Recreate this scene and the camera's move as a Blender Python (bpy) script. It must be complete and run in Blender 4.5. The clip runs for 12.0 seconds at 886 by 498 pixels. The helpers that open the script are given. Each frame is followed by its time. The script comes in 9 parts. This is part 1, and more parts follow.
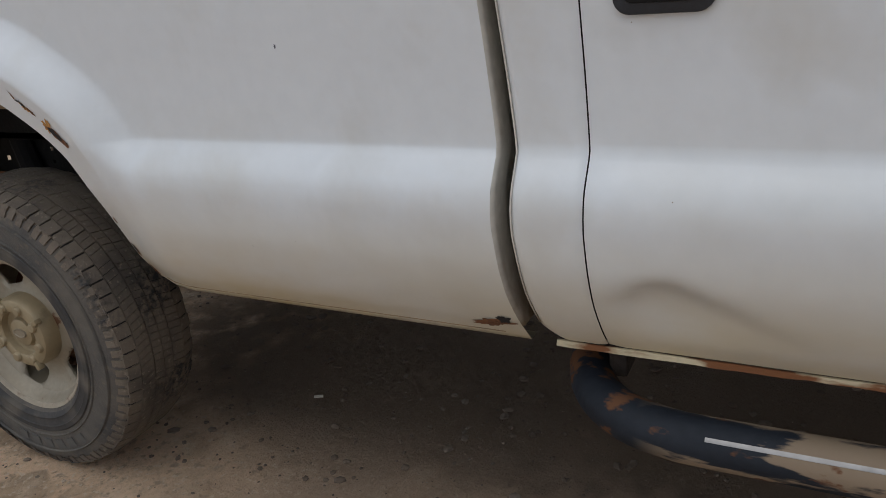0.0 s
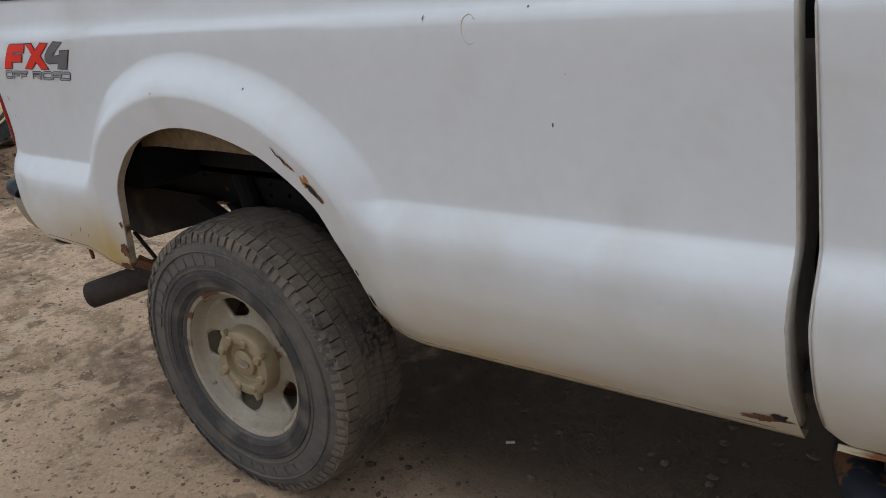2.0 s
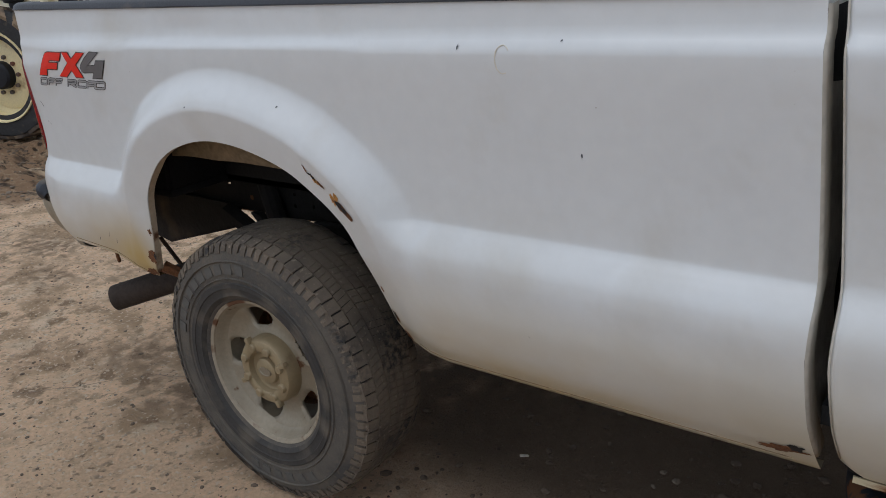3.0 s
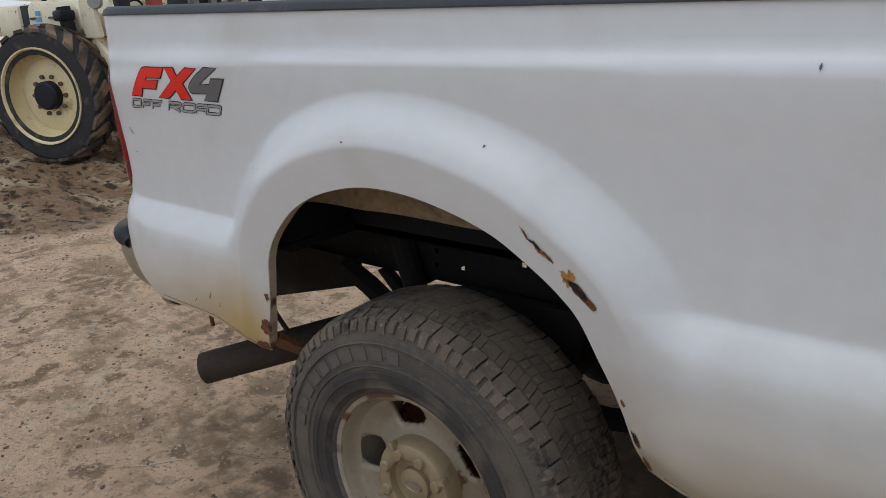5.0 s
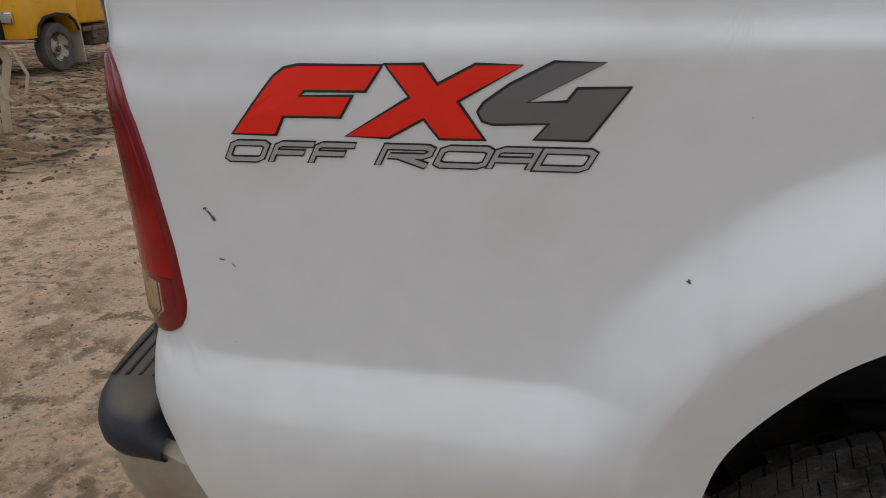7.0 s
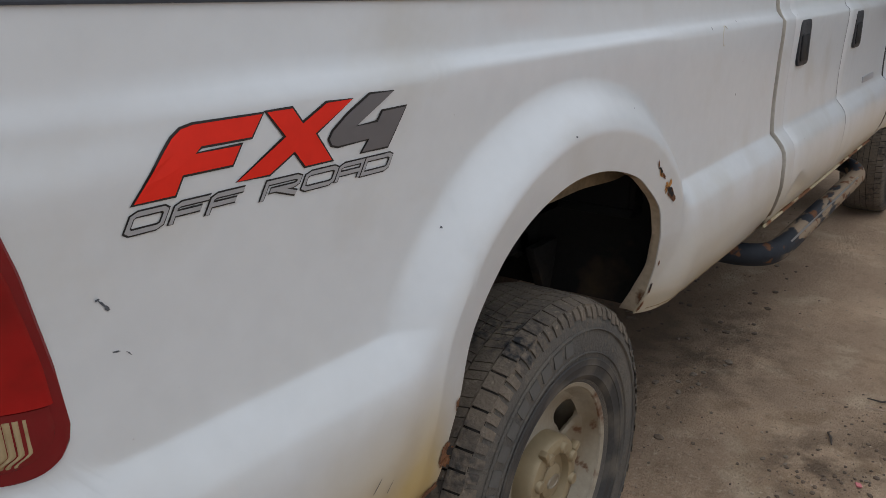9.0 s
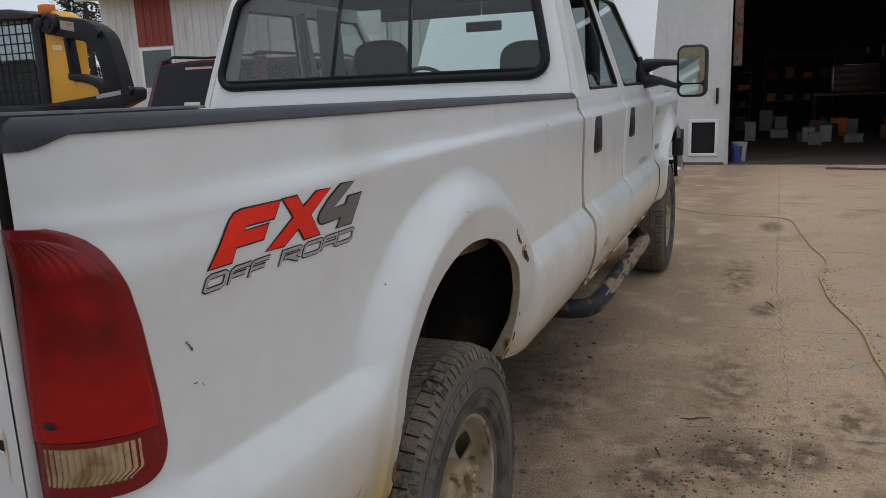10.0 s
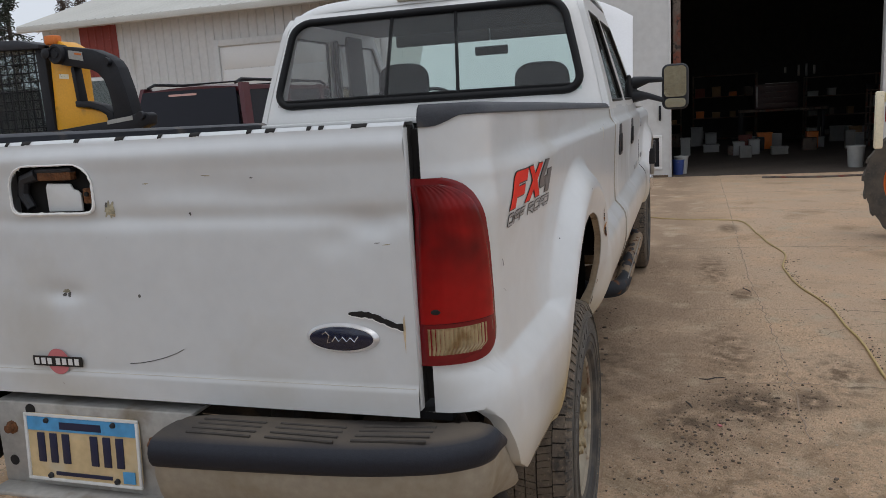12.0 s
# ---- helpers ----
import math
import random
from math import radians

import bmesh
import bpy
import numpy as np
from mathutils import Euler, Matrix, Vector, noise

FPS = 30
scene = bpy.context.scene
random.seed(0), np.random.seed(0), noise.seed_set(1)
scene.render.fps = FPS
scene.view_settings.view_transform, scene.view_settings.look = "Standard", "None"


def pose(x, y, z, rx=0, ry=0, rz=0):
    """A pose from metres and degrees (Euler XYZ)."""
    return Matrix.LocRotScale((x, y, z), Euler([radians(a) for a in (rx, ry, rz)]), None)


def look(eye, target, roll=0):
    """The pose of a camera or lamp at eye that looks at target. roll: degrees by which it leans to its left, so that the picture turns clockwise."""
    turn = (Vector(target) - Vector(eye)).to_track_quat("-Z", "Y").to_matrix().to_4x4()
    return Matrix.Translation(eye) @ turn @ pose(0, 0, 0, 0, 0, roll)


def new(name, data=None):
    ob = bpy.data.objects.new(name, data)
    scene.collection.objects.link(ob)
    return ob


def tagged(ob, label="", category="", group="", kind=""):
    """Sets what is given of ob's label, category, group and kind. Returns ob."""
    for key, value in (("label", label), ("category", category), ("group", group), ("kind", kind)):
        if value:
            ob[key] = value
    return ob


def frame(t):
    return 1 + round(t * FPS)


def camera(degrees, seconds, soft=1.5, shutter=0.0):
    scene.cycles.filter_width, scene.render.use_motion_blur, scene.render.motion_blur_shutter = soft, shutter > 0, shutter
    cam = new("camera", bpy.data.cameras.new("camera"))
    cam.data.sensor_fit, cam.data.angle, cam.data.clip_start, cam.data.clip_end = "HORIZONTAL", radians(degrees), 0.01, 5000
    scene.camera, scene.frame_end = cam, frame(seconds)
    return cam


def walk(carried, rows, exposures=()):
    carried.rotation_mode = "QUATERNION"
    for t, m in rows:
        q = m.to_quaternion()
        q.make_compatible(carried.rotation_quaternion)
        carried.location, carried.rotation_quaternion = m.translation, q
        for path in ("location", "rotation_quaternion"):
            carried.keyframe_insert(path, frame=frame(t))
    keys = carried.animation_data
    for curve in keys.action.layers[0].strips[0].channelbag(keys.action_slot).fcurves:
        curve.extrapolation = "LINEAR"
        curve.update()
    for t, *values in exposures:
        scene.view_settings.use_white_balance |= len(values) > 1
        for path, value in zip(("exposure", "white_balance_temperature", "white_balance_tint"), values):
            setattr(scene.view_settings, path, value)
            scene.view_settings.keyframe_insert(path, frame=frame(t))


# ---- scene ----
cam = camera(59.4, 12.0, soft=0.65)

PATH = [
    (0, (1.924, -1.104, 1.283), (1.052, 0.541, 0.553), -5.7),
    (0.5, (1.825, -1.091, 1.306), (0.809, 0.481, 0.601), -6.2),
    (1, (1.748, -1.121, 1.343), (0.658, 0.403, 0.644), -5.8),
    (1.5, (1.677, -1.147, 1.381), (0.568, 0.367, 0.689), -5.5),
    (2, (1.662, -1.191, 1.433), (0.545, 0.316, 0.738), -5.6),
    (2.5, (1.654, -1.218, 1.476), (0.531, 0.28, 0.771), -5.4),
    (2.7, (1.653, -1.231, 1.494), (0.53, 0.266, 0.79), -4.8),
    (4.5, (1.316, -1.125, 1.44), (0.138, 0.367, 0.82), -2.8),
    (5, (1.002, -1.056, 1.443), (-0.187, 0.43, 0.826), -3.0),
    (5.5, (0.61, -0.988, 1.43), (-0.496, 0.557, 0.805), -4.2),
    (6, (0.232, -0.891, 1.419), (-0.796, 0.723, 0.84), -3.6),
    (6.5, (-0.155, -0.834, 1.414), (-0.974, 0.893, 0.825), -2.5),
    (7, (-0.506, -0.728, 1.409), (-0.861, 1.115, 0.718), -1.7),
    (7.5, (-0.702, -0.589, 1.436), (-0.383, 1.157, 0.514), -0.4),
    (7.7, (-0.778, -0.588, 1.422), (-0.219, 1.109, 0.516), -1.0),
    (9.3, (-1.439, -0.679, 1.451), (0.212, 0.306, 0.9), -2.0),
    (9.5, (-1.534, -0.652, 1.458), (0.199, 0.202, 0.942), -2.2),
    (10, (-1.723, -0.655, 1.48), (0.08, 0.104, 1.067), -2.3),
    (10.5, (-1.931, -0.639, 1.502), (-0.087, 0.057, 1.159), -1.9),
    (11, (-2.101, -0.495, 1.486), (-0.227, 0.128, 1.173), -2.8),
    (11.5, (-2.255, -0.372, 1.469), (-0.375, 0.225, 1.136), -3.4),
    (12, (-2.404, -0.286, 1.455), (-0.529, 0.309, 1.097), -3.4),
]
walk(cam, [(t, look(eye, target, roll)) for t, eye, target, roll in PATH], exposures=[(0.0, -0.07, 6330, 10), (2.5, -0.12, 6220, 10), (5.0, -0.13, 6270, 10), (6.0, -0.18, 6500, 11), (7.0, -0.25, 6560, 11), (7.5, -0.20, 6500, 10), (9.5, -0.13, 6350, 10), (10.5, -0.44, 6470, 10), (11.2, -0.38, 6500, 10), (12.0, -0.18, 6520, 11)])

# ---------------------------------------------------------------- light
world = bpy.data.worlds.new("sky")
scene.world = world
world.use_nodes = True
wn = world.node_tree.nodes
sky = wn.new("ShaderNodeTexSky")
sky.sky_type = "NISHITA"
sky.sun_disc = False
sky.sun_elevation = radians(60)
sky.sun_rotation = radians(200)
sky.dust_density = 4.0
sky.air_density = 1.0
hsv = wn.new("ShaderNodeHueSaturation")
hsv.inputs["Saturation"].default_value = 0.55
world.node_tree.links.new(sky.outputs[0], hsv.inputs["Color"])
cloud = wn.new("ShaderNodeMix")
cloud.data_type = "RGBA"
cloud.inputs["Factor"].default_value = 0.90
cloud.inputs["B"].default_value = (5.3, 5.75, 6.35, 1)     # even cloud cover
world.node_tree.links.new(hsv.outputs[0], cloud.inputs["A"])
world.node_tree.links.new(cloud.outputs["Result"], wn["Background"].inputs["Color"])
wn["Background"].inputs["Strength"].default_value = 0.15
sun_data = bpy.data.lights.new("sun", "SUN")
sun_data.energy = 0.5
sun_data.angle = radians(50)
sun_data.color = (1.0, 0.985, 0.96)
sun = new("sun", sun_data)
sun.matrix_world = look((0, 0, 30), (3, 5, 0))

# ---------------------------------------------------------------- helpers for building


def mat(name, base, rough=0.6, metal=0.0, scale=6.0, amount=0.12, fine=60.0, bump=0.0, bump_scale=80.0, spec=0.5, coat=0.0):
    """A plain procedural surface: base colour varied at two scales, with optional fine relief."""
    m = bpy.data.materials.new(name)
    m.use_nodes = True
    nt = m.node_tree
    n, l = nt.nodes, nt.links
    b = n["Principled BSDF"]
    b.inputs["Roughness"].default_value = rough
    b.inputs["Metallic"].default_value = metal
    b.inputs["Specular IOR Level"].default_value = spec
    b.inputs["Coat Weight"].default_value = coat
    b.inputs["Coat Roughness"].default_value = 0.12
    tc = n.new("ShaderNodeTexCoord")
    n1 = n.new("ShaderNodeTexNoise")
    n1.inputs["Scale"].default_value = scale
    n1.inputs["Detail"].default_value = 6
    n2 = n.new("ShaderNodeTexNoise")
    n2.inputs["Scale"].default_value = fine
    n2.inputs["Detail"].default_value = 4
    l.new(tc.outputs["Object"], n1.inputs["Vector"])
    l.new(tc.outputs["Object"], n2.inputs["Vector"])
    add = n.new("ShaderNodeMath")
    add.operation = "ADD"
    l.new(n1.outputs["Fac"], add.inputs[0])
    l.new(n2.outputs["Fac"], add.inputs[1])
    mr = n.new("ShaderNodeMapRange")
    mr.inputs["From Min"].default_value = 0.6
    mr.inputs["From Max"].default_value = 1.4
    mr.inputs["To Min"].default_value = 1.0 - amount
    mr.inputs["To Max"].default_value = 1.0 + amount
    l.new(add.outputs[0], mr.inputs["Value"])
    mul = n.new("ShaderNodeVectorMath")
    mul.operation = "SCALE"
    mul.inputs[0].default_value = base[:3]
    l.new(mr.outputs[0], mul.inputs["Scale"])
    l.new(mul.outputs[0], b.inputs["Base Color"])
    if bump:
        bn = n.new("ShaderNodeTexNoise")
        bn.inputs["Scale"].default_value = bump_scale
        bn.inputs["Detail"].default_value = 5
        l.new(tc.outputs["Object"], bn.inputs["Vector"])
        bp = n.new("ShaderNodeBump")
        bp.inputs["Strength"].default_value = bump
        bp.inputs["Distance"].default_value = 0.01
        l.new(bn.outputs["Fac"], bp.inputs["Height"])
        l.new(bp.outputs[0], b.inputs["Normal"])
    return m


def mix_in(m, colour, mask, rough=None):
    """Lays a second colour over the base of m where mask (a socket) is 1."""
    nt = m.node_tree
    b = nt.nodes["Principled BSDF"]
    mx = nt.nodes.new("ShaderNodeMix")
    mx.data_type = "RGBA"
    old = b.inputs["Base Color"].links[0].from_socket
    nt.links.new(old, mx.inputs["A"])
    mx.inputs["B"].default_value = (*colour[:3], 1)
    nt.links.new(mask, mx.inputs["Factor"])
    nt.links.new(mx.outputs["Result"], b.inputs["Base Color"])
    if rough is not None:
        mr = nt.nodes.new("ShaderNodeMapRange")
        mr.inputs["To Min"].default_value = b.inputs["Roughness"].default_value
        mr.inputs["To Max"].default_value = rough
        nt.links.new(mask, mr.inputs["Value"])
        nt.links.new(mr.outputs[0], b.inputs["Roughness"])
    return m


def noise_mask(m, scale, lo, hi, detail=6, stretch=(1, 1, 1)):
    nt = m.node_tree
    tc = nt.nodes.new("ShaderNodeTexCoord")
    mp = nt.nodes.new("ShaderNodeMapping")
    mp.inputs["Scale"].default_value = stretch
    t = nt.nodes.new("ShaderNodeTexNoise")
    t.inputs["Scale"].default_value = scale
    t.inputs["Detail"].default_value = detail
    r = nt.nodes.new("ShaderNodeMapRange")
    r.inputs["From Min"].default_value = lo
    r.inputs["From Max"].default_value = hi
    nt.links.new(tc.outputs["Object"], mp.inputs["Vector"])
    nt.links.new(mp.outputs[0], t.inputs["Vector"])
    nt.links.new(t.outputs["Fac"], r.inputs["Value"])
    return r.outputs[0]


def times(m, a, b):
    x = m.node_tree.nodes.new("ShaderNodeMath")
    x.operation = "MULTIPLY"
    m.node_tree.links.new(a, x.inputs[0])
    m.node_tree.links.new(b, x.inputs[1])
    return x.outputs[0]


def height_mask(m, axis, lo, hi):
    """0 at lo, 1 at hi along an object axis."""
    nt = m.node_tree
    tc = nt.nodes.new("ShaderNodeTexCoord")
    sp = nt.nodes.new("ShaderNodeSeparateXYZ")
    r = nt.nodes.new("ShaderNodeMapRange")
    r.inputs["From Min"].default_value = lo
    r.inputs["From Max"].default_value = hi
    nt.links.new(tc.outputs["Object"], sp.inputs[0])
    nt.links.new(sp.outputs[axis], r.inputs["Value"])
    return r.outputs[0]


def mesh_of(bm, name, smooth=None):
    me = bpy.data.meshes.new(name)
    bm.normal_update()
    bm.to_mesh(me)
    bm.free()
    if smooth:
        me.shade_smooth()
        if smooth < 179:
            me.set_sharp_from_angle(angle=radians(smooth))
    return me


def part(name, bm, material, parent, label="", smooth=35):
    """One mesh object under a thing or a part."""
    ob = new(name, mesh_of(bm, name, smooth))
    if material:
        ob.data.materials.append(material)
    ob.parent = parent
    if label:
        ob["label"] = label
    return ob


def thing(name, label, category, group="", kind=""):
    """An Empty that carries a thing's parts."""
    ob = new(name)
    ob.empty_display_size = 0.1
    return tagged(ob, label, category, group, kind)


def single(name, bm, material, label, category, group="", kind="", smooth=35):
    """A thing of one mesh."""
    ob = new(name, mesh_of(bm, name, smooth))
    if material:
        ob.data.materials.append(material)
    return tagged(ob, label, category, group, kind)


def box(bm, lo, hi, bevel=0.0, m=None, segments=2):
    """An axis-aligned box from lo to hi, bevelled, then moved by m."""
    r = bmesh.ops.create_cube(bm, size=1)
    vs = r["verts"]
    c = [(a + b) / 2 for a, b in zip(lo, hi)]
    s = [abs(b - a) for a, b in zip(lo, hi)]
    for v in vs:
        v.co = Vector((v.co.x * s[0] + c[0], v.co.y * s[1] + c[1], v.co.z * s[2] + c[2]))
    if bevel:
        es = list({e for v in vs for e in v.link_edges})
        r = bmesh.ops.bevel(bm, geom=es, offset=min(bevel, min(s) * 0.45), segments=segments, affect="EDGES", profile=0.5)
        vs = list({v for f in r["faces"] for v in f.verts} | {v for v in vs if v.is_valid})
    if m is not None:
        bmesh.ops.transform(bm, matrix=m, verts=vs)
    return bm


def boxes(*specs, bevel=0.0, m=None):
    bm = bmesh.new()
    for lo, hi in specs:
        box(bm, lo, hi, bevel, m)
    return bm


def tube(bm, pts, radius, sides=12, closed=False, caps=True):
    """A round bar along a list of points; radius may be one number or one for each point."""
    pts = [Vector(p) for p in pts]
    n = len(pts)
    rings = []
    ref = Vector((0, 0, 1))
    for i, p in enumerate(pts):
        a = pts[i - 1] if i or closed else p
        b = pts[(i + 1) % n] if i < n - 1 or closed else p
        d = (b - a).normalized()
        u = ref - d * ref.dot(d)
        if u.length < 0.05:
            u = Vector((1, 0, 0)) - d * d.x
        u.normalize()
        ref = u
        w = d.cross(u)
        r = radius[i] if isinstance(radius, (list, tuple)) else radius
        rings.append([bm.verts.new(p + u * (r * math.cos(t)) + w * (r * math.sin(t))) for t in [2 * math.pi * k / sides for k in range(sides)]])
    for i in range(n if closed else n - 1):
        A, B = rings[i], rings[(i + 1) % n]
        for k in range(sides):
            bm.faces.new((A[k], A[(k + 1) % sides], B[(k + 1) % sides], B[k]))
    if caps and not closed:
        bm.faces.new(rings[0][::-1])
        bm.faces.new(rings[-1])
    return bm


def lathe(bm, profile, sides=64, m=None, arc=None):
    """Turns a profile of (radius, along) round the y axis."""
    cols = []
    for k in range(sides):
        t = 2 * math.pi * k / sides
        cols.append([bm.verts.new((r * math.cos(t), a, r * math.sin(t))) for r, a in profile])
    for k in range(sides):
        A, B = cols[k], cols[(k + 1) % sides]
        for i in range(len(profile) - 1):
            bm.faces.new((A[i], A[i + 1], B[i + 1], B[i]))
    bmesh.ops.remove_doubles(bm, verts=[v for c in cols for v in c], dist=1e-5)
    if m is not None:
        bmesh.ops.transform(bm, matrix=m, verts=[v for c in cols for v in c if v.is_valid])
    return bm


def sheet(rows, thick=None, side=None, close=False):
    """A grid of faces through rows of points; with thick, a second skin shifted by that vector, and its rim."""
    bm = bmesh.new()
    g = [[bm.verts.new(p) for p in r] for r in rows]
    n, k = len(g), len(g[0])
    for i in range(n - 1):
        for j in range(k - 1):
            bm.faces.new((g[i][j], g[i][j + 1], g[i + 1][j + 1], g[i + 1][j]))
    if thick is not None:
        t = Vector(thick)
        h = [[bm.verts.new(v.co + t) for v in r] for r in g]
        for i in range(n - 1):
            for j in range(k - 1):
                bm.faces.new((h[i][j], h[i + 1][j], h[i + 1][j + 1], h[i][j + 1]))
        rim = [(i, 0) for i in range(n)] + [(n - 1, j) for j in range(1, k)] + [(i, k - 1) for i in range(n - 2, -1, -1)] + [(0, j) for j in range(k - 2, 0, -1)]
        for a, b in zip(rim, rim[1:] + rim[:1]):
            bm.faces.new((g[a[0]][a[1]], h[a[0]][a[1]], h[b[0]][b[1]], g[b[0]][b[1]]))
    bmesh.ops.recalc_face_normals(bm, faces=bm.faces)
    return bm


def prism(outline, depth, m=None, bevel=0.0):
    """A flat outline of (x, z) pushed along y by depth."""
    bm = bmesh.new()
    vs = [bm.verts.new((x, 0, z)) for x, z in outline]
    f = bm.faces.new(vs)
    r = bmesh.ops.extrude_face_region(bm, geom=[f])
    up = [g for g in r["geom"] if isinstance(g, bmesh.types.BMVert)]
    bmesh.ops.translate(bm, vec=(0, depth, 0), verts=up)
    bmesh.ops.recalc_face_normals(bm, faces=bm.faces)
    if bevel:
        bmesh.ops.bevel(bm, geom=list(bm.edges), offset=bevel, segments=2, affect="EDGES", profile=0.5)
    if m is not None:
        bmesh.ops.transform(bm, matrix=m, verts=bm.verts)
    return bm


def lerp(pts, x):
    """Straight lines through (x, value) pairs."""
    if x <= pts[0][0]:
        return pts[0][1]
    for (a, u), (b, v) in zip(pts, pts[1:]):
        if x <= b:
            return u + (v - u) * (x - a) / (b - a)
    return pts[-1][1]


def ease(pts, x):
    """Like lerp, rounded at the pairs."""
    w = 0.007
    return (lerp(pts, x - w) + 2 * lerp(pts, x) + lerp(pts, x + w)) / 4


def smooth01(t):
    t = max(0.0, min(1.0, t))
    return t * t * (3 - 2 * t)


def rounded(x0, z0, x1, z1, r, n=6):
    """The outline of a rounded rectangle."""
    out = []
    for cx, cz, a in ((x1 - r, z1 - r, 0), (x0 + r, z1 - r, 90), (x0 + r, z0 + r, 180), (x1 - r, z0 + r, 270)):
        for k in range(n + 1):
            t = radians(a + 90 * k / n)
            out.append((cx + r * math.cos(t), cz + r * math.sin(t)))
    return out


def text_mesh(body, size, shear=0.0, space=1.0, extrude=0.0008, bold=0.0):
    """Built-in letters as a bmesh, lying in the x-y plane from the left of the base line."""
    cu = bpy.data.curves.new("letters", "FONT")
    cu.body, cu.size, cu.shear, cu.space_character, cu.extrude, cu.offset = body, size, shear, space, extrude, bold
    ob = bpy.data.objects.new("letters", cu)
    scene.collection.objects.link(ob)
    me = bpy.data.meshes.new_from_object(ob.evaluated_get(bpy.context.evaluated_depsgraph_get()))
    bm = bmesh.new()
    bm.from_mesh(me)
    bpy.data.objects.remove(ob)
    return bm

# ---------------------------------------------------------------- materials
M = {}
M["white_paint"] = mat("white_paint", (0.625, 0.637, 0.645), rough=0.36, scale=2.0, amount=0.045, fine=25, spec=0.5, coat=0.35)
_m = M["white_paint"]
mix_in(_m, (0.48, 0.38, 0.21), times(_m, height_mask(_m, "Z", 0.86, 0.60), noise_mask(_m, 3, 0.0, 0.55, stretch=(1, 1, 2.2))), rough=0.7)
# greyer lower band tones down the bright lit shoulder, put into the colour
mix_in(_m, (0.46, 0.42, 0.34), times(_m, height_mask(_m, "Z", 1.06, 0.90), noise_mask(_m, 2.4, 0.42, 1.1, detail=9)), rough=0.7)
mix_in(_m, (0.46, 0.33, 0.13), times(_m, times(_m, height_mask(_m, "X", -0.80, -0.52), height_mask(_m, "X", -0.40, -0.46)), times(_m, height_mask(_m, "Z", 0.90, 0.70), noise_mask(_m, 4, 0.06, 0.52))), rough=0.8)
mix_in(_m, (0.44, 0.40, 0.33), noise_mask(_m, 3.1, 0.55, 0.95, detail=11), rough=0.6)
mix_in(_m, (0.25, 0.2, 0.15), noise_mask(_m, 75, 0.77, 0.80, detail=4), rough=0.8)
M["clean_white"] = mat("clean_white", (0.72, 0.72, 0.71), rough=0.3, scale=2.0, amount=0.03, coat=0.3)
M["hood_white"] = mat("hood_white", (0.78, 0.78, 0.79), rough=0.45, scale=3.0, amount=0.04)
M["paint_edge"] = mat("paint_edge", (0.62, 0.58, 0.5), rough=0.5, amount=0.15)
M["rust"] = mat("rust", (0.15, 0.06, 0.022), rough=0.9, scale=30, amount=0.55, fine=150, bump=0.8, bump_scale=120)
M["rust_light"] = mat("rust_light", (0.42, 0.2, 0.05), rough=0.85, scale=40, amount=0.4, fine=150, bump=0.5)
# near-black for chips and tears, and for shade painted into open gaps
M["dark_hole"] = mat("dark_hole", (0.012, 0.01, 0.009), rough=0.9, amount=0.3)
M["black_plastic"] = mat("black_plastic", (0.024, 0.025, 0.029), spec=0.35, rough=0.48, scale=9, amount=0.2, fine=140, bump=0.12, bump_scale=300)
M["grey_plastic"] = mat("grey_plastic", (0.030, 0.032, 0.040), spec=0.35, rough=0.5, scale=6, amount=0.2, fine=120, bump=0.1, bump_scale=260)
mix_in(M["grey_plastic"], (0.24, 0.20, 0.16), noise_mask(M["grey_plastic"], 7, 0.60, 0.85, detail=10), rough=0.8)
M["pad_plastic"] = mat("pad_plastic", (0.016, 0.018, 0.026), spec=0.3, rough=0.5, scale=6, amount=0.2, fine=120, bump=0.1, bump_scale=260)
mix_in(M["pad_plastic"], (0.125, 0.103, 0.082), times(M["pad_plastic"], height_mask(M["pad_plastic"], "Z", 0.856, 0.864), noise_mask(M["pad_plastic"], 9, 0.12, 0.62, detail=10, stretch=(1, 0.6, 1))), rough=0.9)
M["pad_rib"] = mat("pad_rib", (0.045, 0.038, 0.032), rough=0.7, scale=30, amount=0.3)
M["underbody"] = mat("underbody", (0.011, 0.0095, 0.009), rough=0.9, scale=8, amount=0.4, fine=60, bump=0.4, bump_scale=40)
mix_in(M["underbody"], (0.075, 0.05, 0.03), noise_mask(M["underbody"], 6, 0.6, 0.8), rough=0.95)
M["liner"] = mat("liner", (0.011, 0.011, 0.012), rough=0.75, amount=0.25, bump=0.15, spec=0.25)
M["seal"] = mat("seal", (0.008, 0.008, 0.009), rough=0.5, amount=0.2, spec=0.25)
M["rubber"] = mat("rubber", (0.062, 0.058, 0.054), rough=0.85, scale=24, amount=0.25, fine=160, bump=0.4, bump_scale=180)
mix_in(M["rubber"], (0.125, 0.106, 0.084), noise_mask(M["rubber"], 6, 0.34, 0.70, detail=12), rough=0.95)
mix_in(M["rubber"], (0.14, 0.115, 0.088), noise_mask(M["rubber"], 45, 0.55, 0.75, detail=6), rough=0.95)
M["tread"] = mat("tread", (0.060, 0.052, 0.046), rough=0.9, scale=30, amount=0.25, fine=200, bump=0.45, bump_scale=140)
mix_in(M["tread"], (0.155, 0.123, 0.092), noise_mask(M["tread"], 7, 0.24, 0.54, detail=12), rough=0.95)
mix_in(M["tread"], (0.23, 0.185, 0.14), noise_mask(M["tread"], 95, 0.60, 0.72, detail=4), rough=0.95)
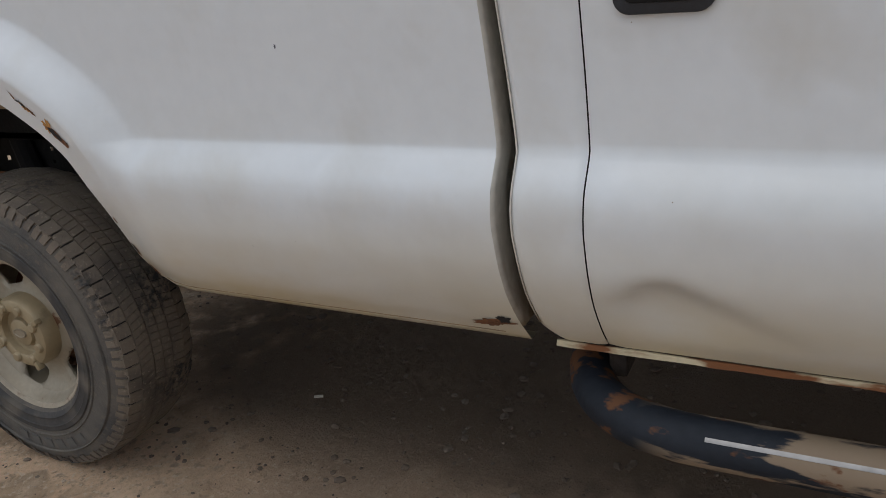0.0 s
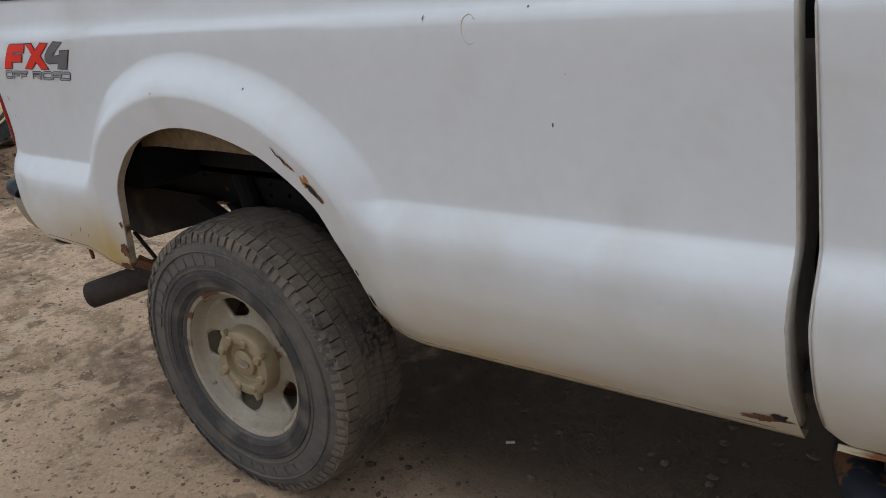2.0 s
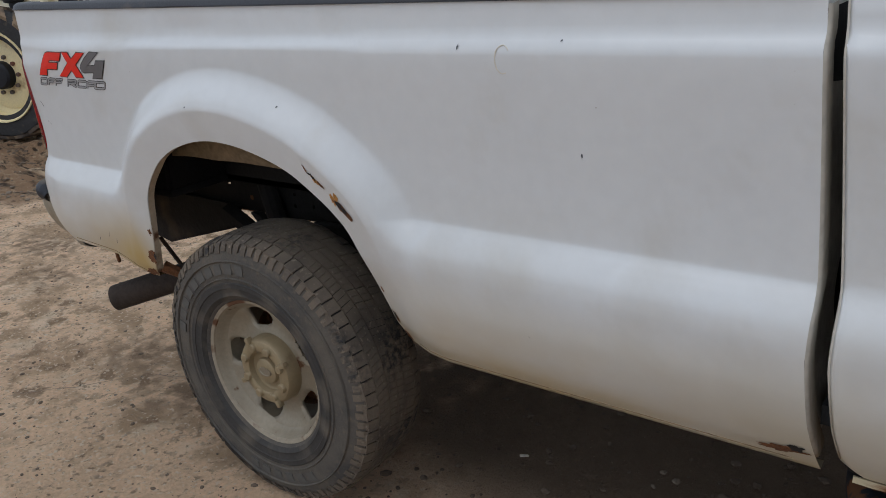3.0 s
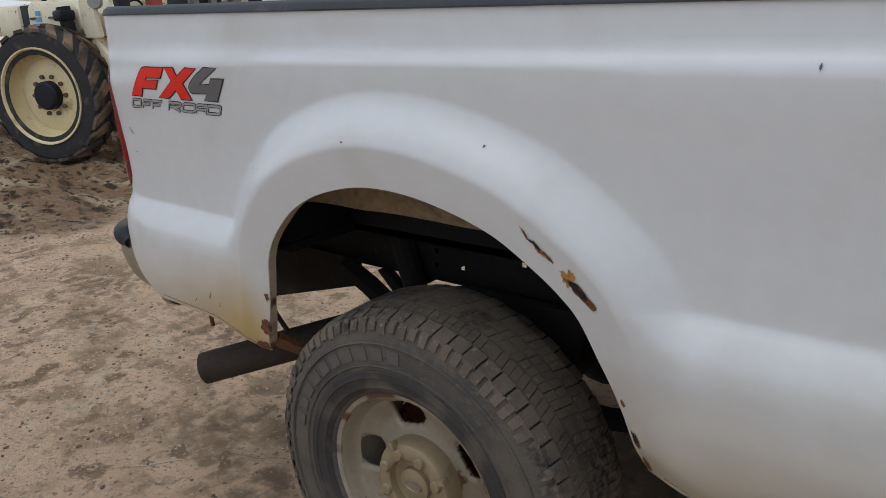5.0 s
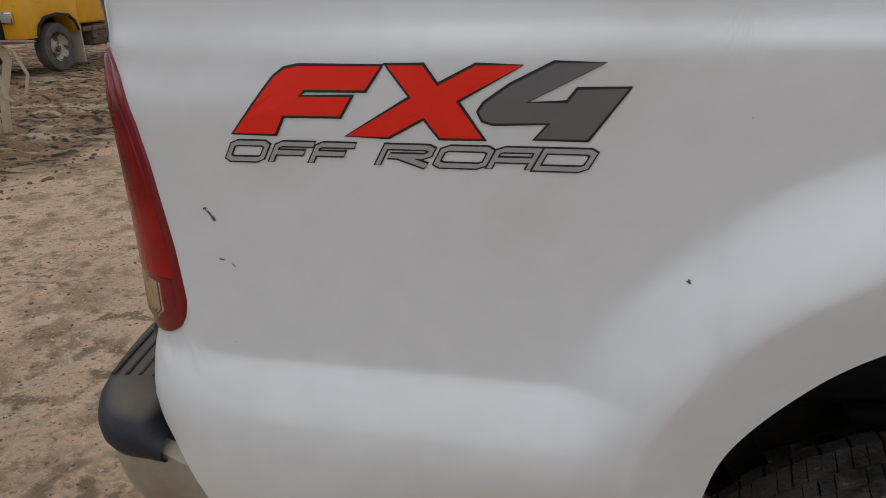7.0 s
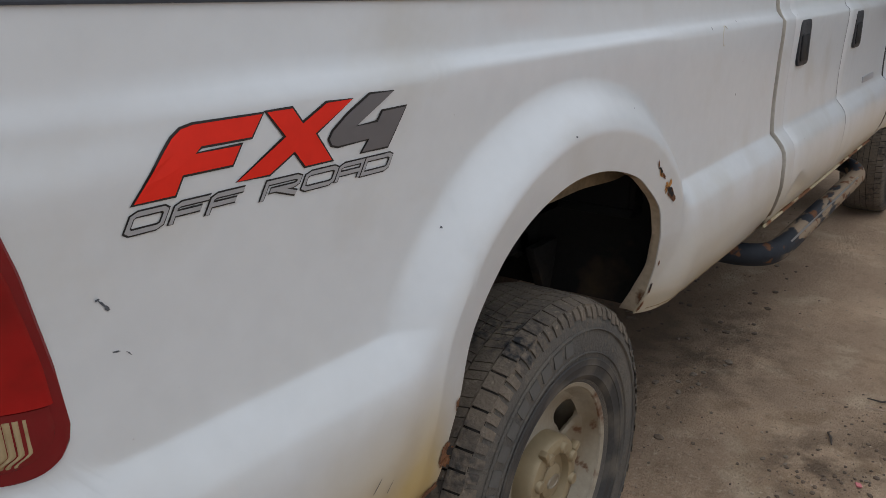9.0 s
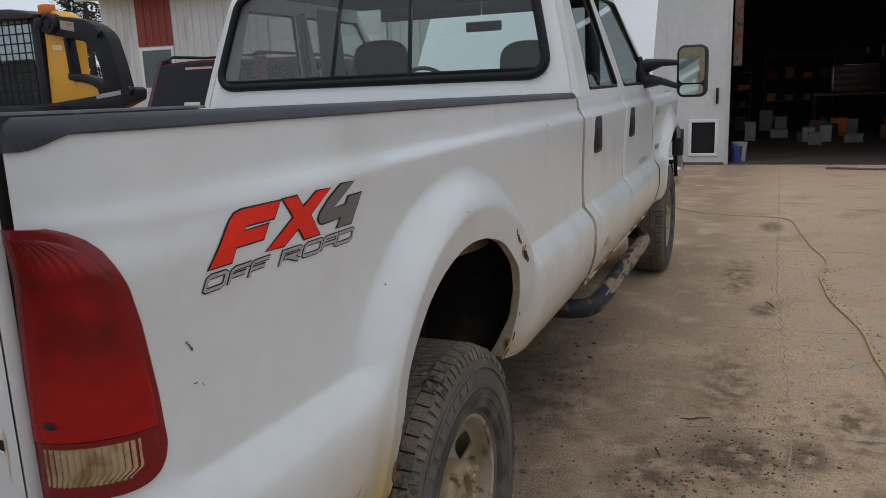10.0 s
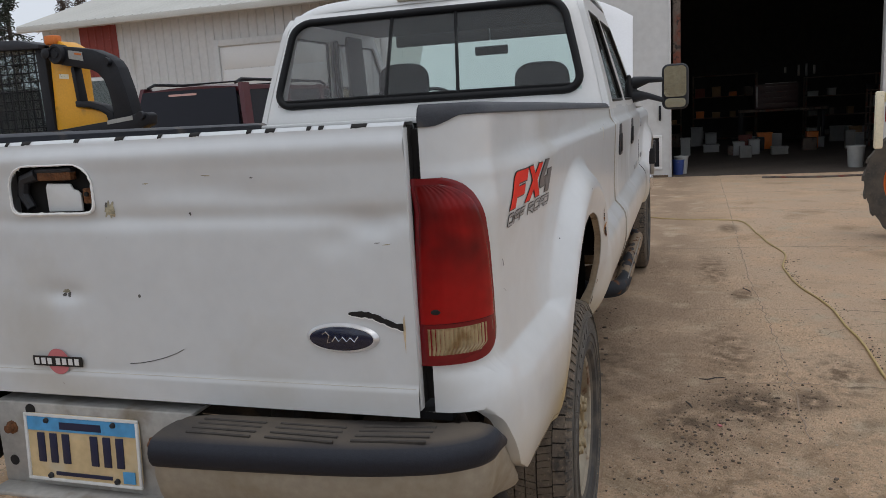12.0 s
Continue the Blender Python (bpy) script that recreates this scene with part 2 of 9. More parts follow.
mix_in(M["tread"], (0.018, 0.018, 0.020), times(M["tread"], noise_mask(M["tread"], 5, 0.50, 0.62, detail=8), noise_mask(M["tread"], 60, 0.4, 0.6)), rough=0.7)
M["letter_rubber"] = mat("letter_rubber", (0.092, 0.086, 0.078), rough=0.85, amount=0.25)
M["rim"] = mat("rim", (0.31, 0.27, 0.205), rough=0.5, metal=0.3, scale=12, amount=0.14, fine=90, bump=0.08)
mix_in(M["rim"], (0.20, 0.155, 0.10), noise_mask(M["rim"], 7, 0.42, 0.70, detail=9), rough=0.85)
mix_in(M["rim"], (0.12, 0.055, 0.025), noise_mask(M["rim"], 14, 0.61, 0.66, detail=9), rough=0.9)
M["hub"] = mat("hub", (0.30, 0.235, 0.14), rough=0.5, metal=0.3, scale=10, amount=0.10)
mix_in(M["hub"], (0.14, 0.10, 0.06), noise_mask(M["hub"], 9, 0.60, 0.75, detail=9), rough=0.9)
M["bare_metal"] = mat("bare_metal", (0.30, 0.285, 0.27), rough=0.4, metal=0.9, amount=0.2)
M["bright_trim"] = mat("bright_trim", (0.74, 0.74, 0.75), rough=0.28, metal=0.55, amount=0.06)
M["chrome"] = mat("chrome", (0.62, 0.62, 0.63), rough=0.12, metal=1.0, amount=0.05)
M["bumper"] = mat("bumper", (0.40, 0.37, 0.31), rough=0.42, metal=0.55, scale=6, amount=0.15, bump=0.06)
mix_in(M["bumper"], (0.27, 0.215, 0.14), noise_mask(M["bumper"], 6, 0.42, 0.72), rough=0.8)
M["step_paint"] = mat("step_paint", (0.017, 0.020, 0.026), spec=0.2, rough=0.62, scale=7, amount=0.2, bump=0.08)
mix_in(M["step_paint"], (0.23, 0.17, 0.115), times(M["step_paint"], height_mask(M["step_paint"], "X", 1.66, 1.74), noise_mask(M["step_paint"], 7, 0.47, 0.50, detail=11, stretch=(0.5, 1.6, 2.2))), rough=0.8)
mix_in(M["step_paint"], (0.13, 0.06, 0.03), noise_mask(M["step_paint"], 18, 0.58, 0.62, detail=10, stretch=(0.6, 1, 1)), rough=0.9)
M["exhaust"] = mat("exhaust", (0.034, 0.023, 0.017), rough=0.85, scale=20, amount=0.4, bump=0.4)
M["red_decal"] = mat("red_decal", (0.74, 0.026, 0.012), spec=0.2, rough=0.5, amount=0.06)
M["grey_decal"] = mat("grey_decal", (0.125, 0.118, 0.122), rough=0.4, amount=0.06)
M["silver_decal"] = mat("silver_decal", (0.35, 0.355, 0.37), rough=0.35, metal=0.2, amount=0.06)
M["black_decal"] = mat("black_decal", (0.012, 0.012, 0.013), rough=0.4, amount=0.1)
M["beige"] = mat("beige", (0.44, 0.40, 0.32), rough=0.5, scale=30, amount=0.15)
M["headliner"] = mat("headliner", (0.11, 0.115, 0.122), rough=0.9, amount=0.08)
M["dark_interior"] = mat("dark_interior", (0.05, 0.052, 0.058), rough=0.8, amount=0.25)
M["seat"] = mat("seat", (0.05, 0.05, 0.056), rough=0.9, amount=0.1)
M["oval_blue"] = mat("oval_blue", (0.008, 0.012, 0.035), rough=0.2, amount=0.1, coat=0.5)


def glass(name, tint, rough=0.02, film=0.0):
    """A pane: mostly see-through, with real gloss."""
    m = bpy.data.materials.new(name)
    m.use_nodes = True
    n, l = m.node_tree.nodes, m.node_tree.links
    n.remove(n["Principled BSDF"])
    tr = n.new("ShaderNodeBsdfTransparent")
    tr.inputs["Color"].default_value = (*tint, 1)
    gl = n.new("ShaderNodeBsdfGlossy")
    gl.inputs["Roughness"].default_value = rough
    lw = n.new("ShaderNodeLayerWeight")
    pw = n.new("ShaderNodeMath")
    pw.operation = "POWER"
    pw.inputs[1].default_value = 5
    l.new(lw.outputs["Facing"], pw.inputs[0])
    fr = n.new("ShaderNodeMapRange")
    fr.inputs["To Min"].default_value = 0.05
    fr.inputs["To Max"].default_value = 1.0
    l.new(pw.outputs[0], fr.inputs["Value"])
    mx = n.new("ShaderNodeMixShader")
    l.new(fr.outputs[0], mx.inputs[0])
    l.new(tr.outputs[0], mx.inputs[1])
    l.new(gl.outputs[0], mx.inputs[2])
    out = mx
    if film:
        df = n.new("ShaderNodeBsdfDiffuse")
        df.inputs["Color"].default_value = (0.50, 0.47, 0.46, 1)
        tx = n.new("ShaderNodeTexNoise")
        tx.inputs["Scale"].default_value = 5
        tx.inputs["Detail"].default_value = 6
        tc = n.new("ShaderNodeTexCoord")
        l.new(tc.outputs["Object"], tx.inputs["Vector"])
        dr = n.new("ShaderNodeMapRange")
        dr.inputs["To Min"].default_value = 0.6 * film
        dr.inputs["To Max"].default_value = 1.4 * film
        l.new(tx.outputs["Fac"], dr.inputs["Value"])
        out = n.new("ShaderNodeMixShader")
        l.new(dr.outputs[0], out.inputs[0])
        l.new(mx.outputs[0], out.inputs[1])
        l.new(df.outputs[0], out.inputs[2])
    l.new(out.outputs[0], n["Material Output"].inputs["Surface"])
    return m


# rear window veil: dust, plus the sky's reflection put in as diffuse colour
M["dusty_sheen_glass"] = glass("dusty_sheen_glass", (0.80, 0.92, 0.88), film=0.05)
M["filmed_glass"] = glass("filmed_glass", (0.84, 0.84, 0.84), film=0.13)
M["glass"] = glass("glass", (0.86, 0.94, 0.92))
M["tinted_glass"] = glass("tinted_glass", (0.52, 0.56, 0.56))
M["privacy_glass"] = mat("privacy_glass", (0.010, 0.011, 0.018), rough=0.12, amount=0.1, spec=0.22)


def lens_mat(name, base, ribs):
    m = mat(name, base, rough=0.2, scale=9, amount=0.3, fine=20, coat=0.25)
    nt = m.node_tree
    b = nt.nodes["Principled BSDF"]
    b.inputs["Subsurface Weight"].default_value = 0.0
    tc = nt.nodes.new("ShaderNodeTexCoord")
    w = nt.nodes.new("ShaderNodeTexWave")
    w.bands_direction = "Y"
    w.inputs["Scale"].default_value = ribs
    bp = nt.nodes.new("ShaderNodeBump")
    bp.inputs["Strength"].default_value = 0.05
    bp.inputs["Distance"].default_value = 0.002
    nt.links.new(tc.outputs["Object"], w.inputs["Vector"])
    nt.links.new(w.outputs["Fac"], bp.inputs["Height"])
    nt.links.new(bp.outputs[0], b.inputs["Normal"])
    return m


M["red_lens"] = lens_mat("red_lens", (0.30, 0.006, 0.006), 26)
M["red_lens"].node_tree.nodes["Principled BSDF"].inputs["Specular IOR Level"].default_value = 0.3
M["red_lens"].node_tree.nodes["Principled BSDF"].inputs["Coat Weight"].default_value = 0.05
mix_in(M["red_lens"], (0.10, 0.004, 0.005), times(M["red_lens"], noise_mask(M["red_lens"], 9, 0.34, 0.58, detail=2), height_mask(M["red_lens"], "Z", 1.10, 1.20)))
M["red_rim"] = mat("red_rim", (0.17, 0.006, 0.009), rough=0.2, amount=0.08, coat=0.2, spec=0.35)
M["clear_lens"] = lens_mat("clear_lens", (0.36, 0.27, 0.15), 40)
mix_in(M["clear_lens"], (0.20, 0.12, 0.05), noise_mask(M["clear_lens"], 30, 0.45, 0.65))


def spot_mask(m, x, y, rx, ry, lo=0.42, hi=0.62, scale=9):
    """A ragged patch round one spot of the ground; serves stains and painted shade."""
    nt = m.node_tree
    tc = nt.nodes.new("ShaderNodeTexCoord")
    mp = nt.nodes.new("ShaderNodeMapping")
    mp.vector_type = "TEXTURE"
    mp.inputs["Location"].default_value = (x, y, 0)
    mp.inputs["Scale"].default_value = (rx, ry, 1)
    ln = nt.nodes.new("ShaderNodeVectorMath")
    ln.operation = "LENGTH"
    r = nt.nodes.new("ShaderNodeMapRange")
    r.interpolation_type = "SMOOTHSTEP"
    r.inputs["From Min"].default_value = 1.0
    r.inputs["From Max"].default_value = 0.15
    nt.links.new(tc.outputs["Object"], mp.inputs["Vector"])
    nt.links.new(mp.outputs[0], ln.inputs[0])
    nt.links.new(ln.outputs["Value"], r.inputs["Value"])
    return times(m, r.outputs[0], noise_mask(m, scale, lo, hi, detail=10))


def crumb_bump(m, scale, strength, distance):
    """Lays crumbs of one size over the relief that m has."""
    nt = m.node_tree
    b = nt.nodes["Principled BSDF"]
    old = b.inputs["Normal"].links[0].from_socket
    tc = nt.nodes.new("ShaderNodeTexCoord")
    v = nt.nodes.new("ShaderNodeTexNoise")
    v.inputs["Scale"].default_value = scale
    v.inputs["Detail"].default_value = 9
    v.inputs["Roughness"].default_value = 0.7
    bp = nt.nodes.new("ShaderNodeBump")
    bp.inputs["Strength"].default_value = strength
    bp.inputs["Distance"].default_value = distance
    nt.links.new(tc.outputs["Object"], v.inputs["Vector"])
    nt.links.new(v.outputs["Fac"], bp.inputs["Height"])
    nt.links.new(old, bp.inputs["Normal"])
    nt.links.new(bp.outputs[0], b.inputs["Normal"])


def ragged_edge(m, lo, hi):
    """0 at lo, 1 at hi along x, with a wandering border."""
    nt = m.node_tree
    tc = nt.nodes.new("ShaderNodeTexCoord")
    sp = nt.nodes.new("ShaderNodeSeparateXYZ")
    t = nt.nodes.new("ShaderNodeTexNoise")
    t.inputs["Scale"].default_value = 0.9
    t.inputs["Detail"].default_value = 10
    ad = nt.nodes.new("ShaderNodeMath")
    ad.operation = "MULTIPLY_ADD"
    ad.inputs[1].default_value = 2.4
    r = nt.nodes.new("ShaderNodeMapRange")
    r.inputs["From Min"].default_value = lo + 1.2
    r.inputs["From Max"].default_value = hi + 1.2
    nt.links.new(tc.outputs["Object"], sp.inputs[0])
    nt.links.new(tc.outputs["Object"], t.inputs["Vector"])
    nt.links.new(t.outputs["Fac"], ad.inputs[0])
    nt.links.new(sp.outputs["X"], ad.inputs[2])
    nt.links.new(ad.outputs[0], r.inputs["Value"])
    return r.outputs[0]


def ground_mat():
    """Worn yard: sandy dust over concrete, damp brown patches, grit, oil, painted shade under the truck; churned mud
    farther off.
    """
    m = mat("yard", (0.73, 0.51, 0.335), rough=0.94, scale=2.2, amount=0.24, fine=60, bump=0.6, bump_scale=130, spec=0.2)
    # concrete shows through on the workshop's side
    mix_in(m, (0.70, 0.51, 0.355), times(m, height_mask(m, "X", 0.6, 3.0), noise_mask(m, 1.3, 0.35, 0.6, detail=9)))
    mix_in(m, (0.47, 0.31, 0.195), noise_mask(m, 1.5, 0.57, 0.74, detail=12))
    # trodden-in dirt along the truck's side
    beside = times(m, height_mask(m, "X", 0.2, 0.8), height_mask(m, "Y", -0.85, -0.25))
    mix_in(m, (0.47, 0.335, 0.23), times(m, beside, noise_mask(m, 1.9, 0.22, 0.52, detail=10)))
    mix_in(m, (0.66, 0.515, 0.365), noise_mask(m, 3.4, 0.56, 0.70, detail=13))
    mix_in(m, (0.30, 0.20, 0.12), times(m, height_mask(m, "X", 3.2, -0.2), times(m, noise_mask(m, 6.5, 0.54, 0.62, detail=14), noise_mask(m, 1.1, 0.46, 0.62, detail=8))))
    mix_in(m, (0.30, 0.205, 0.13), times(m, height_mask(m, "X", 3.2, -0.2), times(m, noise_mask(m, 15, 0.52, 0.62, detail=14), noise_mask(m, 0.7, 0.5, 0.66, detail=8))))
    loose = height_mask(m, "X", 1.8, -0.6)
    mix_in(m, (0.44, 0.30, 0.185), times(m, loose, noise_mask(m, 3.1, 0.53, 0.62, detail=14)))
    mix_in(m, (0.30, 0.20, 0.125), times(m, loose, times(m, noise_mask(m, 8.5, 0.55, 0.61, detail=14), noise_mask(m, 1.7, 0.42, 0.58, detail=6))))
    mix_in(m, (0.80, 0.60, 0.42), times(m, loose, noise_mask(m, 5.2, 0.58, 0.68, detail=13)))
    mix_in(m, (0.30, 0.21, 0.135), times(m, loose, noise_mask(m, 40, 0.58, 0.68, detail=14)))
    mix_in(m, (0.72, 0.58, 0.43), times(m, loose, noise_mask(m, 55, 0.57, 0.68, detail=12)))
    mix_in(m, (0.40, 0.29, 0.20), noise_mask(m, 24, 0.60, 0.72, detail=14))
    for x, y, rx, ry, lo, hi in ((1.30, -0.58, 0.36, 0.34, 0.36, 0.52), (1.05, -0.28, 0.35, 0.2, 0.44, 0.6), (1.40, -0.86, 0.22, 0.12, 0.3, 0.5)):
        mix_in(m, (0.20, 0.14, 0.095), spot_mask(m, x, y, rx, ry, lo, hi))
    # oil spots under the truck, and wide dark patches that paint its shade
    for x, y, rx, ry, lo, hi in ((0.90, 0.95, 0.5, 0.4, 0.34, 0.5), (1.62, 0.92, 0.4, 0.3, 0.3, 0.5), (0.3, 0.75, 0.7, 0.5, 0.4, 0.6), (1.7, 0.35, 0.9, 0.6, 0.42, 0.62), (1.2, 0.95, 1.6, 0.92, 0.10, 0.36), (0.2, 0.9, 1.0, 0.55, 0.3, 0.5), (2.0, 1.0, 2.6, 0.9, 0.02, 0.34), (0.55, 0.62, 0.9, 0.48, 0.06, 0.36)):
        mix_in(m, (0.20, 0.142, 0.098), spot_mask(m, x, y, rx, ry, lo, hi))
    # fainter old oil and damp
    for x, y, rx, ry, lo, hi in ((6.38, -0.73, 0.42, 0.16, 0.2, 0.5), (3.42, -0.67, 0.24, 0.13, 0.3, 0.55), (-1.22, 0.38, 0.34, 0.26, 0.40, 0.58), (-0.80, 0.22, 0.26, 0.20, 0.40, 0.58), (-3.2, 0.95, 0.7, 0.32, 0.42, 0.6), (-2.6, 0.70, 0.4, 0.22, 0.42, 0.6),
                                 (-2.0, 0.9, 0.5, 0.3, 0.46, 0.6), (2.1, -0.52, 0.8, 0.2, 0.40, 0.6), (1.75, -1.05, 0.5, 0.16, 0.44, 0.6), (4.3, -0.5, 0.9, 0.18, 0.42, 0.6)):
        mix_in(m, (0.29, 0.20, 0.13), spot_mask(m, x, y, rx, ry, lo, hi, 13))
    mud = times(m, ragged_edge(m, -4.4, -4.9), noise_mask(m, 0.8, 0.18, 0.34, detail=9))
    mix_in(m, (0.27, 0.168, 0.098), mud)
    mix_in(m, (0.50, 0.375, 0.25), times(m, mud, noise_mask(m, 1.6, 0.50, 0.60, detail=13, stretch=(0.5, 1.9, 1))))
    mix_in(m, (0.33, 0.235, 0.145), times(m, mud, noise_mask(m, 13, 0.56, 0.62, detail=13, stretch=(0.7, 1.4, 1))))
    mix_in(m, (0.055, 0.036, 0.022), times(m, mud, noise_mask(m, 9, 0.54, 0.62, detail=13, stretch=(0.7, 1.4, 1))))
    mix_in(m, (0.06, 0.04, 0.026), times(m, mud, noise_mask(m, 3.6, 0.56, 0.66, detail=12, stretch=(0.6, 1.6, 1))))
    mix_in(m, (0.40, 0.33, 0.25), noise_mask(m, 120, 0.68, 0.74, detail=3))
    mix_in(m, (0.085, 0.06, 0.042), noise_mask(m, 85, 0.71, 0.77, detail=5))
    crumb_bump(m, 17, 1.0, 0.045)
    crumb_bump(m, 60, 0.9, 0.014)
    crumb_bump(m, 170, 0.7, 0.004)
    return m


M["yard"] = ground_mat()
M["mud"] = mat("mud", (0.15, 0.11, 0.08), rough=0.9, scale=1.2, amount=0.35, fine=22, bump=0.9, bump_scale=18, spec=0.3)
mix_in(M["mud"], (0.24, 0.195, 0.15), noise_mask(M["mud"], 1.1, 0.5, 0.66, detail=12, stretch=(1, 1, 1)))
M["pebble"] = mat("pebble", (0.43, 0.33, 0.24), rough=0.9, amount=0.4)
M["dark_grit"] = mat("dark_grit", (0.13, 0.092, 0.065), rough=0.95, amount=0.4)
M["steel_white"] = mat("steel_white", (0.60, 0.605, 0.60), rough=0.5, scale=0.8, amount=0.1, fine=9)
mix_in(M["steel_white"], (0.40, 0.37, 0.32), noise_mask(M["steel_white"], 2.2, 0.60, 0.85, detail=9, stretch=(1, 1, 0.25)))
M["steel_red"] = mat("steel_red", (0.24, 0.035, 0.025), rough=0.55, amount=0.2)
M["roof_steel"] = mat("roof_steel", (0.52, 0.51, 0.47), rough=0.5, scale=1, amount=0.12)
# near-black: the unlit workshop's shade is put into this colour
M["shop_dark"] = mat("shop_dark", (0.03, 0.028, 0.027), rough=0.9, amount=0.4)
M["cream"] = mat("cream", (0.80, 0.73, 0.54), rough=0.55, scale=3, amount=0.14, bump=0.05)
mix_in(M["cream"], (0.26, 0.18, 0.11), noise_mask(M["cream"], 5, 0.66, 0.85, detail=10))
mix_in(M["cream"], (0.12, 0.08, 0.05), noise_mask(M["cream"], 22, 0.66, 0.72, detail=8))
M["rim_yellow"] = mat("rim_yellow", (0.82, 0.69, 0.40), rough=0.5, scale=4, amount=0.12)
mix_in(M["rim_yellow"], (0.30, 0.19, 0.09), noise_mask(M["rim_yellow"], 6, 0.58, 0.75, detail=10), rough=0.8)
M["barn_white"] = mat("barn_white", (0.80, 0.82, 0.80), rough=0.6, scale=0.5, amount=0.06)
M["mud_rubber"] = mat("mud_rubber", (0.06, 0.045, 0.035), rough=0.92, scale=5, amount=0.4, bump=0.6, bump_scale=30)
mix_in(M["mud_rubber"], (0.24, 0.165, 0.10), noise_mask(M["mud_rubber"], 4, 0.46, 0.66))
M["tele_tyre"] = mat("tele_tyre", (0.030, 0.029, 0.030), rough=0.85, scale=6, amount=0.3, bump=0.4, bump_scale=40)
mix_in(M["tele_tyre"], (0.13, 0.10, 0.07), noise_mask(M["tele_tyre"], 7, 0.58, 0.72, detail=10), rough=0.95)
M["machine_black"] = mat("machine_black", (0.012, 0.0125, 0.016), rough=0.55, amount=0.3, spec=0.3)
M["machine_yellow"] = mat("machine_yellow", (0.78, 0.37, 0.014), rough=0.42, scale=4, amount=0.1)
mix_in(M["machine_yellow"], (0.2, 0.12, 0.05), noise_mask(M["machine_yellow"], 6, 0.62, 0.85))
M["rusty_steel"] = mat("rusty_steel", (0.13, 0.10, 0.08), rough=0.75, scale=9, amount=0.4, bump=0.2)
mix_in(M["rusty_steel"], (0.17, 0.05, 0.03), noise_mask(M["rusty_steel"], 4, 0.52, 0.62, detail=10), rough=0.85)
mix_in(M["rusty_steel"], (0.035, 0.028, 0.024), noise_mask(M["rusty_steel"], 11, 0.56, 0.66, detail=10), rough=0.85)
M["worn_steel"] = mat("worn_steel", (0.22, 0.195, 0.17), rough=0.6, metal=0.3, scale=8, amount=0.3, bump=0.1)
mix_in(M["worn_steel"], (0.09, 0.06, 0.04), noise_mask(M["worn_steel"], 7, 0.55, 0.68, detail=10), rough=0.85)
M["worn_red"] = mat("worn_red", (0.20, 0.16, 0.135), rough=0.6, scale=8, amount=0.3, bump=0.1)
mix_in(M["worn_red"], (0.30, 0.05, 0.03), noise_mask(M["worn_red"], 5, 0.50, 0.56, detail=10), rough=0.7)
M["maroon"] = mat("maroon", (0.075, 0.008, 0.014), rough=0.35, amount=0.1, coat=0.15)
M["orange"] = mat("orange", (0.62, 0.16, 0.02), rough=0.5, amount=0.15)
M["cord"] = mat("cord", (0.50, 0.36, 0.16), rough=0.7, amount=0.2)
M["strap"] = mat("strap", (0.48, 0.40, 0.29), rough=0.85, amount=0.2, bump=0.2)
M["bark"] = mat("bark", (0.07, 0.055, 0.045), rough=0.95, amount=0.3, bump=0.6, bump_scale=25)
M["needles"] = mat("needles", (0.028, 0.036, 0.024), rough=0.9, amount=0.4)
M["twigs"] = mat("twigs", (0.075, 0.055, 0.045), rough=0.95, amount=0.4)

# ---------------------------------------------------------------- the pickup: shared shape of its side
YC = 1.010          # the truck's middle line
HUB = 0.410         # axle height
WHEELBASE = 4.40
TAIL_X = -1.105     # tailgate skin

PROFILE = [(0.55, 0.10), (0.61, 0.062), (0.66, 0.030), (0.72, 0.006), (0.79, -0.008), (0.86, -0.010), (0.90, -0.004), (0.922, 0.008),
           (0.942, 0.024), (0.956, 0.0365), (0.962, 0.0402), (0.972, 0.0414), (1.05, 0.043), (1.2, 0.037), (1.31, 0.031), (1.328, 0.031), (1.336, 0.034), (1.352, 0.051), (1.36, 0.054), (1.41, 0.058)]
ARCH_KEYS = [(-0.43, 0.645), (-0.382, 0.79), (-0.352, 0.91), (-0.28, 1.00), (-0.205, 1.052), (-0.12, 1.084), (-0.03, 1.101), (0.07, 1.099), (0.17, 1.080),
        (0.265, 1.048), (0.335, 1.006), (0.392, 0.964), (0.428, 0.925), (0.453, 0.875), (0.475, 0.82), (0.493, 0.765), (0.505, 0.70), (0.514, 0.65), (0.524, 0.612)]


def even_curve(keys, lo, hi, n):
    """A curve through the keys that never overshoots, as a table of n values from lo to hi."""
    x, y = np.array(keys).T
    h, d = np.diff(x), np.diff(y) / np.diff(x)
    m = np.zeros(len(x))
    for i in range(1, len(x) - 1):
        if d[i - 1] * d[i] > 0:
            a, b = 2 * h[i] + h[i - 1], h[i] + 2 * h[i - 1]
            m[i] = (a + b) / (a / d[i - 1] + b / d[i])
    m[0], m[-1] = d[0], d[-1]
    out = []
    for q in np.linspace(lo, hi, n):
        i = min(max(int(np.searchsorted(x, q)) - 1, 0), len(x) - 2)
        t = min(max((q - x[i]) / h[i], 0.0), 1.0)
        out.append((2 * t ** 3 - 3 * t ** 2 + 1) * y[i] + (t ** 3 - 2 * t ** 2 + t) * h[i] * m[i] + (3 * t ** 2 - 2 * t ** 3) * y[i + 1] + (t ** 3 - t ** 2) * h[i] * m[i + 1])
    return np.array(out)


PROFILE_Z = np.linspace(0.54, 1.46, 921)
PROFILE_Y = even_curve(PROFILE, 0.54, 1.46, 921)


def profile_y(z):
    return float(np.interp(z, PROFILE_Z, PROFILE_Y))


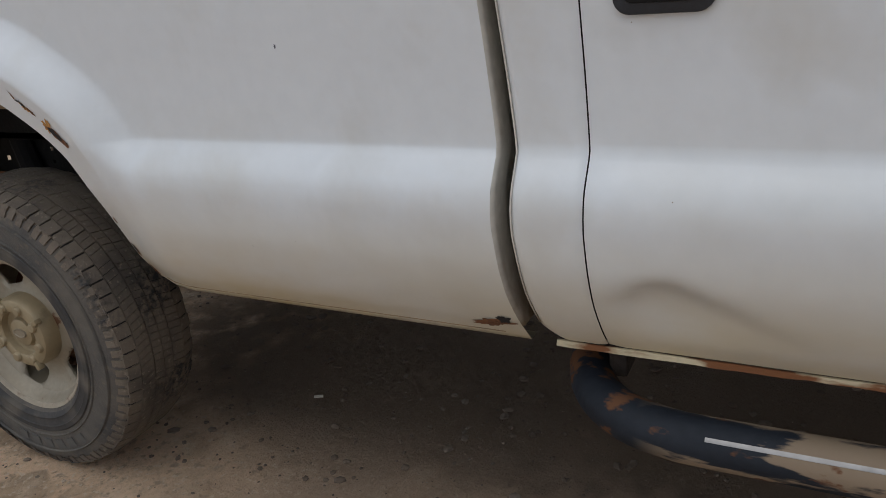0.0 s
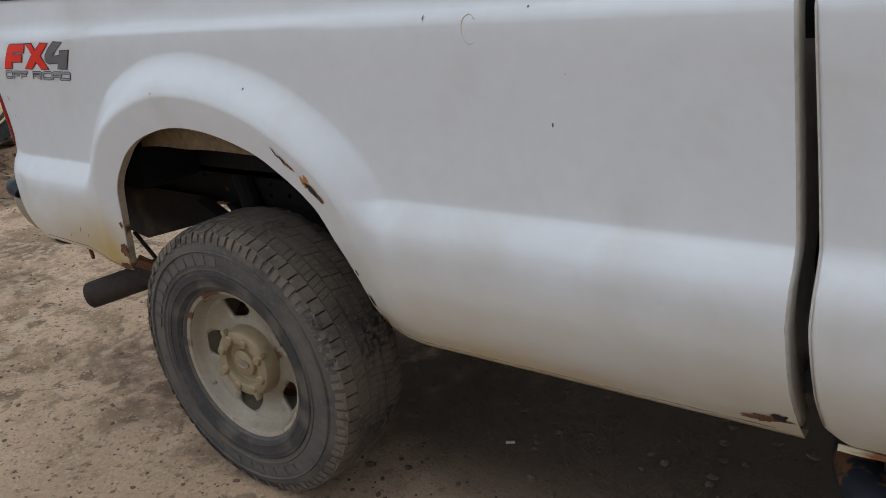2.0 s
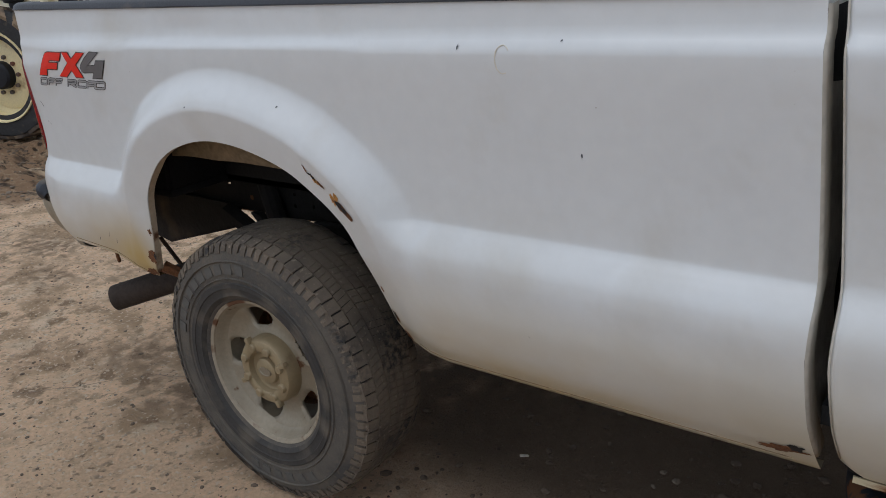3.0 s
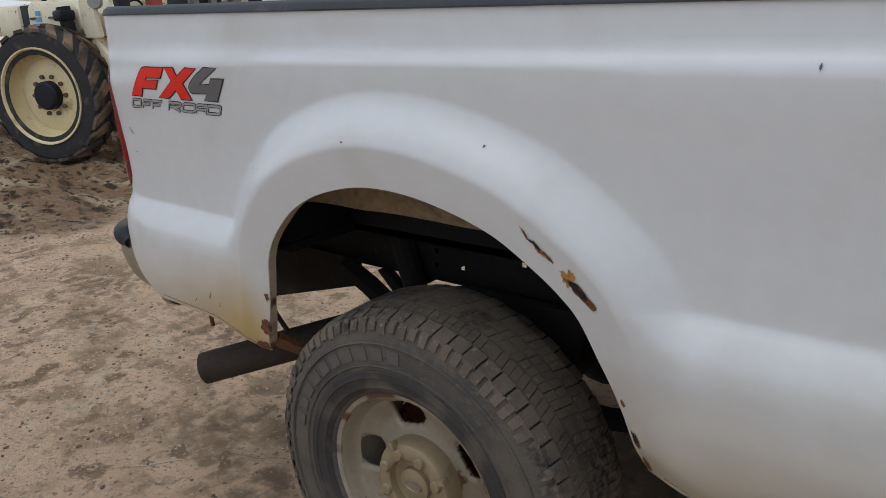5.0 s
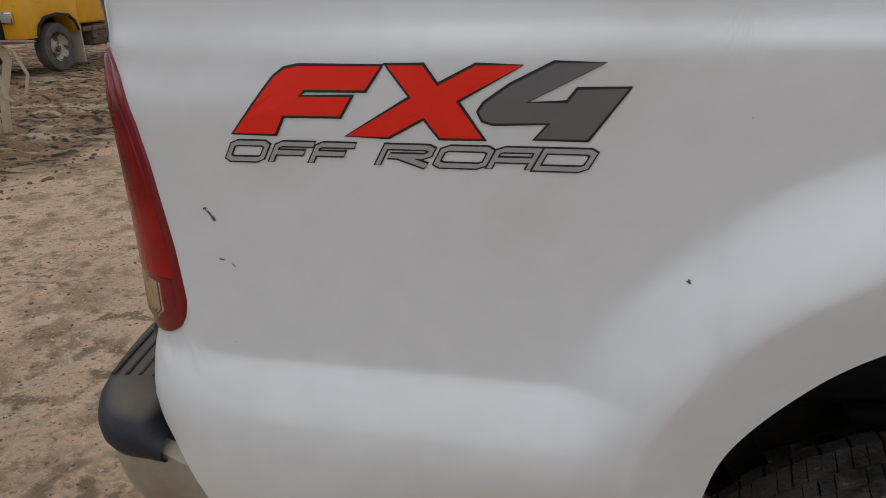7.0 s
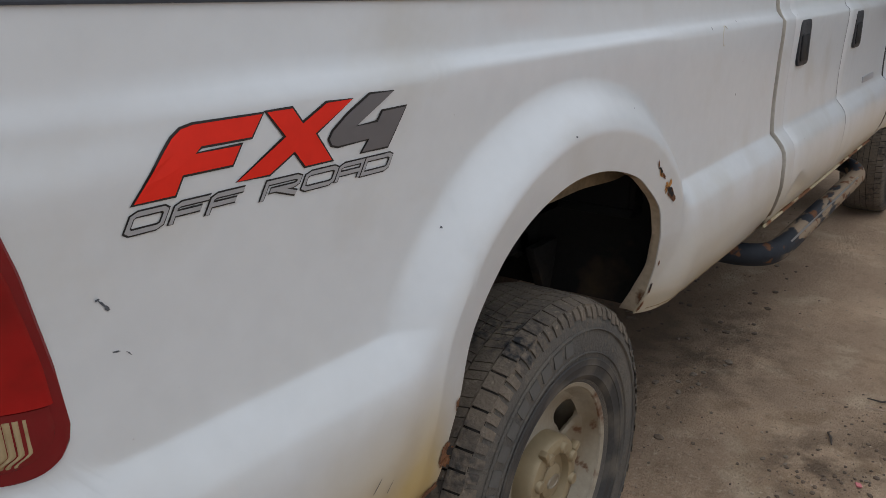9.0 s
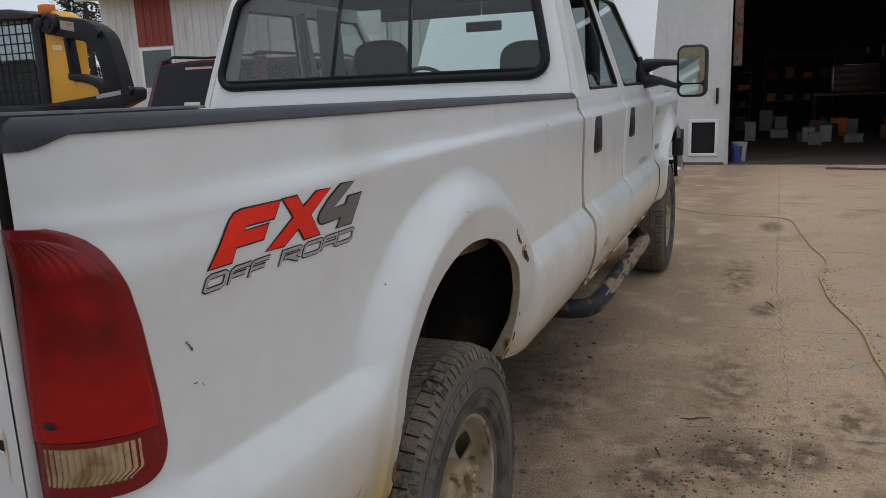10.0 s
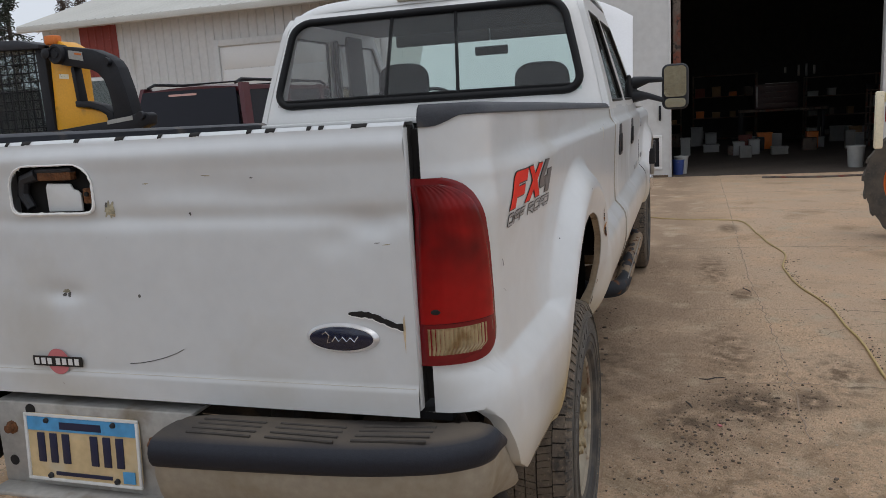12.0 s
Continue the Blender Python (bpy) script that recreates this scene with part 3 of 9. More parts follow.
def rounded_line(keys, per=8):
    """A smooth curve through the keys."""
    out = []
    k = [keys[0]] + list(keys) + [keys[-1]]
    for i in range(1, len(k) - 2):
        p0, p1, p2, p3 = [np.array(q) for q in k[i - 1:i + 3]]
        for t in np.linspace(0, 1, per, endpoint=False):
            q = 0.5 * (2 * p1 + (p2 - p0) * t + (2 * p0 - 5 * p1 + 4 * p2 - p3) * t ** 2 + (3 * p1 - p0 - 3 * p2 + p3) * t ** 3)
            out.append((float(q[0]), float(q[1])))
    return out + [tuple(keys[-1])]


ARCH = [(-0.455, 0.60)] + rounded_line(ARCH_KEYS)
LOW = [(-1.25, 0.885), (-1.06, 0.885), (-1.02, 0.85), (-0.95, 0.73), (-0.88, 0.688), (-0.62, 0.682), (-0.53, 0.655), (-0.475, 0.632), (-0.436, 0.632)] + ARCH[2:] + [(0.56, 0.606), (0.70, 0.606), (1.43, 0.601)]
ARCH_NP = np.array([[a, b] for a, b in ARCH])


def arch_distance(x, z, shift=0.0):
    p = np.array([x - shift, z])
    a, b = ARCH_NP[:-1], ARCH_NP[1:]
    d = b - a
    t = np.clip(((p - a) * d).sum(1) / (d * d).sum(1), 0, 1)
    return float(np.sqrt((((a + d * t[:, None]) - p) ** 2).sum(1)).min())


def side_y(x, z, shift=0.0, amount=1.0):
    """How far the skin of the near side lies from the plane y = 0."""
    y = profile_y(z)
    if shift == 0 and x < -0.62 and z > 1.26:
        y += (0.042 - y) * 0.75 * smooth01((-0.62 - x) / 0.36) * smooth01((z - 1.26) / 0.06)
    if shift == 0 and x < -0.85 and z < 0.96:
        y += (0.030 - y) * 0.55 * smooth01((-0.85 - x) / 0.14) * smooth01((0.98 - z) / 0.06)
    d = arch_distance(x, z, shift)
    g = smooth01((z - 0.62) / 0.26) if x > shift + 0.03 else 1.0
    w = amount * (1 - smooth01((d - 0.088 * g) / (0.150 - 0.055 * g)))
    w *= 1.0 if x > shift else smooth01((z - 0.58) / 0.16)
    lip = lerp([(0.60, 0.108), (0.62, 0.098), (0.68, 0.066), (0.767, 0.038), (0.856, 0.016), (0.95, 0.003), (1.10, -0.005)] if x > shift + 0.03 else [(0.62, 0.036), (0.70, 0.026), (0.80, 0.014), (0.95, 0.003), (1.10, -0.005)], z)
    crest = lip - 0.017 * min(1.0, d / 0.080) + 0.003 * smooth01((d - 0.080) / 0.02)
    y = y * (1 - w) + crest * w
    # shallow dents
    y += 0.004 * math.exp(-((x + 0.12) / 0.09) ** 2 - ((z - 1.375) / 0.03) ** 2) if shift == 0 else 0
    y += 0.0012 * noise.noise((x * 2.2, z * 2.6, 1.7 + shift))
    return y


CORNER = 0.128


def side_point(u, z, off=0.0):
    """A point of the bed's near side; u runs along x and, past the corner, round to the tailgate."""
    taper = 0.022 * smooth01((-0.35 - u) / 0.7)
    if u > -0.950:
        return Vector((u, side_y(u, z) + taper - off, z))
    s = -0.950 - u
    y0 = side_y(-0.950, z) + taper
    lean = 0.018 * (z - 1.15)
    if s < CORNER * math.pi / 2:
        a = s / CORNER
        return Vector((-0.950 - (CORNER + off) * math.sin(a) - 0, y0 + CORNER - (CORNER + off) * math.cos(a), z))
    return Vector((-0.950 - CORNER - off, y0 + CORNER + s - CORNER * math.pi / 2, z))


truck = thing("pickup_truck", "dirty white crew cab pickup with rusted lower panels and open hood", "truck")


def mirrored(bm):
    for v in bm.verts:
        v.co.y = 2 * YC - v.co.y
    bmesh.ops.reverse_faces(bm, faces=bm.faces)
    return bm


def edge_lean(z):
    """How the upright seams run: straight, kicked forward at the sill."""
    return 0.012 + lerp([(0.6, 0.030), (0.72, 0.010), (0.84, -0.001), (0.93, 0.0), (1.4, -0.030)], z)


def rake(x):
    """The bed stands a little higher at the tail."""
    return 0.003 - 0.0135 * max(-1.0, min(1.45, x))


def bed_side_mesh():
    us = list(np.linspace(-1.205, -0.985, 30)) + list(np.linspace(-0.97, -0.47, 44)) + list(np.linspace(-0.46, -0.20, 60)) + list(np.linspace(-0.19, 0.39, 56)) + \
        list(np.linspace(0.40, 0.535, 68)) + list(np.linspace(0.55, 1.425, 62))
    rows = []
    n = 84
    for u in us:
        lo = lerp(LOW, u)
        col = []
        for k in range(n + 1):
            # rows crowd round the crease, where the panel reaches down to it
            b = smooth01((0.95 - lo) / 0.30)
            z = (1 - b) * (lo + (1.425 - lo) * k / n) + b * lerp([(0, lo), (36, max(lo, 0.93)), (50, 0.975), (n, 1.425)], k)
            p = side_point(u, z)
            p.z += rake(u) * smooth01((z - 1.36) / 0.06)
            if u < -1.1:
                p.y = min(p.y, 0.169)
            # the front edge leans a little
            if u > 1.2:
                p.x += edge_lean(z) * (u - 1.2) / 0.225
            col.append(p)
        # lower edge turned inwards
        lip = col[0].copy()
        lip.y += 0.003 if -0.44 < u < 0.53 else 0.03
        rows.append([lip] + col)
    return sheet(rows)


def fold_of_front():
    """The bed's front edge, folded in towards the cab."""
    rows = []
    for k in range(40):
        z = 0.64 + 0.755 * k / 39
        p = side_point(1.425, z)
        p.x += edge_lean(z)
        rows.append([p, p + Vector((0.004, 0.003, 0)), p + Vector((0.005, 0.012, 0)), p + Vector((0.003, 0.062, 0)), p + Vector((-0.010, 0.066, 0)), p + Vector((-0.012, 0.3, 0))])
    return sheet(rows)


bed = part("bed_side", bed_side_mesh(), M["white_paint"], truck, "dirty white panel with flared wheel arch", 60)
part("bed_side", mirrored(bed_side_mesh()), M["white_paint"], truck, "", 60)
M["arch_lip"] = mat("arch_lip", (0.44, 0.36, 0.26), rough=0.7, scale=14, amount=0.25)
mix_in(M["arch_lip"], (0.12, 0.055, 0.025), noise_mask(M["arch_lip"], 11, 0.56, 0.64, detail=9), rough=0.9)


def arch_lip_mesh():
    """The panel's edge round the wheel, folded inwards."""
    rows = []
    for x, z in [p for p in ARCH if p[1] > (0.64 if p[0] < 0 else 0.615)]:
        p = side_point(x, z)
        deep = 0.024 + 0.008 * noise.noise((x * 9, z * 9, 3.0)) + (0.016 * smooth01((0.80 - z) / 0.12) if x > 0 else 0)
        rows.append([p + Vector((0, 0.001, 0)), p + Vector((0, 0.5 * deep, 0.003)), p + Vector((0, deep, 0.002))])
    return sheet(rows, (0, 0, 0.002))


part("arch_lip", arch_lip_mesh(), M["arch_lip"], truck, "tan rust-flecked inner edge of the wheel arch", 60)
part("arch_lip", mirrored(arch_lip_mesh()), M["arch_lip"], truck, "", 60)
# grey-cream for folded edges, patchily browner towards the bottom
M["fold_grey"] = mat("fold_grey", (0.47, 0.44, 0.385), rough=0.7, scale=12, amount=0.2)
mix_in(M["fold_grey"], (0.16, 0.11, 0.06), times(M["fold_grey"], height_mask(M["fold_grey"], "Z", 0.86, 0.66), noise_mask(M["fold_grey"], 9, 0.34, 0.6, detail=10)), rough=0.9)
part("bed_front_edge", fold_of_front(), M["fold_grey"], truck, "grey folded panel edge", 60)
part("bed_front_edge", mirrored(fold_of_front()), M["fold_grey"], truck, "", 60)

# bed tub: floor, inner walls, front wall, wheel boxes
part("bed_floor", boxes(((-1.06, 0.36, 0.86), (1.40, 2 * YC - 0.36, 0.885)), ((-1.06, 0.14, 0.86), (-0.43, 0.36, 0.885)), ((0.56, 0.14, 0.86), (1.40, 0.36, 0.885)), ((-1.06, 2 * YC - 0.36, 0.86), (-0.43, 2 * YC - 0.14, 0.885)), ((0.56, 2 * YC - 0.36, 0.86), (1.40, 2 * YC - 0.14, 0.885)), bevel=0.004), M["liner"], truck, "black bed floor")
for s in (0, 1):
    b = boxes(((-1.06, 0.135, 1.11), (1.40, 0.16, 1.40)), ((-1.06, 0.135, 0.885), (-0.44, 0.16, 1.11)), ((0.57, 0.135, 0.885), (1.40, 0.16, 1.11)), bevel=0.004)
    part("bed_inner_wall", mirrored(b) if s else b, M["liner"], truck, "black inner bed wall")
    b = boxes(((-0.45, 0.15, 1.10), (0.58, 0.37, 1.125)), ((-0.45, 0.36, 0.86), (0.58, 0.375, 1.11)), ((-0.45, 0.15, 0.86), (-0.435, 0.37, 1.11)), ((0.565, 0.15, 0.86), (0.58, 0.37, 1.11)), bevel=0.004)
    part("wheel_box", mirrored(b) if s else b, M["liner"], truck)
part("bed_front_wall", boxes(((1.37, 0.125, 0.70), (1.405, 2 * YC - 0.125, 1.40)), bevel=0.008), M["liner"], truck, "black bed front wall")
part("bed_header", boxes(((1.33, 0.10, 1.385), (1.41, 2 * YC - 0.10, 1.415)), bevel=0.008), M["clean_white"], truck)


def rail_mesh():
    """Black rail cap; its rear end droops over the corner."""
    rows = []
    for u in list(np.linspace(-1.148, -0.985, 16)) + list(np.linspace(-0.96, 1.39, 60)):
        droop = 0.017 + 0.021 * (1 - smooth01((u + 1.105) / 0.075))
        z0 = 1.444 - droop
        p0 = side_point(u, z0, 0.004)
        top = side_point(u, 1.405, 0.004)
        t = min(max((-0.950 - u) / CORNER, 0.0), math.pi / 2)
        inward = Vector((math.sin(t), math.cos(t), 0))
        flat = Vector((top.x, top.y, 0))
        zt = 1.446

        def at(d, z):
            q = flat + inward * d
            q.y = min(q.y, 0.169) if u < -1.0 else q.y
            return Vector((q.x, q.y, z))

        p0.y = min(p0.y, 0.169) if u < -1.0 else p0.y
        ring = [p0 + Vector((0, 0.006 if u > -1.0 else 0, 0)), p0, at(0, 1.424), at(0.006, zt - 0.008), at(0.018, zt), at(0.075, zt - 0.002), at(0.092, zt - 0.012), at(0.092, 1.38)]
        rows.append([q + Vector((0, 0, rake(u))) for q in ring])
    return sheet(rows)


part("rail_cap", rail_mesh(), M["grey_plastic"], truck, "faded black plastic rail cap", 50)
part("rail_cap", mirrored(rail_mesh()), M["grey_plastic"], truck, "faded black plastic rail cap", 50)

# ---------------------------------------------------------------- tailgate
GATE_LO, GATE_HI = 0.189, 2 * YC - 0.189


def handle_sdf(y, z):
    """Signed distance to the outline of the handle's opening."""
    cy, cz, hw, hh, r = 0.972, 1.334, 0.104, 0.049, 0.046
    if z < cz:
        r = 0.020
    qx, qz = abs(y - cy) - hw + r, abs(z - cz) - hh + r
    return math.hypot(max(qx, 0), max(qz, 0)) + min(max(qx, qz), 0) - r


def gate_x(y, z):
    x = TAIL_X
    x -= 0.004 * smooth01((z - 1.36) / 0.03)               # rolled top
    x += 0.012 * smooth01((z - 1.395) / 0.03)
    x -= 0.005 * (1 - smooth01((z - 0.936) / 0.005))        # lower fold
    x += 0.006 * math.exp(-((z - 1.27) / 0.018) ** 2) * smooth01((1.6 - y) / 0.8)   # long shallow crease
    # dents
    for cy, cz, sy, sz, d in ((0.265, 1.252, 0.045, 0.022, 0.013), (0.33, 1.225, 0.05, 0.03, 0.006), (0.975, 1.112, 0.05, 0.018, 0.007), (0.80, 1.30, 0.05, 0.05, 0.006), (0.62, 1.33, 0.12, 0.03, 0.006),
                              (1.0, 1.12, 0.07, 0.03, 0.004), (0.46, 1.31, 0.09, 0.025, 0.006), (1.35, 1.2, 0.2, 0.06, 0.008)):
        x += d * math.exp(-((y - cy) / sy) ** 2 - ((z - cz) / sz) ** 2)
    x += 0.0018 * noise.noise((y * 3.1, z * 3.7, 4.2))
    return x


def gate_mesh():
    ys = list(np.linspace(GATE_LO, 0.84, 62)) + list(np.linspace(0.85, 1.09, 44)) + list(np.linspace(1.10, GATE_HI, 50))
    zs = list(np.linspace(0.885, 1.25, 52)) + list(np.linspace(1.258, 1.375, 24)) + list(np.linspace(1.382, 1.428, 9))
    bm = bmesh.new()
    g = []
    for y in ys:
        col = []
        for z in zs:
            d = handle_sdf(y, z)
            yy, zz = y, z
            if abs(d) < 0.0035:
                e = 1e-3
                gy = (handle_sdf(y + e, z) - handle_sdf(y - e, z)) / (2 * e)
                gz = (handle_sdf(y, z + e) - handle_sdf(y, z - e)) / (2 * e)
                yy, zz = y - gy * d, z - gz * d
            col.append(bm.verts.new((gate_x(yy, zz), yy, zz)))
        # top surface and inner face
        x = gate_x(y, 1.428)
        col.append(bm.verts.new((x + 0.008, y, 1.434)))
        col.append(bm.verts.new((x + 0.050, y, 1.434)))
        col.append(bm.verts.new((x + 0.056, y, 1.425)))
        col.append(bm.verts.new((x + 0.056, y, 0.90)))
        g.append(col)
    for i in range(len(g) - 1):
        for j in range(len(g[0]) - 1):
            c = [g[i][j], g[i + 1][j], g[i + 1][j + 1], g[i][j + 1]]
            if j < len(zs) - 1 and max(handle_sdf(v.co.y, v.co.z) for v in c) < 0.001:
                continue
            bm.faces.new(c)
    bmesh.ops.recalc_face_normals(bm, faces=bm.faces)
    return bm


tailgate = part("tailgate", gate_mesh(), M["white_paint"], truck, "dented white tailgate with missing handle bezel", 50)
# gate_gap: black face standing for the shade beside the gate
for y in (GATE_LO - 0.0005, GATE_HI - 0.0025):
    part("gate_edge", boxes(((TAIL_X + 0.004, y, 0.895), (TAIL_X + 0.026, y + 0.003, 1.424)), bevel=0.001), M["white_paint"], tailgate)
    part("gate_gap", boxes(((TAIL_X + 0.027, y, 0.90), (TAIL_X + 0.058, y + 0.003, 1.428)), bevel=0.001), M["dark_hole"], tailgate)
# inside of the handle's opening; its backing is near-black to paint the shade
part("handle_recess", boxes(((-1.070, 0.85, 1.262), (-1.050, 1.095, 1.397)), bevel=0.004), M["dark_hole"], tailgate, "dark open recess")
part("latch_bracket", boxes(((-1.098, 0.925, 1.352), (-1.078, 1.012, 1.374)), bevel=0.004), M["rust"], tailgate, "rusty latch bracket")
part("latch_cap", boxes(((-1.099, 0.922, 1.368), (-1.080, 1.015, 1.378)), bevel=0.003), M["black_plastic"], tailgate)
part("latch_plate", prism([(-0.044, 0), (0.044, 0), (0.044, 0.036), (0.036, 0.044), (0.026, 0.046), (0.020, 0.058), (-0.040, 0.060), (-0.044, 0.05)], 0.006, pose(-1.088, 0.958, 1.286, 0, 0, -90), bevel=0.002), M["clean_white"], tailgate, "pale plate inside the opening")
part("latch_tab", boxes(((-1.092, 0.884, 1.302), (-1.08, 0.905, 1.334)), bevel=0.003), M["rust"], tailgate, "rusty lever tab")
bm = bmesh.new()
bmesh.ops.create_cone(bm, cap_ends=True, segments=12, radius1=0.005, radius2=0.005, depth=0.004, matrix=Matrix.Translation((-1.0935, 0.894, 1.322)) @ Matrix.Rotation(radians(90), 4, "Y"))
part("tab_hole", bm, M["dark_hole"], tailgate)
bm = bmesh.new()
tube(bm, [(-1.090, 1.015, 1.366), (-1.090, 1.052, 1.356), (-1.088, 1.062, 1.325), (-1.088, 1.045, 1.295)], [0.014, 0.013, 0.012, 0.010], 8)
part("latch_rod", bm, M["black_plastic"], tailgate)


def gate_patch(pts, off=0.0010):
    """A flat shape laid on the tailgate, from its outline in (y, z)."""
    from mathutils.geometry import tessellate_polygon
    bm = bmesh.new()
    vs = [bm.verts.new((gate_x(y, z) - off, y, z)) for y, z in pts]
    for tri in tessellate_polygon([[Vector((y, z, 0)) for y, z in pts]]):
        bm.faces.new([vs[i] for i in tri])
    bmesh.ops.recalc_face_normals(bm, faces=bm.faces)
    if bm.faces and sum(f.normal.x for f in bm.faces) > 0:
        bmesh.ops.reverse_faces(bm, faces=bm.faces)
    return bm


def ragged(cy, cz, ry, rz, seed, turn=0.0, n=26, rag=0.5):
    """A torn oval outline in (y, z)."""
    out = []
    ct, st = math.cos(radians(turn)), math.sin(radians(turn))
    for k in range(n):
        t = 2 * math.pi * k / n
        c, q = math.cos(t), math.sin(t)
        r = 1 + rag * (noise.noise((c * 1.7, q * 1.7, seed * 2.3)) + noise.noise((c * 5, q * 5, seed * 1.1)))
        out.append((cy + ry * r * c * ct - rz * r * q * st, cz + ry * r * c * st + rz * r * q * ct))
    return out


# torn paint round the opening
M["torn_white"] = mat("torn_white", (0.80, 0.79, 0.77), rough=0.6, amount=0.1)
rim_pts = []
for k in range(64):
    t = 2 * math.pi * k / 64
    c, q = math.cos(t), math.sin(t)
    y, z = 0.972 + 0.07 * c, 1.334 + 0.03 * q
    for _ in range(60):
        if handle_sdf(y, z) > 0.001:
            break
        y, z = y + 0.002 * c, z + 0.0012 * q
    rim_pts.append((-1.1085, y, z))
bm = bmesh.new()
tube(bm, rim_pts, [0.0016 + 0.0022 * abs(noise.noise((p[1] * 90, p[2] * 90, 0.5))) + (0.0016 if p[2] < 1.31 else 0) for p in rim_pts], 6, closed=True)
part("torn_rim", bm, M["torn_white"], tailgate, "frayed white paint edge")

# oval badge with silver rim, and its script as a plain bar
def oval(cy, cz, ay, az, x0, x1, n=48):
    bm = bmesh.new()
    a = [bm.verts.new((x1, cy + ay * math.cos(2 * math.pi * k / n), cz + az * math.sin(2 * math.pi * k / n))) for k in range(n)]
    b = [bm.verts.new((x0, cy + 0.9 * ay * math.cos(2 * math.pi * k / n), cz + 0.86 * az * math.sin(2 * math.pi * k / n))) for k in range(n)]
    bm.faces.new(b)
    bm.faces.new(a[::-1])
    for k in range(n):
        bm.faces.new((a[k], a[(k + 1) % n], b[(k + 1) % n], b[k]))
    bmesh.ops.recalc_face_normals(bm, faces=bm.faces)
    return bm


badge = part("badge", oval(0.336, 1.036, 0.0750, 0.0292, -1.1135, -1.106), M["bright_trim"], tailgate, "chrome-rimmed oval badge")
part("badge_face", oval(0.336, 1.036, 0.0685, 0.0248, -1.1150, -1.1125), M["oval_blue"], badge, "dark blue oval face")
bm = bmesh.new()
tube(bm, [(-1.1152, 0.374, 1.044), (-1.1156, 0.366, 1.049), (-1.1156, 0.360, 1.042), (-1.1156, 0.364, 1.028), (-1.1156, 0.354, 1.031), (-1.1156, 0.347, 1.040), (-1.1156, 0.340, 1.031), (-1.1156, 0.332, 1.040), (-1.1156, 0.324, 1.031), (-1.1156, 0.316, 1.039), (-1.1156, 0.308, 1.031), (-1.1152, 0.300, 1.042)], 0.0014, 6)
part("badge_bar", bm, M["chrome"], badge)

# torn slot above the badge with its rust run
def ribbon(pts, x, thick=0.003):
    """A flat ragged patch on the tailgate: (y, z low, z high) rows."""
    rows = [[(x, y, a), (x, y, b)] for y, a, b in pts]
    return sheet(rows, (thick, 0, 0))


slot_rows, white_rows = [], []
for k in range(28):
    t = k / 27
    y = 0.320 - 0.108 * t
    mid = 1.083 - 0.004 * t - 0.020 * smooth01((t - 0.3) / 0.7)
    h = (0.0030 + 0.0032 * smooth01(t / 0.25) * (1 - 0.25 * t)) * (1 + 0.45 * noise.noise((y * 130, 2.2, 0))) * (1.0 if k < 25 else 1.4)
    slot_rows.append((y, mid - h, mid + h))
    white_rows.append((y, mid - h - 0.0010 - 0.0012 * abs(noise.noise((y * 170, 7.1, 0))), mid - h + 0.001))
part("torn_slot", ribbon(slot_rows, -1.1068), M["dark_hole"], tailgate, "dark torn slot in the sheet metal", 30)
part("torn_edge", ribbon(white_rows, -1.1072), M["torn_white"], tailgate, "curled white edge below the slot", 30)
M["rust_faint"] = mat("rust_faint", (0.50, 0.40, 0.26), rough=0.7, scale=60, amount=0.3)
part("rust_run", gate_patch([(0.2135, 1.056), (0.2115, 1.075), (0.2085, 1.084), (0.2075, 1.06), (0.2085, 1.03), (0.2100, 1.008), (0.2115, 1.03)]), M["rust_faint"], tailgate, "faint rust run below the slot")
bm = bmesh.new()
tube(bm, [(gate_x(y, z) - 0.0003, y, z) for y, z in ((0.831, 0.963), (0.80, 0.966), (0.77, 0.972), (0.74, 0.980), (0.715, 0.989), (0.694, 0.999))], 0.0008, 5)
part("scratch", bm, M["black_decal"], tailgate)
bm = bmesh.new()
tube(bm, [(gate_x(y, 0.9395) - 0.0002, y, 0.9395) for y in np.linspace(GATE_LO + 0.006, GATE_HI - 0.006, 60)], 0.0011, 5)
part("fold_seam", bm, M["fold_grey"], tailgate, "thin grey seam above the lower fold")
M["stain"] = mat("stain", (0.34, 0.31, 0.22), rough=0.7, scale=60, amount=0.5)
for y, z, ry, rz, turn, key in ((0.836, 1.290, 0.010, 0.020, 25, "stain"), (0.832, 1.280, 0.006, 0.008, 0, "rust_faint"), (0.841, 1.300, 0.003, 0.006, 20, "scuff_dark"), (0.984, 1.108, 0.005, 0.004, 0, "scuff_dark"), (0.972, 1.109, 0.004, 0.006, 30, "scuff_dark"), (0.978, 1.116, 0.009, 0.004, 0, "stain"),
                                (0.786, 1.110, 0.003, 0.004, 0, "scuff_dark"), (0.645, 1.278, 0.0025, 0.003, 0, "scuff_dark"), (0.235, 1.215, 0.010, 0.0008, -8, "stain"), (0.252, 1.218, 0.006, 0.0007, -4, "scuff_dark"), (0.74, 1.34, 0.006, 0.0014, 0, "stain"), (0.50, 1.345, 0.004, 0.0012, 0, "scuff_dark"), (0.60, 1.352, 0.010, 0.0012, 4, "stain")):
    part("scuff", gate_patch(ragged(y, z, ry, rz, y * 31 + z * 7, turn)), M.setdefault(key, mat(key, (0.10, 0.095, 0.09), rough=0.8, scale=150, amount=0.5)), tailgate)
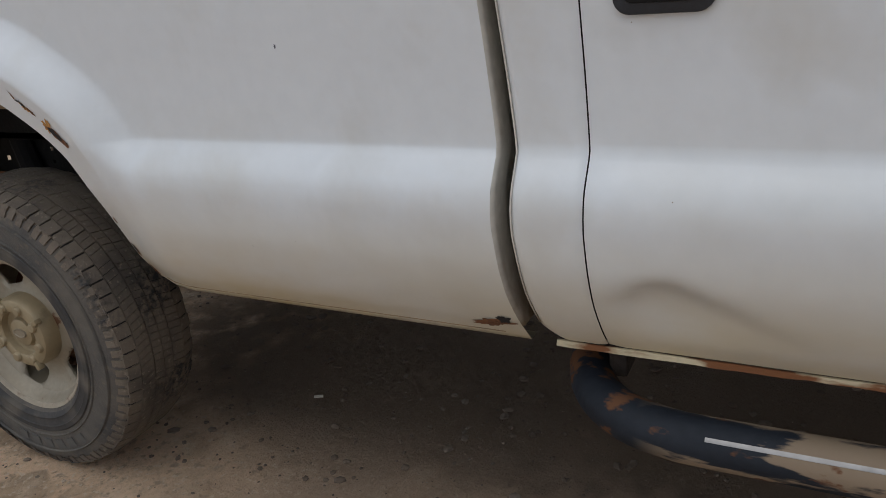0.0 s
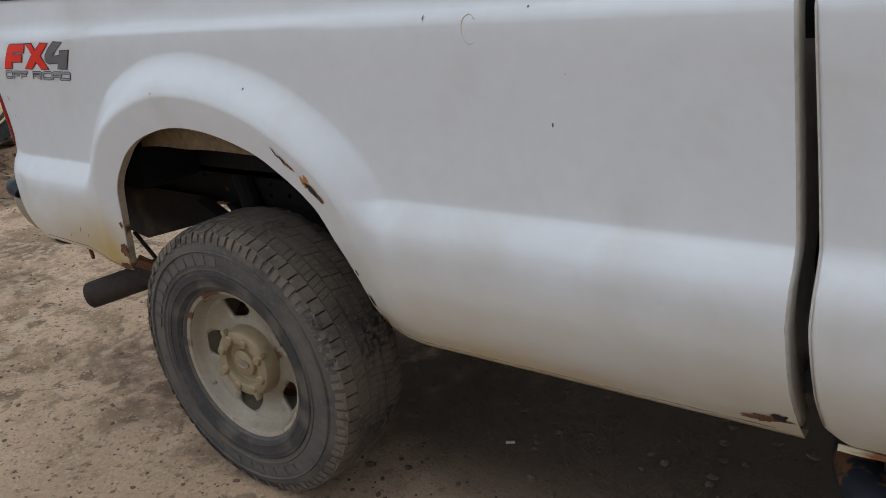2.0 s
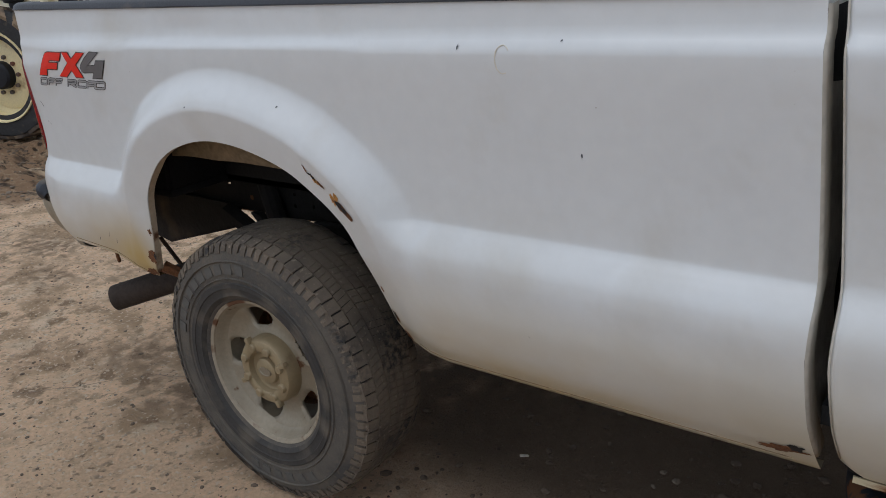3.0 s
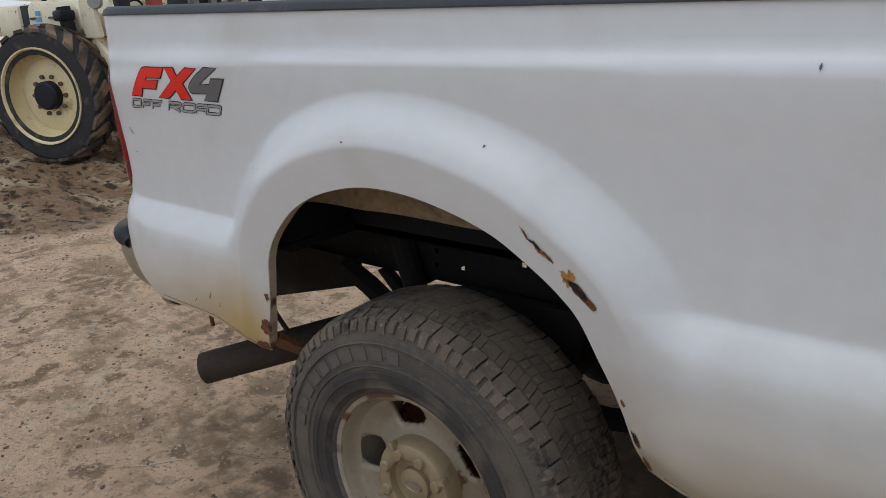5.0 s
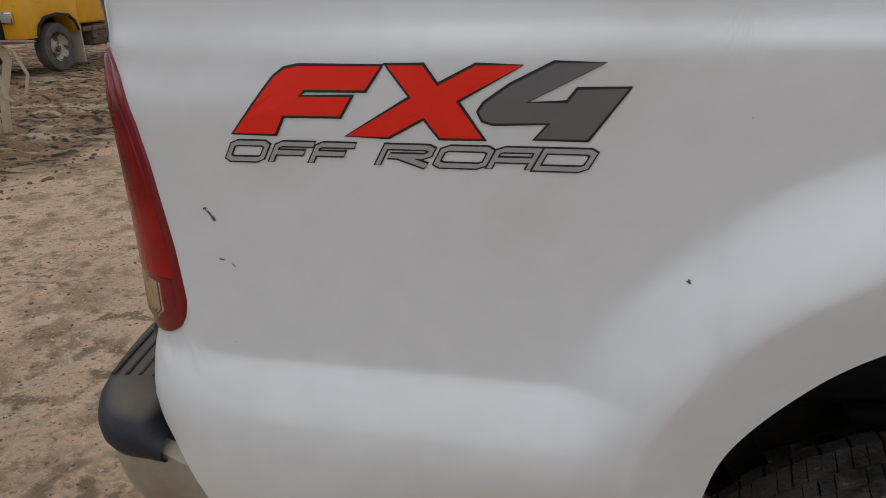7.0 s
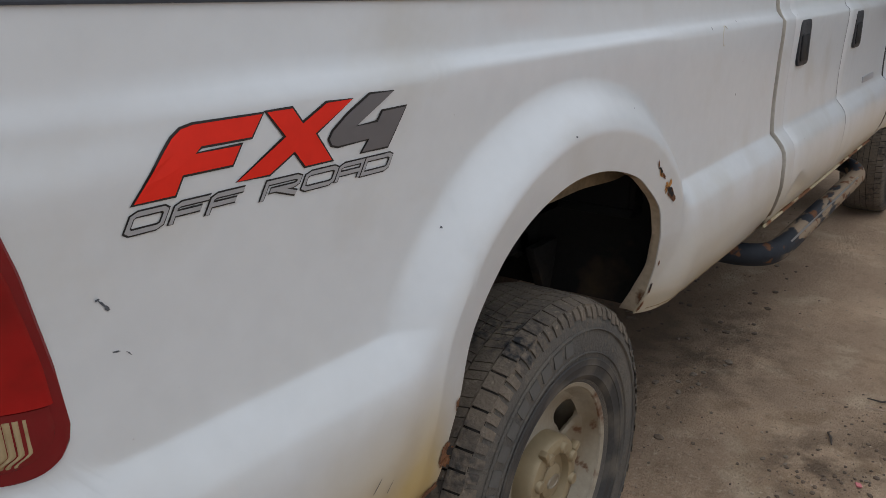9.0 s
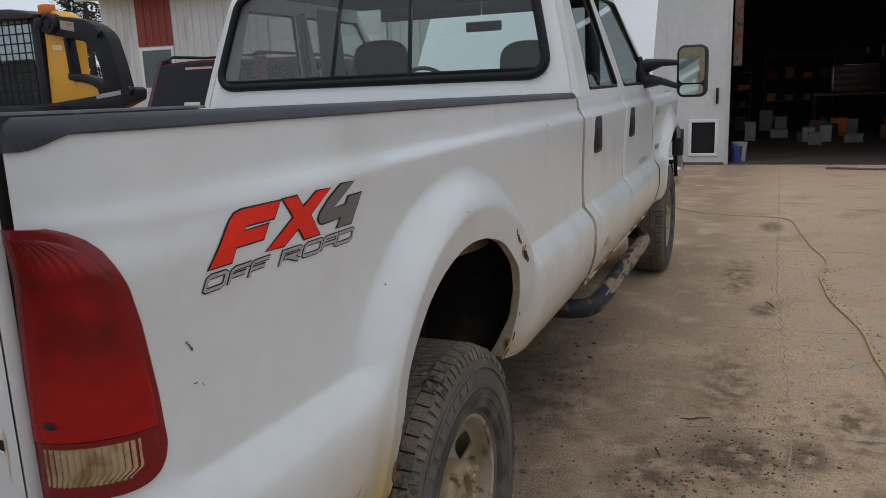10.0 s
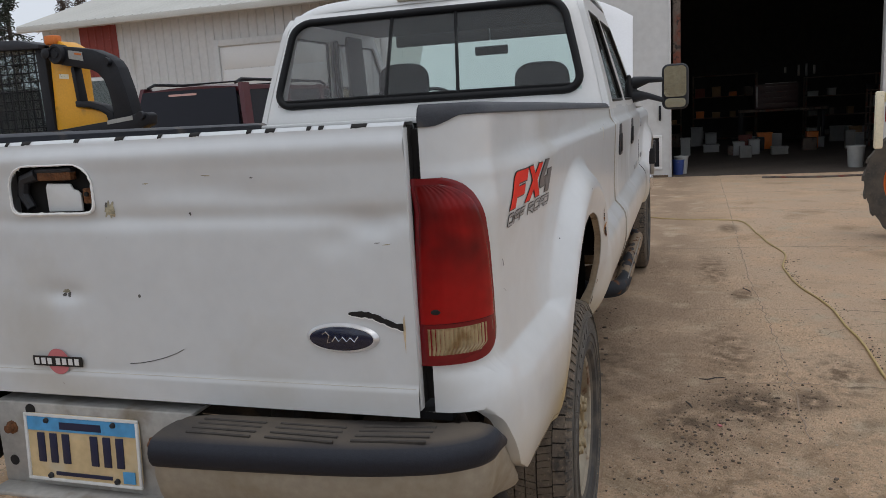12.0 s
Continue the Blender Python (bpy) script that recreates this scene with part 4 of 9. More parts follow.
# chipped black spots on the top edge
for y, w, deep in ((0.275, 0.030, 0.02), (0.35, 0.010, 0.01), (0.375, 0.008, 0.012), (0.455, 0.020, 0.016), (0.50, 0.010, 0.01), (0.62, 0.022, 0.02), (0.70, 0.008, 0.01), (0.795, 0.020, 0.018), (0.90, 0.012, 0.012),
                   (1.03, 0.022, 0.018), (1.08, 0.008, 0.01), (1.2, 0.024, 0.016), (1.4, 0.02, 0.02), (1.55, 0.012, 0.012)):
    rows = []
    for k in range(7):
        yy = y - w / 2 + w * k / 6
        x0 = gate_x(yy, 1.428)
        h = 0.0035 * noise.noise((yy * 160, 1.3, 0))
        e = deep * (0.6 + 0.6 * noise.noise((yy * 140, 4.1, 0))) * (1 if 0 < k < 6 else 0.4)
        rows.append([(x0 - 0.0006, yy, 1.4282 + 0.6 * h), (x0 + 0.0006, yy, 1.4302), (x0 + 0.005, yy, 1.4346), (x0 + 0.0064 + max(0.0005, 0.12 * e), yy, 1.4352)])
    part("edge_chip", sheet(rows, (0.001, 0, -0.001)), M["dark_hole"], tailgate)

# sticker: a red disc behind a black bar
bm = bmesh.new()
bmesh.ops.create_circle(bm, cap_ends=True, segments=32, radius=0.029, matrix=Matrix.Translation((-1.1125, 1.013, 0.962)) @ Matrix.Rotation(radians(-90), 4, "Y"))
part("sticker", bm, M["red_decal"], tailgate, "faded round red sticker")
M["sticker_red"] = mat("sticker_red", (0.55, 0.16, 0.17), rough=0.5, amount=0.08)
bpy.data.objects["sticker"].data.materials[0] = M["sticker_red"]
part("sticker_bar", boxes(((-1.1145, 0.948, 0.952), (-1.113, 1.079, 0.974))), M["black_decal"], tailgate)
for k in range(7):
    y = 0.957 + 0.0165 * k + (0.006 if k > 3 else 0)
    part("sticker_mark", boxes(((-1.1155, y, 0.956), (-1.1146, y + 0.011, 0.970))), M["clean_white"], tailgate)

# dark strips that paint the shaded seams beside the tailgate
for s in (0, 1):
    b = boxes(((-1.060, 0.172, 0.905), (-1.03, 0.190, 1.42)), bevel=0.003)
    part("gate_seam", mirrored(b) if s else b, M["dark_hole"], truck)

# ---------------------------------------------------------------- tail lights, wrapped round the corners
def tail_light(flip):
    def edge_u(z):
        # how far the lamp reaches round on to the side
        pts = [(0.976, -1.055), (0.979, -1.028), (0.985, -1.009), (0.995, -0.995), (1.01, -0.986), (1.03, -0.982), (1.10, -0.987), (1.20, -1.002), (1.25, -1.014), (1.28, -1.027), (1.300, -1.037), (1.315, -1.052), (1.326, -1.073), (1.333, -1.10)]
        return (lerp(pts, z - 0.002) + lerp(pts, z) + lerp(pts, z + 0.002)) / 3

    def skin(z0, z1, u_in, inset, off, nz=56, nu=22, cut=None, ribs=0, deep=0.0):
        rows = []
        for k in range(nz + 1):
            z = z0 + (z1 - z0) * (1 - math.cos(math.pi * k / nz)) / 2
            uo = edge_u(z + inset * (1.15 * smooth01((z - 1.12) / 0.1) - 1.15 * (1 - smooth01((z - 1.0) / 0.05)))) - inset
            if cut:
                uo = cut(z)
            row = []
            for j in range(nu + 1):
                u = u_in + (uo - u_in) * j / nu
                bulge = off * (1 - 0.35 * (2 * j / nu - 1) ** 6) - (deep * abs(math.cos(math.pi * ribs * j / nu)) ** 3 if ribs else 0)
                row.append(side_point(u, z, bulge))
            rows.append(row)
        return rows

    def shell(rows, depth):
        bm = sheet(rows)
        # skirt back to the body
        bd = [e for e in bm.edges if e.is_boundary]
        r = bmesh.ops.extrude_edge_only(bm, edges=bd)
        for v in [g for g in r["geom"] if isinstance(g, bmesh.types.BMVert)]:
            v.co += Vector((depth * 0.8, depth * 0.6, 0))
        bmesh.ops.recalc_face_normals(bm, faces=bm.faces)
        return mirrored(bm) if flip else bm

    lamp = part("tail_light", shell(skin(0.978, 1.331, -1.150, 0.0, 0.005), 0.02), M["red_rim"], truck, "red tail light with clear reverse lens", 50)
    part("red_lens", shell(skin(1.060, 1.319, -1.143, 0.009, 0.010, nu=60, ribs=9, deep=0.00018), 0.006), M["red_lens"], lamp, "ribbed red lens", 50)
    part("reverse_lens", shell(skin(0.999, 1.050, -1.134, 0.021, 0.010, nz=18, nu=140, cut=lambda z: -1.014 - 0.016 * (1 - smooth01((z - 0.999) / 0.014)), ribs=15, deep=0.0026), 0.006), M["clear_lens"], lamp, "ribbed yellowed clear lens", 50)
    part("lens_ring", shell(skin(0.988, 1.058, -1.142, 0.012, 0.0075, nz=20), 0.006), M["red_rim"], lamp, "", 50)
    # dark strip that paints the shaded gap between the lamp and the tailgate
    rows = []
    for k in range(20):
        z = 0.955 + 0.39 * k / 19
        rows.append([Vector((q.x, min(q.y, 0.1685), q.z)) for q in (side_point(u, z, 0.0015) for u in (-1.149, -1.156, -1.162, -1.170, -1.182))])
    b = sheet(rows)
    part("lamp_gap", mirrored(b) if flip else b, M["seal"], lamp, "dark strip for the shaded gap beside the lamp")
    bm = bmesh.new()
    bmesh.ops.create_icosphere(bm, subdivisions=2, radius=0.008, matrix=Matrix.Translation(side_point(-1.118, 1.083, 0.009)) @ Matrix.Diagonal((0.3, 1.5, 0.7, 1)))
    part("chip", mirrored(bm) if flip else bm, M["dark_hole"], lamp)


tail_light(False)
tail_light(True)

# ---------------------------------------------------------------- rear bumper with step pads, and the plate
BUMPER_PLAN = rounded_line([(-0.905, 0.050), (-0.985, 0.052), (-1.05, 0.054), (-1.10, 0.060), (-1.138, 0.090), (-1.175, 0.16), (-1.206, 0.30), (-1.224, 0.50), (-1.234, 0.665), (-1.234, 0.70)], 8)


def bumper_at(k):
    """A point of the bumper's outer face in plan, and the way inwards; k from 0 at the near end."""
    p = Vector((*BUMPER_PLAN[k], 0))
    q = Vector((*BUMPER_PLAN[min(k + 1, len(BUMPER_PLAN) - 1)], 0)) - Vector((*BUMPER_PLAN[max(k - 1, 0)], 0))
    q.normalize()
    return p, Vector((q.y, -q.x, 0))


def bumper_half():
    rows = []
    for k in range(len(BUMPER_PLAN)):
        p, inward = bumper_at(k)
        top = lerp([(-1.06, 0.828), (-1.0, 0.800), (-0.95, 0.745), (-0.905, 0.685)], p.x) if p.y < 0.075 and p.x > -1.06 else 0.828
        low = lerp([(-1.2, 0.645), (-1.05, 0.632), (-0.905, 0.625)], p.x)
        col = []
        for f, inn in ((0.0, 0.012), (0.04, 0.004), (0.25, 0.002), (0.45, 0.010), (0.65, 0.026), (0.80, 0.046), (0.92, 0.072), (1.0, 0.10)):
            q = p + inward * inn
            q.z = top + (low - top) * f
            col.append(q)
        rows.append(col)
    return sheet(rows, (0.012, 0.008, 0))


def pad_half():
    """Step pad: rounded front edge, flat top that runs in to the body."""
    rows = []
    for k in range(len(BUMPER_PLAN)):
        p, inward = bumper_at(k)
        if p.x > -1.03:
            continue
        deep = lerp([(0.03, 0.055), (0.07, 0.075), (0.15, 0.10), (0.30, 0.118), (0.62, 0.122), (0.685, 0.105), (0.70, 0.085)], p.y)
        end = smooth01((-1.03 - p.x) / 0.04) if p.y < 0.075 else 1.0
        ring = []
        for d, z in ((0.010, 0.800), (-0.003, 0.806), (-0.010, 0.818), (-0.012, 0.834), (-0.008, 0.848), (0.002, 0.858), (0.014, 0.863), (0.5 * deep, 0.866), (deep, 0.864), (deep, 0.83)):
            q = p + inward * d
            q.z = 0.80 + (z - 0.80) * (0.55 + 0.45 * end)
            ring.append(q)
        rows.append(ring)
    bm = sheet(rows)
    bmesh.ops.holes_fill(bm, edges=[e for e in bm.edges if e.is_boundary], sides=12)
    bmesh.ops.recalc_face_normals(bm, faces=bm.faces)
    return bm


bumper = part("rear_bumper", bumper_half(), M["bumper"], truck, "dusty bare metal rear bumper", 40)
part("bumper_end", mirrored(bumper_half()), M["bumper"], bumper, "", 40)
pad = part("step_pad", pad_half(), M["pad_plastic"], bumper, "scuffed black plastic step pad", 50)
pad2 = part("step_pad", mirrored(pad_half()), M["pad_plastic"], bumper, "scuffed black plastic step pad", 50)
for r in range(4):
    for y0, y1 in ((0.16, 0.30), (0.33, 0.47), (0.50, 0.64)):
        x = -1.122 - 0.021 * r - 0.016 * smooth01((y0 - 0.12) / 0.3)
        tilt = -0.010 * (1 - smooth01((y0 - 0.1) / 0.4))
        bm = bmesh.new()
        tube(bm, [(x + 0.018 * (1 - t) * (y0 < 0.3), y0 + (y1 - y0) * t, 0.8655) for t in (0, 0.33, 0.66, 1)], 0.0030, 6)
        part("pad_rib", bm, M["pad_rib"], pad)
# middle: plate bay between the pads, set back
M["bay_grey"] = mat("bay_grey", (0.40, 0.385, 0.36), rough=0.5, metal=0.2, scale=7, amount=0.2, bump=0.08)
mix_in(M["bay_grey"], (0.20, 0.16, 0.11), noise_mask(M["bay_grey"], 8, 0.52, 0.72, detail=10), rough=0.85)
bay = boxes(((-1.112, 0.690, 0.665), (-1.100, 1.215, 0.862)), ((-1.112, 0.690, 0.852), (-1.03, 1.215, 0.862)), ((-1.16, 0.690, 0.655), (-1.10, 1.215, 0.668)), bevel=0.006)
part("plate_bay", bay, M["bay_grey"], bumper, "pale dented metal plate bay", 40)
for y, z in ((0.790, 0.790), (1.172, 0.800)):
    bm = bmesh.new()
    lathe(bm, [(0.016, 0.004), (0.016, -0.002), (0.010, -0.004), (0.010, -0.014), (0.006, -0.017), (0.0005, -0.017)], 8, Matrix.Translation((-1.113, y, z)) @ Matrix.Rotation(radians(-90), 4, "Z"))
    part("bolt", bm, M["rust"], bumper, "rusty bolt")
for y, z, r in ((1.112, 0.846, 0.013), (0.716, 0.735, 0.010), (1.18, 0.72, 0.012)):
    bm = bmesh.new()
    bmesh.ops.create_cone(bm, cap_ends=True, segments=20, radius1=r, radius2=r, depth=0.003, matrix=Matrix.Translation((-1.1125, y, z)) @ Matrix.Rotation(radians(90), 4, "Y"))
    part("bay_hole", bm, M["dark_hole"], bumper)
part("wire_clip", boxes(((-1.150, 0.694, 0.69), (-1.113, 0.722, 0.725)), ((-1.145, 0.70, 0.67), (-1.113, 0.712, 0.69)), bevel=0.004), M["black_plastic"], bumper, "black wiring clip")
part("hitch_receiver", boxes(((-1.16, 0.86, 0.53), (-0.9, 1.16, 0.61)), bevel=0.012), M["rust"], truck, "rusty hitch receiver")
plate = part("licence_plate", prism(rounded(-0.152, -0.0765, 0.152, 0.0765, 0.014), 0.003, pose(-1.122, 0.975, 0.764, 0, 0, -90) @ pose(0, 0, 0, -4, 0, 0)), None, truck, "licence plate with blue sky band")
pm = mat("plate_tan", (0.60, 0.45, 0.25), rough=0.4, scale=14, amount=0.2, fine=40)
mix_in(pm, (0.55, 0.47, 0.34), noise_mask(pm, 14, 0.5, 0.7))
plate.data.materials.append(pm)
PLATE = pose(-1.122, 0.975, 0.764, 0, 0, -90) @ pose(0, 0, 0, -4, 0, 0)
M["plate_blue"] = mat("plate_blue", (0.08, 0.32, 0.60), rough=0.4, scale=20, amount=0.2)
M["plate_rim"] = mat("plate_rim", (0.66, 0.66, 0.65), rough=0.35, amount=0.08)
M["plate_ink"] = mat("plate_ink", (0.012, 0.016, 0.05), rough=0.4, amount=0.1)
part("plate_band", boxes(((-0.144, -0.002, 0.038), (0.144, 0.0, 0.07)), m=PLATE), M["plate_blue"], plate)
for lo, hi in (((-0.152, -0.004, 0.07), (0.152, 0.001, 0.0765)), ((-0.152, -0.004, -0.0765), (0.152, 0.001, -0.07)), ((-0.152, -0.004, -0.07), (-0.145, 0.001, 0.07)), ((0.145, -0.004, -0.07), (0.152, 0.001, 0.07))):
    part("plate_rim", boxes((lo, hi), bevel=0.001, m=PLATE), M["plate_rim"], plate)
for k in range(6):
    x = -0.122 + 0.0335 * k + (0.042 if k > 2 else 0)
    part("plate_mark", boxes(((x + 0.003, -0.003, -0.034), (x + 0.022, 0.0, 0.033)), bevel=0.0005, m=PLATE), M["plate_ink"], plate)
part("plate_title", boxes(((-0.055, -0.0035, 0.044), (0.055, -0.001, 0.06)), m=PLATE), M["plate_ink"], plate)
part("plate_line", boxes(((-0.075, -0.003, -0.062), (0.075, -0.001, -0.054)), m=PLATE), M["plate_ink"], plate)
part("plate_tab", boxes(((0.105, -0.0035, -0.066), (0.135, -0.001, -0.04)), m=PLATE), M["plate_blue"], plate)
for x, z in ((-0.09, 0.062), (0.088, 0.062), (-0.09, -0.064), (0.088, -0.064)):
    bm = bmesh.new()
    bmesh.ops.create_cone(bm, cap_ends=True, segments=12, radius1=0.007, radius2=0.005, depth=0.006, matrix=PLATE @ Matrix.Translation((x, -0.004, z)) @ Matrix.Rotation(radians(90), 4, "X"))
    part("plate_screw", bm, M["black_plastic"], plate)

# ---------------------------------------------------------------- cab
def cab_y(z):
    """Near side of the cab above the belt line leans inwards."""
    if z < 1.40:
        return profile_y(z) - 0.004
    return 0.058 + 0.14 * ((z - 1.40) / 0.56) ** 1.15


def door_panel(x0, x1, z_top=1.415, z_low=None, lean0=0.0, lean1=0.0):
    rows = []
    n = max(14, int((x1 - x0) / 0.03))
    for i in range(n + 1):
        t = i / n
        lo = z_low(x0 + (x1 - x0) * t) if z_low else 0.618
        col = []
        for k in range(61):
            z = lo + (z_top - lo) * k / 60
            x = x0 + (x1 - x0) * t
            # edges follow the bulge of the lower body and lean
            x += (1 - t) * lean0 * (edge_lean(z) - 0.012) + t * lean1 * (edge_lean(z) - 0.012)
            y = cab_y(z) + 0.0012 * noise.noise((x * 2.2, z * 2.6, 8.7))
            e = min(t, 1 - t) * (x1 - x0)
            y += 0.006 * (1 - smooth01(e / 0.012))
            # dent low on the rear door
            ridge = 0.790 - (0.44 if x > 1.705 else -0.75) * (x - 1.705)
            y += 0.022 * smooth01((ridge - z) / 0.030) * smooth01((z - 0.60) / 0.13) * (1 - smooth01((x - 1.72) / 0.26)) * smooth01((x - 1.60) / 0.09)
            col.append(Vector((x, y, z)))
        rows.append([col[0] + Vector((0, 0.03, 0.004))] + col)
    return sheet(rows)


def fender_low(x):
    d = lerp([(4.40 - 4.40 + a + 0.0, b) for a, b in [(-0.9, 0.62), (-0.62, 0.64)]], x - WHEELBASE) if x < WHEELBASE - 0.62 else lerp([(a, b) for a, b in [(-0.62, 0.62), (-0.54, 0.72), (-0.5, 0.84), (-0.44, 0.93), (-0.36, 1.01), (-0.24, 1.07), (-0.1, 1.105), (0.1, 1.105), (0.24, 1.07), (0.36, 1.01), (0.44, 0.93), (0.5, 0.84), (0.56, 0.74), (0.8, 0.74)]], x - WHEELBASE)
    return d


def fender_mesh():
    rows = []
    for x in list(np.linspace(3.53, 3.78, 10)) + list(np.linspace(3.8, 5.0, 80)) + list(np.linspace(5.02, 5.15, 6)):
        lo = fender_low(x)
        col = []
        for k in range(51):
            z = lo + (1.36 - lo) * k / 50
            y = cab_y(z)
            r = math.hypot(x - WHEELBASE, (z - HUB) * 0.78)
            w = (1 - smooth01((r - 0.56) / 0.12)) if z > 0.6 else 0
            y = y * (1 - w) + -0.025 * w
            y += 0.10 * smooth01((x - 4.9) / 0.3) ** 2 + 0.03 * smooth01((z - 1.28) / 0.08)
            col.append(Vector((x, y, z)))
        rows.append([col[0] + Vector((0, 0.03, 0))] + col)
    return sheet(rows)


M["sill"] = mat("sill", (0.47, 0.39, 0.25), rough=0.7, scale=9, amount=0.2)
mix_in(M["sill"], (0.16, 0.06, 0.02), noise_mask(M["sill"], 14, 0.47, 0.54, detail=10, stretch=(0.5, 1, 2)), rough=0.9)
for s in (0, 1):
    f = mirrored if s else (lambda b: b)
    part("cab_corner", f(door_panel(1.472, 1.5905, z_low=lambda x: 0.618 + 0.034 * smooth01((1.512 - x) / 0.042), lean0=1.3, lean1=0.7)), M["white_paint"], truck, "white cab corner panel", 60)
    rear_door = part("rear_door", f(door_panel(1.593, 2.43, lean0=0.7)), M["white_paint"], truck, "white rear door with a dent and rusty lower edge", 60)
    front_door = part("front_door", f(door_panel(2.436, 3.515)), M["white_paint"], truck, "white front door", 60)
    fender = part("front_fender", f(fender_mesh()), M["white_paint"], truck, "white front fender", 60)
    for d, x in ((rear_door, 1.712), (front_door, 2.64)):
        y = cab_y(1.20)
        b = prism(rounded(-0.070, -0.078, 0.070, 0.078, 0.024), 0.010, pose(x - 0.01, y - 0.009, 1.243), bevel=0.003)
        h = part("door_handle", f(b), M["black_plastic"], d, "black plastic door handle", 40)
        b = prism(rounded(-0.055, -0.062, 0.045, 0.03, 0.014), 0.008, pose(x - 0.01, y - 0.014, 1.243), bevel=0.003)
        part("pull", f(b), M["seal"], h, "", 40)
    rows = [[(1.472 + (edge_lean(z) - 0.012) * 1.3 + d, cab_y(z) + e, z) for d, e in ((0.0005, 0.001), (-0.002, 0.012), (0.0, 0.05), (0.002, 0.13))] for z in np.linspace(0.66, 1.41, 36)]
    part("cab_corner_return", f(sheet(rows, (0.003, 0, 0))), M["fold_grey"], truck, "grey inward fold of the cab corner", 60)
    part("rocker", f(boxes(((1.50, 0.07, 0.60), (3.52, 0.16, 0.70)), bevel=0.02)), M["underbody"], truck)
    part("cab_jamb", f(boxes(((1.500, 0.06, 0.62), (3.52, 0.10, 1.40)), bevel=0.01)), M["underbody"], truck)
    # rusty strip along the sill
    rows = []
    for k in range(60):
        x = 1.52 + 1.98 * k / 59
        w = 0.008 + 0.011 * (0.5 + 0.9 * noise.noise((x * 9, 3.1, s)))
        yy = cab_y(0.622) - 0.002
        low = 0.606 + 0.004 * noise.noise((x * 21, 8.0, s))
        rows.append([(x, yy + 0.02, low - 0.001), (x, yy, low), (x, cab_y(0.615) - 0.003, 0.609 + 0.45 * max(0.0, w))])
    part("sill_rust", f(sheet(rows, (0, 0.004, 0))), M["sill"], truck, "flaking cream and rust sill edge")
    # side badges: plain bars
    part("side_badge", f(boxes(((2.95, cab_y(0.98) - 0.004, 0.975), (3.22, cab_y(0.98) + 0.004, 1.005)), bevel=0.002)), M["silver_decal"], front_door, "worn silver lettering strip")
    part("side_badge", f(boxes(((3.66, cab_y(1.0) - 0.004, 1.0), (3.82, cab_y(1.0) + 0.004, 1.03)), bevel=0.002)), M["grey_decal"], fender)
    part("side_badge", f(boxes(((3.62, cab_y(1.26) - 0.004, 1.23), (3.76, cab_y(1.26) + 0.004, 1.29)), bevel=0.01)), M["silver_decal"], fender)

CAB_REAR_X, CAB_SLOPE = 1.425, 0.24


def rear_edge(z):
    return CAB_REAR_X + CAB_SLOPE * (z - 1.40) + (0.06 * smooth01((z - 1.9) / 0.12))


def front_edge(z):
    return 3.70 - 1.55 * (z - 1.40)


def upper_side():
    """Pillars and window frames of the near side, as one skin with openings."""
    ts = [0, 0.03, 0.06, 0.095, 0.10, 0.25, 0.415, 0.42, 0.46, 0.50, 0.505, 0.65, 0.80, 0.90, 0.95, 0.975, 1.0]
    zs = [1.40, 1.415, 1.435, 1.44, 1.55, 1.65, 1.75, 1.85, 1.885, 1.89, 1.92, 1.95, 1.98]
    bm = bmesh.new()
    g = []
    for z in zs:
        a, b = rear_edge(z) + 0.05, front_edge(z)
        g.append([bm.verts.new((a + (b - a) * t, cab_y(z), z)) for t in ts])
    for i in range(len(zs) - 1):
        for j in range(len(ts) - 1):
            zc, tc = (zs[i] + zs[i + 1]) / 2, (ts[j] + ts[j + 1]) / 2
            if 1.437 < zc < 1.888 and (0.097 < tc < 0.417 or 0.502 < tc < 0.96):
                continue
            bm.faces.new((g[i][j], g[i][j + 1], g[i + 1][j + 1], g[i + 1][j]))
    r = bmesh.ops.extrude_face_region(bm, geom=list(bm.faces))
    bmesh.ops.translate(bm, vec=(0, 0.03, 0), verts=[v for v in r["geom"] if isinstance(v, bmesh.types.BMVert)])
    bmesh.ops.recalc_face_normals(bm, faces=bm.faces)
    return bm


def side_glass(t0, t1):
    rows = []
    for z in (1.43, 1.6, 1.75, 1.895):
        a, b = rear_edge(z) + 0.05, front_edge(z)
        rows.append([(a + (b - a) * t, cab_y(z) + 0.014, z) for t in (t0, (t0 + t1) / 2, t1)])
    return sheet(rows)


def side_seal(t0, t1):
    bm = bmesh.new()
    pts = []
    for t, z in ((t0, 1.44), (t1, 1.44), (t1, 1.888), (t0, 1.888)):
        a, b = rear_edge(z) + 0.05, front_edge(z)
        pts.append((a + (b - a) * t, cab_y(z) + 0.006, z))
    dense = []
    for p, q in zip(pts, pts[1:] + pts[:1]):
        dense += [Vector(p).lerp(Vector(q), f) for f in (0.03, 0.5, 0.97)]
    tube(bm, dense, 0.010, 6, closed=True)
    return bm


for s in (0, 1):
    f = mirrored if s else (lambda b: b)
    up = part("window_frame", f(upper_side()), M["clean_white"], truck, "white cab pillars", 40)
    for t0, t1 in ((0.098, 0.416), (0.503, 0.955)):
        pane = part("side_window", f(side_glass(t0, t1)), M["tinted_glass"], truck, "tinted side window")
        pane.visible_shadow = False
        part("window_seal", f(side_seal(t0, t1)), M["seal"], truck, "black window seal")


